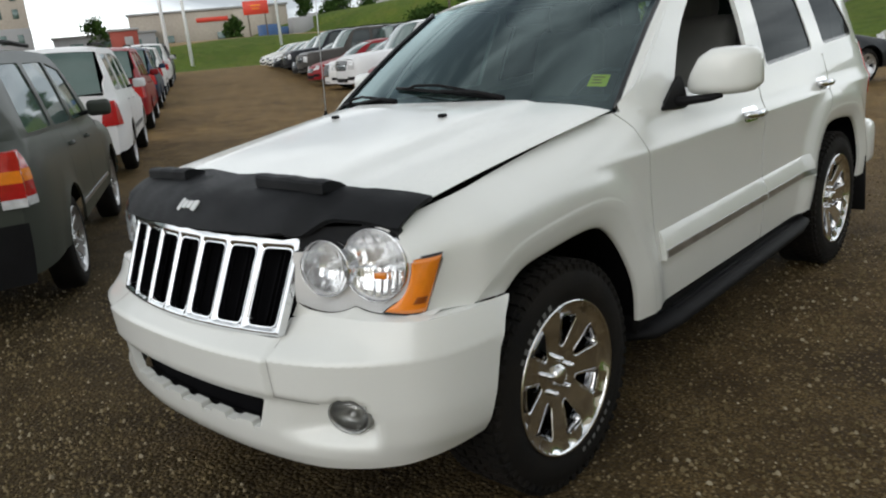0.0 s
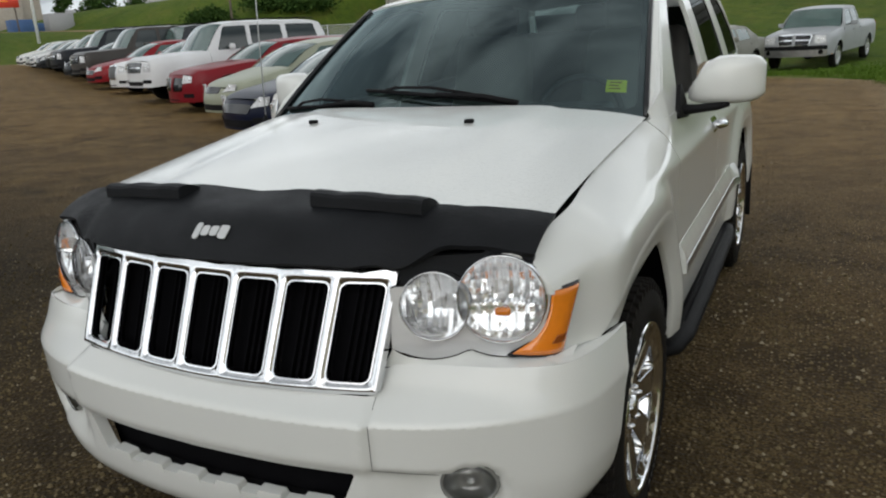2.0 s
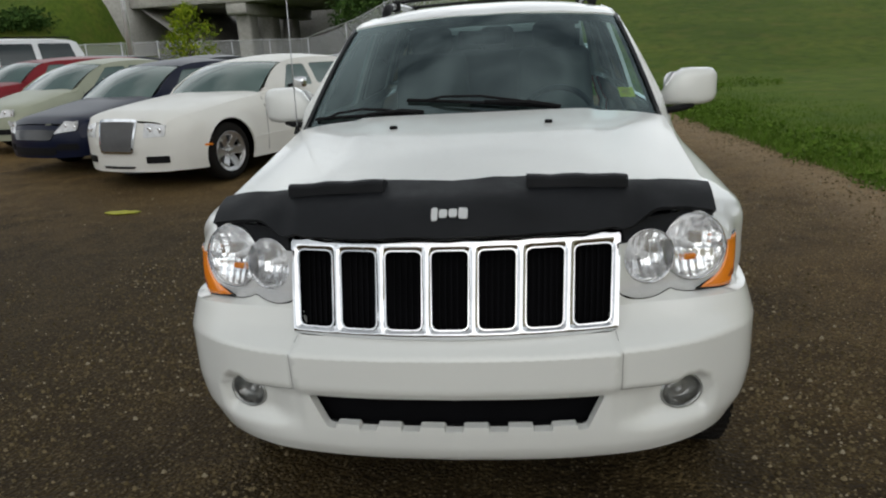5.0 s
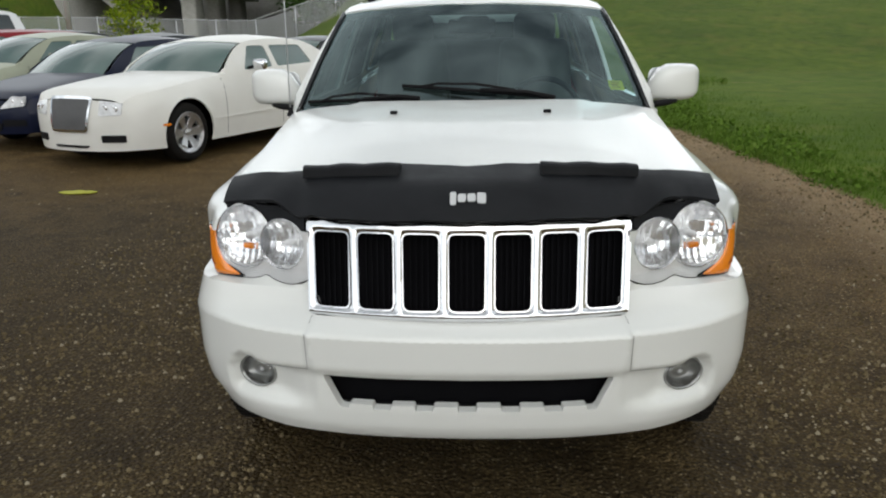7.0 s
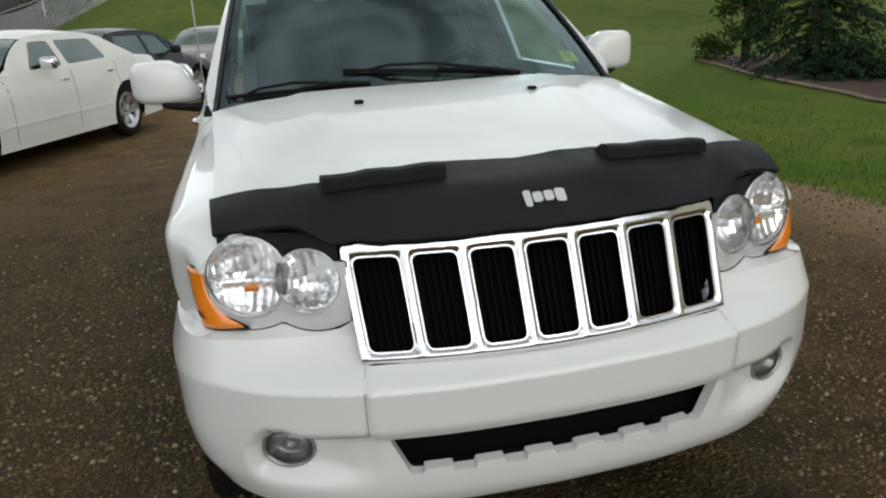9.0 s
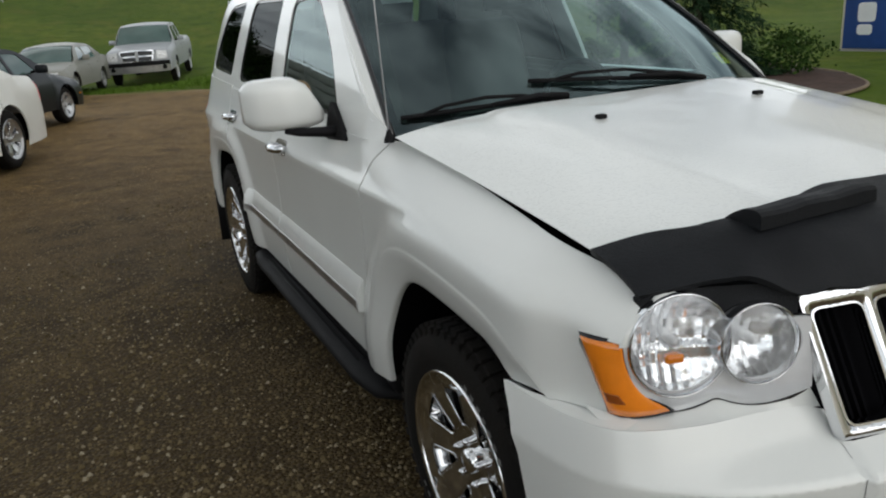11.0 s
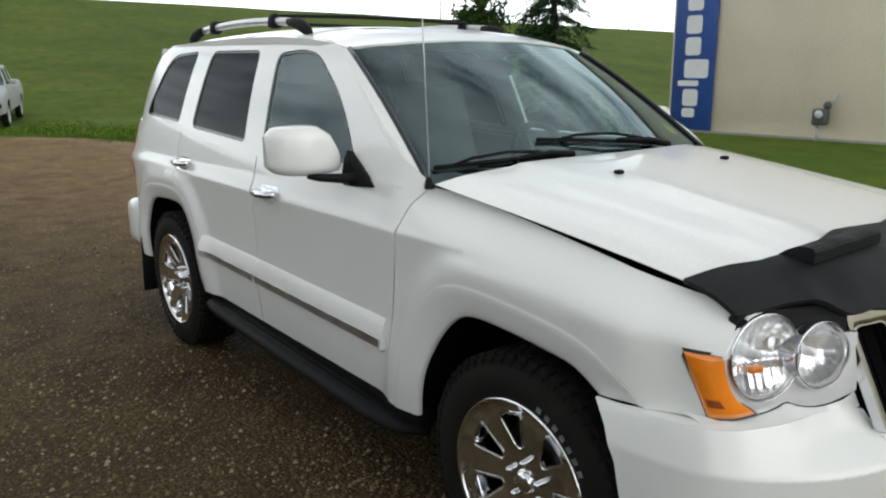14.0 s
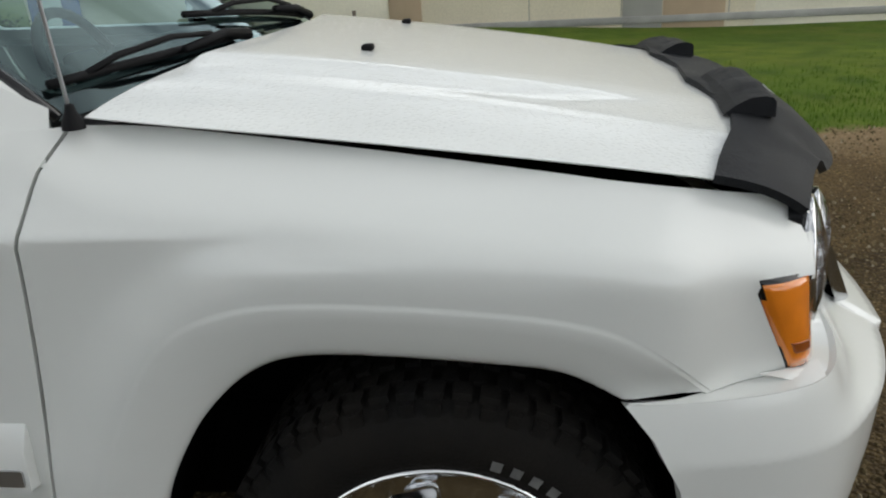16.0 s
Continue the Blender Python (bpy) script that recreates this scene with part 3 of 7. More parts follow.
def on_cover(x, y):
    wr = 0.004 * noise.noise(Vector((x * 7, y * 9, 0.3))) + 0.0025 * noise.noise(Vector((x * 19, y * 8, 4.3)))
    return Vector((x, y, bonnet(x, y) + 0.011 + wr))


NOSE_FLAP = [0.492 + 0.272 * k / 40 for k in range(41)]
cover = part("nose_cover", skin(cover_loop, 0.022, on_cover, (0, 0, 1), 0.014), VINYL, suv, "black vinyl bonnet nose cover")
for s, xa, xb in ((-1, 0.205, 0.505), (1, 0.222, 0.515)):
    pad = bmesh.new()
    rings = []
    for i in range(9):
        x = s * (xa + (xb - xa) * i / 8)
        y = 0.322 + 0.02 * (i / 8) ** 2
        z = bonnet(x, y) + 0.011
        sag = 0.002 * math.sin(i * 1.9 + s)
        ring = [(y - 0.050, z - 0.006), (y - 0.049, z + 0.019 + sag), (y - 0.043, z + 0.026 + sag), (y - 0.030, z + 0.029 + sag), (y - 0.006, z + 0.027 + sag), (y + 0.020, z + 0.016), (y + 0.040, z + 0.001)]
        rings.append([pad.verts.new((x, yy, zz)) for yy, zz in ring])
    for a, b in zip(rings, rings[1:]):
        for k in range(6):
            pad.faces.new((a[k], a[k + 1], b[k + 1], b[k]))
    pad.faces.new(rings[0])
    pad.faces.new(rings[-1])
    bmesh.ops.recalc_face_normals(pad, faces=pad.faces[:])
    part("air_deflector_pad", pad, VINYL, cover, "raised black vinyl pad", smooth=False)
# maker's mark on the cover as plain bars
for k, (x, w, h) in enumerate(((-0.048, 0.018, 0.034), (-0.026, 0.024, 0.021), (0.002, 0.024, 0.021), (0.030, 0.026, 0.028))):
    bar = rounded([(x, 0.160 - h * 0.5), (x + w, 0.160 - h * 0.5), (x + w, 0.160 + h * 0.5), (x, 0.160 + h * 0.5)], 0.007)
    part("mark_bar", skin(bar, 0.02, lambda a, b: on_cover(a, b) + Vector((0, -0.002, 0.004)), (0, -0.3, 1), 0.003), SILVER, cover, "silver mark")


# grille
def on_grille(x, w):
    """w runs 0 to 1 from the lower to the upper edge."""
    return Vector((x * (0.963 + 0.037 * w), 0.110 + 0.116 * w - 0.062 * (1 - (x / 0.485) ** 2), 0.700 + 0.262 * w))


def grille_flat(x, v, back=0.0):
    p = on_grille(x, v / 0.29)
    return p + Vector((0, back, -back * 0.3))


g_out = rounded([(-0.487, 0.0), (0.487, 0.0), (0.487, 0.29), (-0.487, 0.29)], 0.02)
slots = []
for k in range(7):
    c = (k - 3) * 0.1368
    slots.append(rounded([(c - 0.0540, 0.029), (c + 0.0540, 0.029), (c + 0.0550, 0.258), (c - 0.0550, 0.258)], 0.022))


def grille_face(x, v):
    """The chrome swells between the slots and rolls off towards its lower edge."""
    k = max(-3, min(3, round(x / 0.1368)))
    dx = abs(x - k * 0.1368) - 0.0545
    d = max(dx, 0.029 - v, v - 0.258)
    swell = 0.009 * math.sqrt(max(0.0, min(1.0, d / 0.010)))
    return grille_flat(x, v, -swell + 0.018 * smoothstep(0.014, 0.0, v) ** 2)


grille = part("grille", skin(g_out, 0.0085, grille_face, (0, -1, 0), 0.024, slots, push=(0, 1, -0.2)), CHROME, suv, "chrome grille with seven upright slots")
part("grille_gap", skin(rounded([(-0.50, -0.012), (0.50, -0.012), (0.50, 0.305), (-0.50, 0.305)], 0.02), 0.06, lambda x, v: grille_flat(x, v, 0.055), (0, -1, 0), 0), DARK, grille)
for k, lp in enumerate(slots):
    c = (k - 3) * 0.1368
    part("slot_rim", skin(bigger(lp, 0.003), 0.03, lambda x, v: grille_flat(x, v, -0.003), (0, -1, 0), 0.012, [bigger(lp, -0.0015)], push=(0, 1, -0.2)), CHROME, grille)
    for j in range(5):
        xx = c + (j - 2) * 0.018
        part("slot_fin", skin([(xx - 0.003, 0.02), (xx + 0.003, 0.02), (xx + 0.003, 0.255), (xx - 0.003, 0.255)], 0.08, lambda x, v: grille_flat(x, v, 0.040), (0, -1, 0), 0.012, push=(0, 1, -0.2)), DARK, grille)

# front bumper: wraps along a plan curve
PLAN = [(0.0, 0.008), (0.25, 0.018), (0.46, 0.048), (0.60, 0.088), (0.735, 0.155), (0.838, 0.248), (0.892, 0.36), (0.917, 0.50), (0.927, 0.62)]
PLAN_U = [0.0]
for i in range(1, len(PLAN)):
    PLAN_U.append(PLAN_U[-1] + math.hypot(PLAN[i][0] - PLAN[i - 1][0], PLAN[i][1] - PLAN[i - 1][1]))
TAB_X = list(zip(PLAN_U, [p[0] for p in PLAN]))
TAB_Y = list(zip(PLAN_U, [p[1] for p in PLAN]))


def on_bumper(u, z, extra=0.0):
    a = abs(u)
    x, y = table(TAB_X, a), table(TAB_Y, a)
    x2, y2 = table(TAB_X, a + 0.01), table(TAB_Y, a + 0.01)
    d = math.hypot(x2 - x, y2 - y) or 1
    nx, ny = (y2 - y) / d, -(x2 - x) / d
    off = np.interp(z, (0.27, 0.32, 0.36, 0.42, 0.53, 0.550, 0.660, 0.705, 0.78), (0.115, 0.050, 0.030, 0.020, 0.012, 0.008, 0.0, 0.088, 0.150))
    side = smoothstep(0.56, 0.98, a)
    off = off * (1 - side) + side * np.interp(z, (0.27, 0.33, 0.41, 0.50, 0.66, 0.70, 0.74, 0.78), (0.110, 0.056, 0.022, 0.006, 0.003, 0.014, 0.026, 0.042))
    off -= 0.012 * smoothstep(0.478, 0.468, a) * smoothstep(0.535, 0.550, z)
    off -= 0.014 * smoothstep(0.80, 1.0, a) * smoothstep(0.33, 0.45, z)
    # pocket round each fog lamp, deepest beside the lamp
    brow = 0.546 - 0.006 * smoothstep(0.48, 0.62, a) + 0.012 * smoothstep(0.62, 0.70, a) - 0.06 * smoothstep(0.735, 0.80, a)
    off += (0.010 + 0.034 * smoothstep(0.47, 0.62, a)) * smoothstep(0.455, 0.480, a) * smoothstep(0.795, 0.770, a) * smoothstep(brow, brow - 0.010, z) * smoothstep(0.395, 0.452, z)
    off += extra
    sx = -1 if u < 0 else 1
    return Vector((sx * (x - nx * off), y - ny * off, z))


U_FOG = 0.698


def fog_lathe(profile, p, sg):
    """A lamp part set square to the bumper's face."""
    bm = lathe(profile, 28, "y", -1.0)
    bmesh.ops.transform(bm, matrix=Matrix.Translation((p.x, p.y, p.z)) @ Matrix.Rotation(sg * 0.34, 4, "Z") @ Matrix.Diagonal((0.92, 1.0, 0.74, 1.0)), verts=bm.verts)
    return bm


half = [(0, 0.312), (0.3, 0.313), (0.6, 0.320), (0.85, 0.335), (1.02, 0.358), (1.13, 0.375), (1.152, 0.50), (1.176, 0.62), (1.215, 0.70), (1.255, 0.752), (1.14, 0.752), (1.02, 0.755), (0.88, 0.757), (0.66, 0.753), (0.52, 0.750), (0.482, 0.740), (0.472, 0.698), (0.0, 0.698)]
loop = half + [(-u, z) for u, z in half[-2:0:-1]]
intake = rounded([(-0.385, 0.424), (0.385, 0.424), (0.434, 0.530), (-0.434, 0.530)], 0.012)
fogs = [circle(sg * U_FOG, 0.490, 0.066, 28, 0.050) for sg in (1, -1)]
crisp = [[(-1.16, z), (1.16, z)] for z in (0.650, 0.660, 0.670)] + [[(sg * u, 0.556), (sg * u, 0.69)] for sg in (1, -1) for u in (0.467, 0.479)]
bumper = part("front_bumper", skin(loop, 0.016, on_bumper, (0, -1, 0), 0.03, [intake] + fogs, lines=crisp), PAINT, suv)
part("intake_back", skin(rounded([(-0.44, 0.39), (0.44, 0.39), (0.46, 0.56), (-0.46, 0.56)], 0.02), 0.06, lambda u, z: on_bumper(u, z, 0.06), (0, -1, 0), 0), DARK, bumper)
part("intake_shelf", grid([[on_bumper(u, 0.420, e) for u in np.linspace(-0.40, 0.40, 12)] for e in (0.005, 0.062)]), BLACK, bumper)
for k in range(6):
    u = (k - 2.5) * 0.128
    part("intake_tooth", skin(rounded([(u - 0.040, 0.412), (u + 0.040, 0.412), (u + 0.035, 0.440), (u - 0.035, 0.440)], 0.004), 0.03, lambda a, z: on_bumper(a, z, -0.002), (0, -1, 0), 0.03), PAINT, bumper)
for sg in (1, -1):
    seam = [(sg * 0.4785, 0.548), (sg * 0.4800, 0.548), (sg * 0.4805, 0.695), (sg * 0.4790, 0.695)]
    part("bumper_seam", skin(seam, 0.04, lambda u, z: on_bumper(u, z, -0.0015), (0, -1, 0), 0), GREY_PLASTIC, bumper)
    seam2 = [(sg * 0.475, 0.5465), (sg * 0.63, 0.5410), (sg * 0.63, 0.5428), (sg * 0.475, 0.5483)]
    part("bumper_seam", skin(seam2, 0.04, lambda u, z: on_bumper(u, z, -0.0015), (0, -1, 0), 0), GREY_PLASTIC, bumper)
    p = on_bumper(sg * U_FOG, 0.490)
    fog = part("fog_lamp", fog_lathe([(0.0, 0.018), (0.030, 0.017), (0.050, 0.014), (0.062, 0.009), (0.066, 0.0)], p, sg), LENS, bumper, "round fog lamp")
    part("fog_reflector", fog_lathe([(0.0, -0.022), (0.014, -0.022), (0.014, -0.006), (0.018, -0.022), (0.042, -0.012), (0.058, 0.004), (0.064, 0.006), (0.066, 0.012), (0.072, 0.012), (0.080, -0.02)], p, sg), FOG_GLASS, fog)
    part("fog_cup", skin(circle(sg * U_FOG, 0.490, 0.075, 24), 0.05, lambda u, z: on_bumper(u, z, 0.05), (0, -1, 0), 0), GREY_PLASTIC, fog)
part("bumper_brace", skin(rounded([(-0.9, 0.30), (0.9, 0.30), (0.9, 0.70), (-0.9, 0.70)], 0.05), 0.12, lambda u, z: on_bumper(u, z, 0.135), (0, -1, 0), 0), DARK, bumper)


# the bumper's upper edge turns in under the fender
for s in (1, -1):
    rows = [[], []]
    for k in range(21):
        u = 0.93 + 0.32 * k / 20
        z = table([(0.88, 0.757), (1.02, 0.755), (1.14, 0.752), (1.26, 0.752)], u)
        q = on_bumper(s * u, z, 0.001)
        rows[0].append(q)
        rows[1].append(Vector((s * (half_width(q.y, 0.758) - 0.006), q.y, z + 0.001 + 0.008 * smoothstep(1.06, 0.98, u))))
    ledge = grid(rows)
    bmesh.ops.recalc_face_normals(ledge, faces=ledge.faces[:])
    part("bumper_ledge", ledge, PAINT, bumper)


# headlamps
def on_lamp(x, z, back=0.0):
    """x is unsigned; the lens bows and sweeps round to the side."""
    y = table([(0.44, 0.165), (0.50, 0.196), (0.58, 0.238), (0.643, 0.268), (0.70, 0.288), (0.76, 0.304), (0.80, 0.318), (0.822, 0.338), (0.842, 0.382), (0.852, 0.42)], x)
    return Vector((x, y + 0.10 * (z - 0.85) + back, z))


def two_rings(ax, az, ar, bx, bz, br, n=28):
    """Outline of two overlapping circles, the larger one outboard."""
    pts = [p for p in circle(ax, az, ar, n * 2) if (p - Vector((bx, bz))).length > br]
    pts += [p for p in circle(bx, bz, br, n * 2) if (p - Vector((ax, az))).length > ar]
    mid = Vector(((ax + bx) / 2, (az + bz) / 2))
    a = [p for p in pts if (p - Vector((ax, az))).length <= ar + 1e-6]
    b = [p for p in pts if p not in a]
    a.sort(key=lambda p: math.atan2(p.y - az, p.x - ax))
    b.sort(key=lambda p: math.atan2(-(p.y - bz), -(p.x - bx)))
    return a + b


lamp_hole = two_rings(0.703, 0.897, 0.094, 0.565, 0.885, 0.072)


def lamp_top(x):
    z = 0.930 if x < 0.53 else 0.912
    for cx, cz, r in ((0.565, 0.884, 0.073), (0.703, 0.894, 0.094)):
        if abs(x - cx) < r:
            z = max(z, cz + math.sqrt(r * r - (x - cx) ** 2))
    return z


def lamp_bottom(x):
    if x > 0.72:
        return 0.757 + 0.10 * (x - 0.72)
    return min([cz - math.sqrt(r * r - (x - cx) ** 2) for cx, cz, r in ((0.565, 0.885, 0.128), (0.703, 0.897, 0.139)) if abs(x - cx) < r])


def bowl_depth(u, v, r, big):
    """Fluted parabolic reflector, with a shelf low in the larger lamp."""
    d = 0.052 * (1 - ((u * u + v * v) / (r * r)))
    if big and v < -0.012:
        d = d * 0.45 + 0.003
    return d + (0.0026 * abs((u / 0.012) % 2 - 1) + 0.0016 * abs((v / 0.019) % 2 - 1)) * smoothstep(0.0, 0.012, d)


AMBER_IN = [(0.764, 0.720), (0.775, 0.735), (0.81, 0.779), (0.86, 0.802), (0.92, 0.808)]


def amber_net(s, z0, z1, f0, f1, lift, deep=0.016):
    """A stretch of the amber lens, between two heights and two shares of the way round the corner."""
    rows = []
    for i in range(13):
        z = z0 + (z1 - z0) * i / 12
        x_in = table(AMBER_IN, z)
        y_out = table([(0.755, 0.336), (0.768, 0.341), (0.92, 0.402)], z)
        a = on_lamp(x_in, z, 0.0)
        b = Vector((half_width(y_out, z), y_out, z))
        c = a.lerp(b, 0.55) + Vector((0.80, -0.60, 0)) * (0.014 + 0.18 * (0.915 - z))
        row = []
        for k in range(15):
            f = f0 + (f1 - f0) * k / 14
            p = a * (1 - f) ** 2 + c * (2 * f * (1 - f)) + b * f * f
            row.append(Vector((s * (p.x + lift * (0.35 + 0.65 * f)), p.y - lift * (1 - 0.6 * f), z)))
        rows.append(row)
    bm = grid(rows)
    rim = [e for e in bm.edges if e.is_boundary]
    for g in bmesh.ops.extrude_edge_only(bm, edges=rim)["geom"]:
        if isinstance(g, bmesh.types.BMVert):
            g.co += Vector((-s * 0.5 * deep, 0.8 * deep, 0))
    bmesh.ops.recalc_face_normals(bm, faces=bm.faces[:])
    return bm


xs_lamp = [0.478 + 0.332 * k / 44 for k in range(45)]
for s in (1, -1):
    lamp = thing("headlamp", "", "")
    lamp.parent = suv
    lamp["label"] = "twin round headlamp with amber corner"
    for key in ("category",):
        if key in lamp:
            del lamp[key]
    outer = [(x, lamp_bottom(x)) for x in xs_lamp if x < 0.728] + [(table(AMBER_IN, z) + 0.004, z) for z in (0.775, 0.79, 0.81, 0.835, 0.86, 0.89)] + [(x, lamp_top(x)) for x in xs_lamp[::-1]]
    # housing behind
    part("lamp_housing", skin(bigger(outer, 0.004), 0.03, lambda x, z: Vector((s * x, on_lamp(x, z, 0.095).y, z)), (s * 0.4, -1, 0), 0), REFLECTOR, lamp)
    part("lamp_plate", skin(outer, 0.02, lambda x, z: Vector((s * x, on_lamp(x, z, -0.003 + 0.010 * smoothstep(0.80, 0.765, z)).y, z)), (s * 0.4, -1, 0), 0.03, [lamp_hole], push=(0, 1, 0)), LAMP_PLATE, lamp, "silver lamp surround")
    part("lamp_edge", skin(bigger(outer, 0.004), 0.025, lambda x, z: Vector((s * x, on_lamp(x, z, 0.004).y, z)), (s * 0.4, -1, 0), 0.02, [bigger(outer, -0.001)], push=(0, 1, 0)), GLOSS_BLACK, lamp)
    for cx, cz, r in ((0.703, 0.894, 0.100), (0.565, 0.884, 0.079)):
        big = r > 0.09
        base = on_lamp(cx, cz, 0.0)
        turn = Matrix.Translation((s * cx, base.y - 0.004, cz)) @ Matrix.Rotation(s * 0.30, 4, "Z") @ Matrix.Rotation(-0.10, 4, "X")
        bowl = skin(circle(0, 0, r * 0.96, 48), 0.0055, lambda u, v: Vector((u, bowl_depth(u, v, r * 0.96, big), v)), (0, -1, 0), 0)
        bmesh.ops.transform(bowl, matrix=turn, verts=bowl.verts)
        part("reflector_bowl", bowl, REFLECTOR, lamp, smooth=False)
        ring = lathe([(r * 0.955, 0.004), (r * 0.962, -0.008), (r * 0.985, -0.011), (r * 1.012, -0.008), (r * 1.025, 0.004), (r * 1.025, 0.075)], 48, "y", 1.0)
        bmesh.ops.transform(ring, matrix=turn, verts=ring.verts)
        part("lamp_ring", ring, CHROME, lamp)
        dome = lathe([(0.0, -0.030), (r * 0.4, -0.028), (r * 0.75, -0.020), (r * 0.95, -0.012), (r * 1.02, -0.006)], 40, "y", 1.0)
        bmesh.ops.transform(dome, matrix=turn, verts=dome.verts)
        part("lens_dome", dome, LENS, lamp).visible_shadow = False
        bulb = lathe([(0.0, 0.012), (0.009, 0.015), (0.012, 0.03), (0.012, 0.055)], 16, "y", 1.0)
        bmesh.ops.transform(bulb, matrix=turn, verts=bulb.verts)
        part("bulb", bulb, CLEAR_LAMP, lamp)
        if big:
            spot = box((0.036, 0.012, 0.018), (0, 0.020, -0.034), 0.005, 2)
            bmesh.ops.transform(spot, matrix=turn, verts=spot.verts)
            part("indicator_bulb", spot, AMBER, lamp)
    cover_lens = part("lamp_lens", skin(outer, 0.03, lambda x, z: Vector((s * x, on_lamp(x, z, -0.002).y, z)), (s * 0.4, -1, 0), 0, [lamp_hole]), LENS, lamp)
    cover_lens.visible_shadow = False
    # the cover's front edge tucks down round the lamp tops
    flap = [(x, lamp_top(x) + 0.004) for x in NOSE_FLAP] + [(x, max(lamp_top(x) + 0.020, 0.994 - 0.03 * smoothstep(0.70, 0.79, x))) for x in NOSE_FLAP[::-1]]
    part("cover_flap", skin(flap, 0.03, lambda x, z: Vector((s * x, on_lamp(x, z, 0.008).y, z)), (s * 0.4, -1, 0), 0.02, push=(0, 1, 0)), VINYL, cover)
    # the fender's front edge runs round the outer lamp
    rows = [[], [], []]
    for k in range(13):
        z = 0.906 + 0.090 * k / 12
        a = Vector((s * (half_width(0.322, z) - 0.001), 0.322, z))
        xr = 0.690 + math.sqrt(max(0.0, 0.1025 ** 2 - (z - 0.894) ** 2))
        b = Vector((s * xr, on_lamp(xr, z, 0.000).y, z))
        rows[0].append(a)
        rows[1].append(a.lerp(b, 0.55) + Vector((s * 0.006, -0.006, 0)))
        rows[2].append(b)
    cheek = grid(rows)
    bmesh.ops.recalc_face_normals(cheek, faces=cheek.faces[:])
    part("fender_cheek", cheek, PAINT, suv)
    # painted sill that closes the gap between the lamp and the bumper
    rows = [[], []]
    for k in range(31):
        x = 0.478 + 0.368 * k / 30
        zb = lamp_bottom(x)
        q = on_bumper(s * (0.485 + 0.475 * k / 30), 0.744 + 0.008 * k / 30, 0.004)
        rows[0].append(q)
        rows[1].append(Vector((s * x, on_lamp(x, zb, 0.004).y, zb - 0.001)))
    sill = grid(rows)
    bmesh.ops.recalc_face_normals(sill, faces=sill.faces[:])
    part("lamp_sill", sill, PAINT, bumper)
    am = part("amber_lens", amber_net(s, 0.769, 0.911, 0.0, 0.985, 0.006), AMBER, lamp, "amber corner lens")
    part("amber_seal", amber_net(s, 0.763, 0.918, -0.03, 1.035, 0.0025), GLOSS_BLACK, lamp)
    part("amber_bar", amber_net(s, 0.794, 0.812, 0.45, 0.86, 0.0075, 0.005), AMBER_DARK, am)


# windscreen, cowl, wipers
def on_screen(a, b, lift=0.0):
    k = 1 - a * a
    p = Vector((a * (0.785 - 0.118 * b), 1.425 + 0.655 * b - (0.150 - 0.075 * b) * k, 1.160 + 0.440 * b + 0.018 * math.sin(math.pi * b) + (0.035 + 0.012 * b) * k))
    return p + Vector((0, -0.6, 0.8)) * lift


screen = part("windscreen", grid([[on_screen(a, b) for a in np.linspace(-1, 1, 25)] for b in np.linspace(0, 1, 13)]), WINDSHIELD, suv, "sloping windscreen glass")
screen.visible_shadow = False
rim_out = [(-1, 0), (1, 0), (1, 1), (-1, 1)]
rim_in = rounded([(-0.955, 0.055), (0.955, 0.055), (0.945, 0.90), (-0.945, 0.90)], 0.05)
part("screen_border", skin(rim_out, 0.05, lambda a, b: on_screen(a, b, -0.002), (0, -1, 1), 0, [rim_in]), GLOSS_BLACK, suv, "black glass border")
for s in (1, -1):
    pil = grid([[on_screen(s * a, b, l) for a, l in ((0.985, 0.004), (1.0, 0.010), (1.015, 0.006))] + [Vector((s * (half_width(y, z) - 0.003), y, z)) for y, z in ((1.46 + 0.66 * b, 1.180 + 0.432 * b),)] for b in np.linspace(0.06, 1, 11)])
    bmesh.ops.recalc_face_normals(pil, faces=pil.faces[:])
    part("screen_pillar", pil, PAINT, suv)
    part("pillar_seal", sweep([on_screen(s * 0.995, b, 0.006) for b in np.linspace(0, 1, 11)], 0.010, 6), GLOSS_BLACK, suv)
cowl = [[Vector((x, 1.262 + 0.12 * (x / 0.76) ** 2 + d, bonnet(x, 1.262 + 0.1 * (x / 0.76) ** 2) + dz)) for x in np.linspace(-0.76, 0.76, 20)] for d, dz in ((-0.01, -0.03), (0.03, -0.035), (0.10, -0.045), (0.20, -0.06))]
part("cowl", grid(cowl), BLACK, suv, "black plastic cowl")
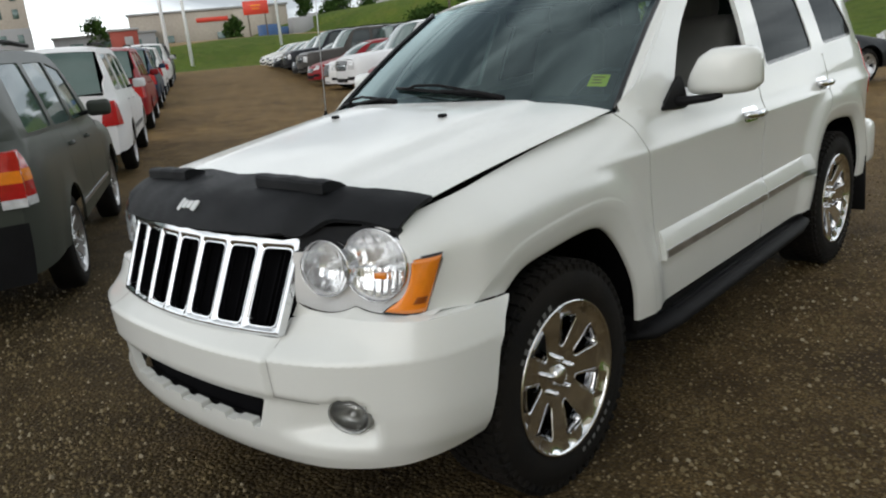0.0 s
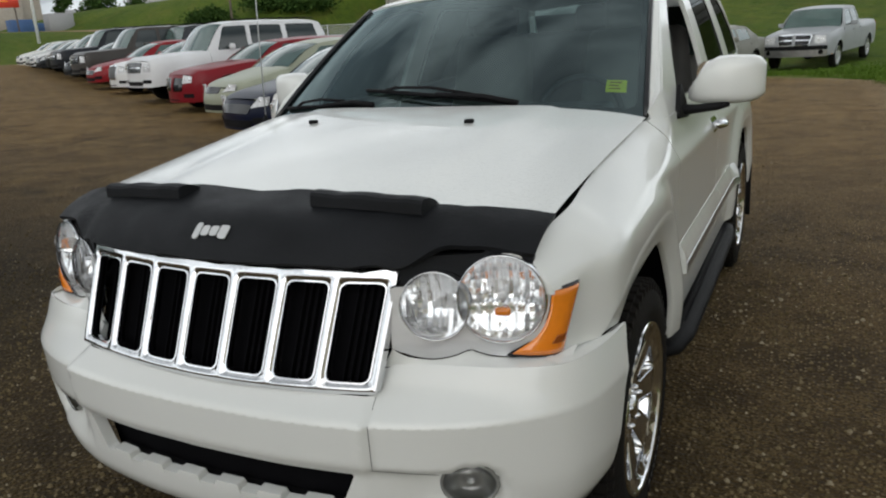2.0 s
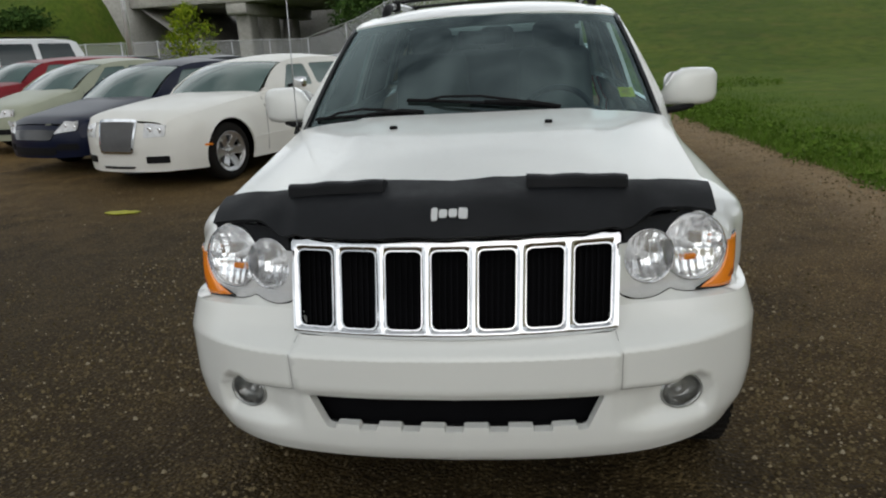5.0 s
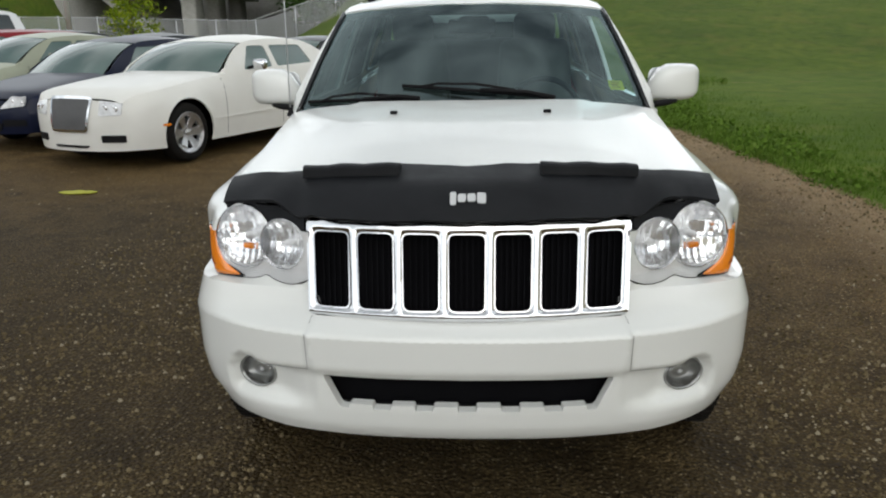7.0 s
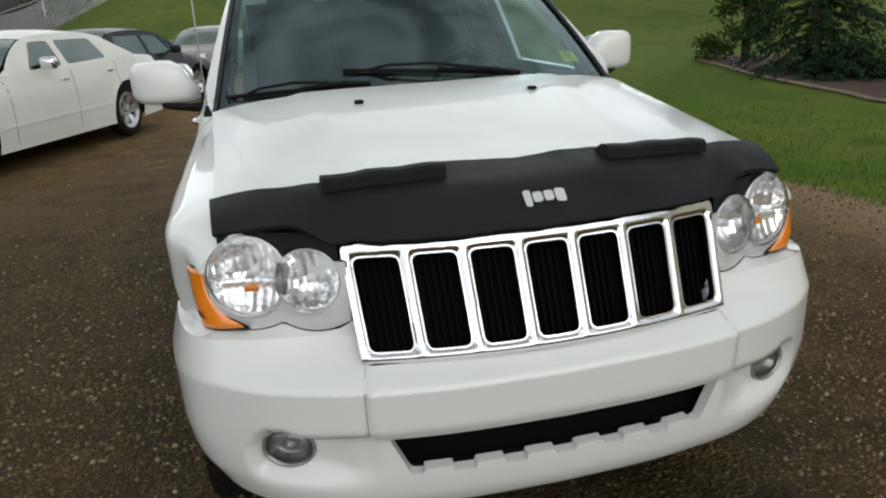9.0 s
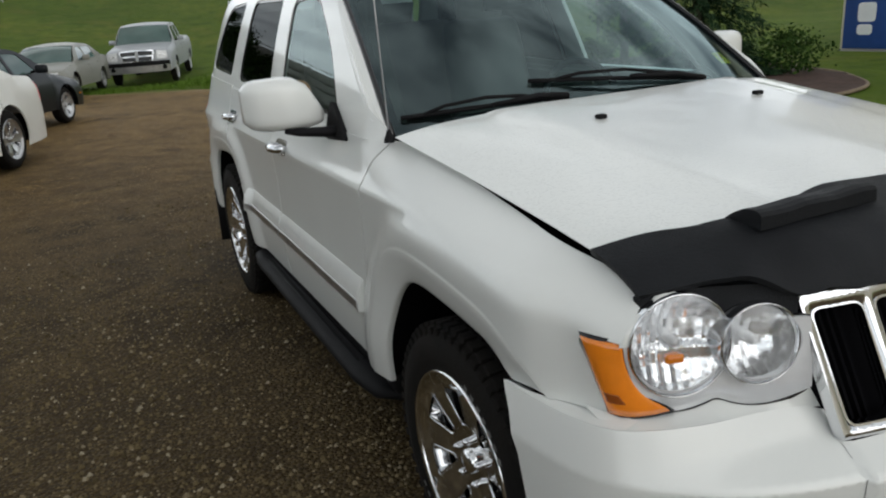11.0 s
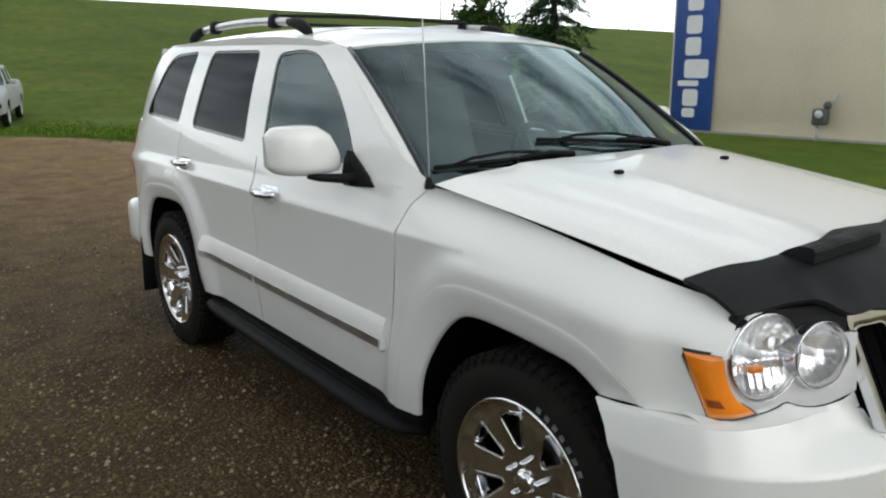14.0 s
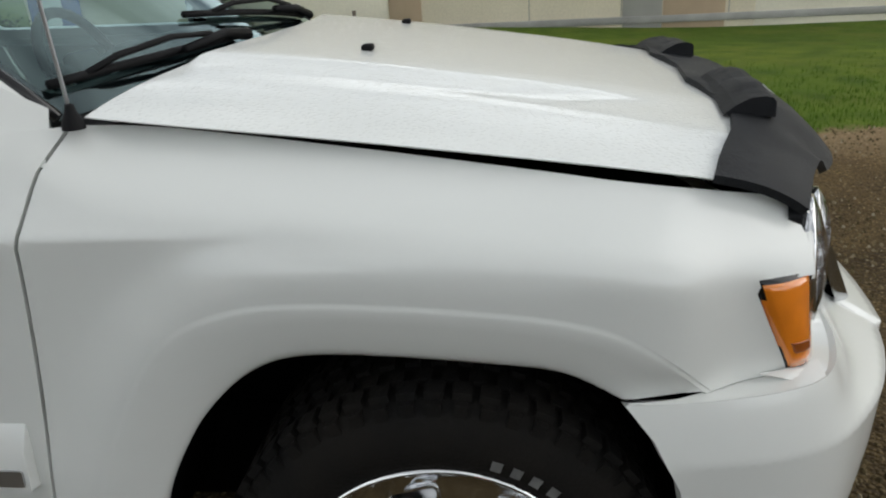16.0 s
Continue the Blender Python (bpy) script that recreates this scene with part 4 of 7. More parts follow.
for x0, x1, b1 in ((0.36, -0.28, 0.16), (-0.22, -0.70, 0.075)):
    pivot = Vector((x0, 1.30 + 0.10 * (x0 / 0.76) ** 2, bonnet(x0, 1.27) + 0.005))
    tip = on_screen(x1 / 0.76, b1, 0.012)
    mid = on_screen((x0 + x1) / 2 / 0.76, b1 * 0.55, 0.030)
    wip = part("wiper", sweep([pivot, pivot.lerp(mid, 0.4) + Vector((0, 0, 0.012)), mid], [0.013, 0.010, 0.008], 8), BLACK, suv, "black wiper arm")
    a0, a1 = (x0 - 0.02) / 0.76, (x1 - 0.02) / 0.76
    blade = [on_screen(a0 + (a1 - a0) * t, 0.055 + (b1 - 0.055) * t, 0.010) for t in np.linspace(0, 1, 9)]
    part("wiper_blade", sweep(blade, 0.008, 6), BLACK, wip)
    part("wiper_bow", sweep([blade[1], blade[2] + Vector((0, -0.012, 0.02)), blade[4] + Vector((0, -0.018, 0.03)), blade[6] + Vector((0, -0.012, 0.02)), blade[7]], 0.006, 6), BLACK, wip)
for x in (-0.303, 0.303):
    part("washer_nozzle", box((0.030, 0.024, 0.014), (x, 1.035, bonnet(x, 1.035) + 0.005), 0.005, 2), BLACK, suv, "small black washer nozzle")
ab = Vector((-0.805, 1.385, 1.166))
ant = part("aerial", sweep([ab, ab + Vector((0, 0.02, 0.4)), ab + Vector((0, 0.045, 0.80))], [0.003, 0.0025, 0.0015], 6), STEEL_POLE, suv, "thin whip aerial")
part("aerial_base", lathe([(0.0, 0.026), (0.006, 0.024), (0.009, 0.012), (0.015, 0.0), (0.017, -0.012)], 14, "z", 1.0, tuple(ab)), BLACK, ant)


# roof with rails
def roof(x, y):
    zc = table([(1.98, 1.640), (2.10, 1.672), (2.3, 1.705), (2.7, 1.732), (3.2, 1.742), (3.8, 1.735), (4.15, 1.715), (4.40, 1.660)], y)
    return zc - 0.062 * min(1.0, abs(x) / 0.66) ** 2.6


roof_half = [(0, 1.985), (0.3, 2.005), (0.5, 2.04), (0.655, 2.095), (0.668, 2.3), (0.662, 2.8), (0.652, 3.5), (0.640, 4.1), (0.58, 4.30), (0, 4.38)]
sunroof = rounded([(-0.38, 2.34), (0.38, 2.34), (0.38, 2.80), (-0.38, 2.80)], 0.05)
part("roof", skin(roof_half + [(-x, y) for x, y in roof_half[-2:0:-1]], 0.06, lambda x, y: Vector((x, y, roof(x, y))), (0, 0, 1), 0.03, [sunroof]), PAINT, suv)
part("sunroof", skin(bigger(sunroof, -0.006), 0.06, lambda x, y: Vector((x, y, roof(x, y) - 0.003)), (0, 0, 1), 0.01), CAR_GLASS, suv, "wet dark sunroof glass")
for s in (1, -1):
    rail_pts = [Vector((s * (0.585 - 0.010 * abs(t - 0.5)), 2.66 + 1.16 * t, roof(0.58, 2.66 + 1.16 * t) + 0.050 + 0.010 * math.sin(math.pi * t))) for t in np.linspace(0, 1, 12)]
    rail = part("roof_rail", sweep(rail_pts, 0.014, 8, flat=1.3), ALLOY, suv, "bright roof rail with black feet")
    for y, d in ((2.66, -1), (3.82, 1)):
        foot = [Vector((s * 0.583, y + d * a, roof(0.58, y + d * a) + h)) for a, h in ((0.13, -0.004), (0.10, 0.016), (0.05, 0.036), (0.0, 0.046), (-0.06, 0.050))]
        part("rail_foot", sweep(foot, [0.016, 0.026, 0.030, 0.028, 0.020], 10, flat=0.9), BLACK, rail)
for y in (2.88, 3.60):
    bar = part("roof_crossbar", sweep([Vector((x, y, roof(x, y) * 0.3 + roof(0.58, y) * 0.7 + 0.078)) for x in np.linspace(-0.56, 0.56, 9)], 0.016, 8, flat=0.6), BLACK, suv, "black roof crossbar")
    for s in (1, -1):
        part("crossbar_foot", box((0.06, 0.085, 0.070), (s * 0.578, y, roof(0.58, y) + 0.058), 0.022, 3, taper=(0.8, 0.7)), BLACK, bar)

# tail: liftgate, rear glass, lamps, bumper
tail = [[Vector((x * (0.76 - 0.13 * t), 4.60 - 0.06 * (x) ** 2 * 1.5 - 0.32 * max(0, t - 0.35) ** 1.4, 0.62 + 1.04 * t)) for x in np.linspace(-1, 1, 15)] for t in np.linspace(0, 1, 13)]
tb = grid(tail)
bmesh.ops.recalc_face_normals(tb, faces=tb.faces[:])
part("liftgate", tb, PAINT, suv)
part("rear_glass", grid([[Vector((x * 0.62, 4.512 - 0.05 * x * x - 0.17 * t, 1.25 + 0.33 * t)) for x in np.linspace(-1, 1, 11)] for t in np.linspace(0, 1, 5)]), CAR_GLASS, suv)
part("rear_bumper", box((1.70, 0.22, 0.30), (0, 4.60, 0.56), 0.06, 3), PAINT, suv)
for s in (1, -1):
    part("tail_lamp", skin(rounded([(4.42, 0.90), (4.56, 0.90), (4.54, 1.20), (4.46, 1.22)], 0.02), 0.05, lambda y, z: Vector((s * (half_width(y, z) + 0.006), y, z)), (s, 0, 0), 0.03), RED_LENS, suv, "red tail lamp")

# door mirrors
for s in (1, -1):
    rows = []
    for t in (0.0, 0.03, 0.10, 0.22, 0.38, 0.55, 0.70, 0.82, 0.90, 0.955, 0.985, 1.0):
        z1 = table([(0.0, 1.222), (0.10, 1.262), (0.25, 1.322), (0.40, 1.338), (0.70, 1.338), (0.92, 1.330), (1.0, 1.306)], t)
        z0 = table([(0.0, 1.178), (0.10, 1.168), (0.30, 1.160), (0.60, 1.160), (0.80, 1.164), (0.92, 1.174), (1.0, 1.196)], t)
        dp = table([(0.0, 0.030), (0.12, 0.072), (0.45, 0.098), (0.75, 0.090), (0.92, 0.066), (1.0, 0.030)], t)
        x, zm, hz = s * (0.852 + 0.266 * t), (z0 + z1) / 2, (z1 - z0) / 2
        yb = 1.892 + 0.03 * t
        row = [Vector((x, yb, zm + hz * k)) for k in (-0.9, 0.0, 0.9)]
        for k in range(17):
            a = math.pi / 2 - math.pi * k / 16
            cs, sn = math.cos(a), math.sin(a)
            row.append(Vector((x, yb - 0.012 - dp * abs(cs) ** 0.55, zm + hz * math.copysign(abs(sn) ** 0.45, sn) + 0.0025 * (sn < -0.1))))
        rows.append(row + row[:1])
    body = grid(rows)
    body.verts.ensure_lookup_table()
    body.faces.new([body.verts[k] for k in range(len(body.verts) - 21, len(body.verts) - 1)])
    bmesh.ops.remove_doubles(body, verts=body.verts[:], dist=0.0004)
    bmesh.ops.recalc_face_normals(body, faces=body.faces[:])
    mirror = part("door_mirror", body, PAINT, suv, "white door mirror with black foot")
    part("mirror_glass", skin(rounded([(-0.105, -0.075), (0.105, -0.085), (0.105, 0.085), (-0.105, 0.07)], 0.04), 0.05, lambda a, b: Vector((s * (0.978 + a), 1.912 + 0.11 * a, 1.248 + b)), (0, 1, 0), 0.003), MIRROR, mirror)
    part("mirror_arm", sweep([(s * 0.825, 1.765, 1.150), (s * 0.89, 1.79, 1.152), (s * 0.96, 1.815, 1.158), (s * 1.0, 1.83, 1.165)], [0.036, 0.028, 0.024, 0.016], 10, flat=0.6), BLACK, mirror)
    sail = rounded([(1.63, 1.135), (1.84, 1.120), (1.860, 1.20), (1.852, 1.250), (1.78, 1.215)], 0.03)
    part("mirror_sail", skin(sail, 0.04, lambda y, z: Vector((s * (half_width(y, z) + 0.012), y, z)), (s, 0, 0), 0.02), BLACK, mirror)


# wheels
def wheel_thing(name, parent, at, s, R=0.375, rim=0.246, width=0.245, spokes=7, rim_mat=None, tread=True, marks=True):
    hub = new(name)
    hub.empty_display_size = 0.1
    hub.parent = parent
    hub.matrix_basis = Matrix.Translation(at)
    w = width / 2
    prof = [(rim - 0.012, w - 0.035), (rim, w - 0.012), (rim + 0.02, w + 0.001), (rim + 0.055, w + 0.006), (R - 0.035, w - 0.004), (R - 0.014, w - 0.022), (R - 0.008, w - 0.04),
            (R - 0.006, 0), (R - 0.008, -w + 0.04), (R - 0.014, -w + 0.022), (rim + 0.02, -w), (rim - 0.01, -w + 0.03)]
    ty = part("tyre", lathe(prof, 64, "x", s), RUBBER, hub, "black rubber tyre")
    if tread:
        tb = bmesh.new()
        for k in range(56):
            a = 2 * math.pi * k / 56
            for o, ln, sh in ((0.088, 0.030, 0.0), (0.052, 0.026, 0.5), (0.0, 0.024, 0.0), (-0.052, 0.026, 0.5), (-0.088, 0.030, 0.0)):
                aa = a + sh * 2 * math.pi / 56
                m = Matrix.Rotation(aa, 4, "X") @ Matrix.Translation((o, 0, R - 0.008))
                vs = [tb.verts.new(m @ Vector((dx * 0.0155 if abs(o) < 0.08 else dx * 0.018, dy * ln * 0.5, dz))) for dz in (-0.004, 0.009) for dx, dy in ((-1, -1), (1, -1), (1, 1), (-1, 1))]
                for f in ((4, 5, 6, 7), (0, 1, 5, 4), (1, 2, 6, 5), (2, 3, 7, 6), (3, 0, 4, 7)):
                    tb.faces.new([vs[i] for i in f])
            m = Matrix.Rotation(a, 4, "X") @ Matrix.Translation((s * (w - 0.012), 0, R - 0.026))
            vs = [tb.verts.new(m @ Vector((s * dx * 0.008, dy * 0.010, dz))) for dz in (-0.010, 0.013) for dx, dy in ((-1, -1), (1, -1), (1, 1), (-1, 1))]
            for f in ((4, 5, 6, 7), (0, 1, 5, 4), (1, 2, 6, 5), (2, 3, 7, 6), (3, 0, 4, 7), (3, 2, 1, 0)):
                tb.faces.new([vs[i] for i in f])
        bmesh.ops.recalc_face_normals(tb, faces=tb.faces[:])
        part("tread", tb, RUBBER, ty, smooth=False)["kind"] = "stuff"
    if marks:
        mb = bmesh.new()
        for base in (1.9, 4.9):
            for k in range(7):
                a, r0, r1, hw = base + k * 0.115, rim + 0.028, rim + 0.045, 0.030
                ring = [(r0, a - hw), (r0, a), (r0, a + hw), (r1, a + hw), (r1, a), (r1, a - hw)]
                mb.faces.new([mb.verts.new((s * (w + 0.0085 - 0.003 * (rr - rim) / 0.05), rr * math.cos(aa), rr * math.sin(aa))) for rr, aa in ring])
        part("sidewall_mark", mb, SIDEWALL, ty, "white raised sidewall marks")["kind"] = "stuff"
    if rim_mat:
        holes = []
        for k in range(spokes):
            a = 2 * math.pi * (k + 0.5) / spokes
            wdt = math.pi / spokes
            hl = []
            for rr, aw in ((rim * 0.42, 0.16), (rim * 0.62, 0.34), (rim * 0.85, 0.46)):
                hl.append((rr, aw * wdt))
            pts = [(rr * math.cos(a - aw), rr * math.sin(a - aw)) for rr, aw in hl] + [(rr * math.cos(a + aw), rr * math.sin(a + aw)) for rr, aw in hl[::-1]]
            holes.append(rounded(pts, rim * 0.06, 3))
        def face(u, v):
            r = math.hypot(u, v)
            o = table([(0.0, w - 0.042), (rim * 0.3, w - 0.044), (rim * 0.6, w - 0.030), (rim * 0.85, w - 0.018), (rim * 0.94, w - 0.026), (rim, w - 0.006)], r)
            return Vector((s * o, u, v))
        ri = part("rim", skin(circle(0, 0, rim, 56), rim * 0.11, face, (s, 0, 0), 0.045, holes, push=(-s, 0, 0)), rim_mat, hub, "bright seven-spoke rim" if spokes == 7 else "alloy rim")
        for h in holes:
            lip, floor_line = dense(bigger(h, rim * 0.030), 0.02), dense(bigger(h, rim * 0.030), 0.02)
            mid = sum((Vector((p[0], p[1])) for p in lip), Vector((0, 0))) / len(lip)
            rows = []
            for t, dep in ((0.0, -0.0025), (0.07, -0.001), (0.16, 0.012), (0.24, 0.040)):
                row = []
                for p in lip:
                    q = Vector((p[0], p[1])).lerp(mid, t)
                    row.append(face(p[0], p[1]) * 1.0 + Vector((-s * dep, q.x - p[0], q.y - p[1])))
                rows.append(row + row[:1])
            pk = grid(rows)
            bmesh.ops.recalc_face_normals(pk, faces=pk.faces[:])
            part("opening_edge", pk, CHROME, ri)
        part("rim_lip", lathe([(rim - 0.004, w - 0.03), (rim + 0.001, w - 0.002), (rim + 0.008, w + 0.004), (rim + 0.010, w - 0.006)], 56, "x", s), rim_mat, ri)
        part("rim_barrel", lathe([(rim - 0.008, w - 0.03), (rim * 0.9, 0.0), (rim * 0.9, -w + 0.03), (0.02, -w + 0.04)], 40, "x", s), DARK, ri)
        part("brake_disc", lathe([(0.05, w - 0.10), (rim * 0.72, w - 0.10), (rim * 0.72, w - 0.12)], 32, "x", s), ALLOY, hub)
        part("hub_cap", lathe([(0.0, w - 0.022), (0.022, w - 0.023), (0.032, w - 0.030), (0.036, w - 0.044)], 24, "x", s), rim_mat, ri)
        for k in range(5):
            a = 2 * math.pi * k / 5 + 0.3
            part("lug_nut", lathe([(0.0, w - 0.020), (0.007, w - 0.022), (0.010, w - 0.030), (0.010, w - 0.046)], 8, "x", s, (0, 0.060 * math.cos(a), 0.060 * math.sin(a))), CHROME, ri)
    return hub


for s in (1, -1):
    for y in (0.857, 3.645):
        wheel_thing("wheel", suv, (s * 0.782, y + 0.012, 0.377), s, R=0.383, rim_mat=RIM_CHROME)

# underbody and cabin floor
part("underbody", box((1.20, 4.2, 0.22), (0, 2.35, 0.42), 0.04), DARK, suv)
part("cabin_floor", box((1.56, 2.8, 0.06), (0, 3.0, 0.52), 0.01), DASH, suv)
part("inner_firewall", box((1.50, 0.06, 0.62), (0, 1.50, 0.84), 0.01), DASH, suv)
part("headlining", skin([(-0.62, 2.1), (0.62, 2.1), (0.60, 4.2), (-0.60, 4.2)], 0.12, lambda x, y: Vector((x, y, roof(x, y) - 0.05)), (0, 0, -1), 0), SEAT, suv)
dash_rows = [[Vector((x, y + 0.10 * (1 - (x / 0.76) ** 2) * (-1 if k == 0 else 0), z)) for x in np.linspace(-0.76, 0.76, 12)] for k, (y, z) in enumerate(((1.47, 1.120), (1.62, 1.135), (1.80, 1.115), (1.88, 1.03), (1.88, 0.75)))]
part("dashboard", grid(dash_rows), DASH, suv, "dark dashboard")
hood_bm = box((0.42, 0.20, 0.07), (0.37, 1.74, 1.150), 0.03, 3)
part("instrument_hood", hood_bm, DASH, suv)
ring_pts = [Vector((0.19 * math.cos(a), 0.0, 0.19 * math.sin(a))) for a in np.linspace(0, 2 * math.pi, 33)]
sw = sweep(ring_pts, 0.016, 8, caps=False)
for a in (0.2, math.pi - 0.2, -math.pi / 2):
    join(sw, sweep([(0, 0.0, 0), (0.18 * math.cos(a), 0, 0.18 * math.sin(a))], 0.016, 6))
join(sw, box((0.15, 0.05, 0.13), (0, 0, 0), 0.02))
bmesh.ops.transform(sw, matrix=Matrix.Translation((0.37, 2.02, 1.09)) @ Matrix.Rotation(radians(-24), 4, "X"), verts=sw.verts)
part("steering_wheel", sw, DASH, suv, "dark steering wheel")


def seat_thing(x, y, wide=0.50):
    cush = box((wide, 0.52, 0.18), (x, y, 0.78), 0.06, 3)
    st = part("seat", cush, SEAT, suv, "pale grey leather seat")
    back = box((wide, 0.16, 0.66), (0, 0, 0.33), 0.06, 3, taper=(0.86, 0.8))
    bmesh.ops.transform(back, matrix=Matrix.Translation((x, y + 0.25, 0.82)) @ Matrix.Rotation(radians(-14), 4, "X"), verts=back.verts)
    part("backrest", back, SEAT, st)
    hr = box((0.26 if wide < 1 else 0.24, 0.10, 0.17), (x, y + 0.40, 1.53), 0.045, 3)
    part("headrest", hr, SEAT, st)


seat_thing(0.38, 2.54)
seat_thing(-0.38, 2.54)
seat_thing(0.0, 3.25, 1.30)
part("rear_view_mirror", box((0.24, 0.03, 0.07), (0, 2.0, 1.53), 0.012, 2), BLACK, suv)
stk = skin(rounded([(0.815, 0.165), (0.905, 0.165), (0.905, 0.245), (0.815, 0.245)], 0.005), 0.05, lambda a, b: on_screen(a, b, -0.012), (0, -1, 1), 0)
sticker = part("windscreen_sticker", stk, YELLOW, suv, "small yellow sticker inside the windscreen")
for k, (a0, a1, b0, b1) in enumerate(((0.83, 0.885, 0.222, 0.229), (0.83, 0.872, 0.203, 0.210), (0.83, 0.88, 0.184, 0.190))):
    part("print_bar", skin([(a0, b0), (a1, b0), (a1, b1), (a0, b1)], 0.05, lambda a, b: on_screen(a, b, -0.010), (0, -1, 1), 0), AMBER_DARK, sticker)


# ---------------------------------------------------------------- ground: gravel lot, lawn, embankment
def lot(x, y):
    d = max(0.0, -0.96 * x + 0.22 * y)
    rise = 0.024 * (math.log1p(math.exp(min(40.0, (d - 4) * 1.2))) / 1.2) + 0.0002 * min(d, 90) ** 2 - 0.0002
    # a low grass bank closes the lot's far end
    rise += 2.5 * smoothstep(61, 80, -0.866 * x + 0.5 * y) * smoothstep(-20, -30, x) * max(smoothstep(64, 54, y), smoothstep(-72, -86, x))
    rise -= 0.13 * smoothstep(13, 22, y) * smoothstep(-7, -1, x) * smoothstep(60, 40, y)
    return rise - 0.22 * smoothstep(7, 13, x) * smoothstep(3, -4, y)


def crest(x):
    return 0.6 + 7.7 * smoothstep(-160, -85, x) + 1.3 * smoothstep(-80, -56, x) * smoothstep(-38, -44, x)


def height(x, y):
    z = lot(x, y)
    back = smoothstep(112, 92, y)
    gate = smoothstep(-13, -3, x + 0.10 * (y - 24))
    if y > 19 and gate > 0:
        t = max(0.0, min(1.0, (y - 28.5 - 0.10 * max(0, x - 12)) / 46))
        z = max(z, z * (1 - gate) + gate * (lot(x, min(y, 22)) + (crest(x) - 0.2) * (t ** 1.05) * back))
    gate = smoothstep(-41, -46, x)
    if y > 50 and gate > 0:
        t = smoothstep(51, 76, y)
        z = max(z, z * (1 - gate) + gate * crest(x) * t * back)
    return z


EDGE = [(-40, 4.6), (-8, 4.2), (-1.4, 3.94), (3.0, 3.52), (6.0, 3.45), (9.0, 3.2), (13.0, 3.0), (18.0, 2.9), (20.2, 2.5), (21.6, 1.4), (22.4, -0.6)]


def grass_amount(x, y):
    """Above 0.5 is grass."""
    along = -0.866 * x + 0.5 * y
    if y < 22.4:
        a = x - table(EDGE, max(-39, y)) + 0.10 * noise.noise(Vector((x * 1.3, y * 1.3, 0)))
    else:
        a = y - 22.6 - 0.9 * max(0.0, -0.8 - x) + 0.2 * noise.noise(Vector((x, y, 3)))
        a = max(a, y - 50)
    a = max(a, (along - 62) if x < -20 else -9)
    if x < -20 and along > 76 and y < 60:
        a = -0.3
    return 0.5 + max(-3.0, min(3.0, a))


def ticks(spans):
    out = []
    for a, b, st in spans:
        out += list(np.arange(a, b, st))
    return out


XS = ticks([(-900, -200, 70), (-200, -60, 7), (-60, -14, 1.2), (-14, 2.0, 0.5), (2.0, 5.0, 0.12), (5.0, 16.0, 0.5), (16, 60, 3), (60, 200, 10), (200, 900, 70)])
YS = ticks([(-900, -100, 80), (-100, -12, 8), (-12, 20, 0.4), (20, 24, 0.15), (24, 60, 1.2), (60, 120, 2.0), (120, 200, 10), (200, 1000, 80)])
bm = bmesh.new()
layer = bm.verts.layers.float.new("grass")
net = []
for y in YS:
    row = []
    for x in XS:
        z = height(x, y)
        if -10 < x < 6 and -6 < y < 24:
            z += 0.012 * noise.noise(Vector((x * 0.9, y * 0.9, 1.7))) * min(1.0, max(0, math.hypot(x, y - 2.3) - 2.4))
        v = bm.verts.new((x, y, z))
        v[layer] = grass_amount(x, y)
        row.append(v)
    net.append(row)
for i in range(len(YS) - 1):
    for j in range(len(XS) - 1):
        bm.faces.new((net[i][j], net[i][j + 1], net[i + 1][j + 1], net[i + 1][j]))


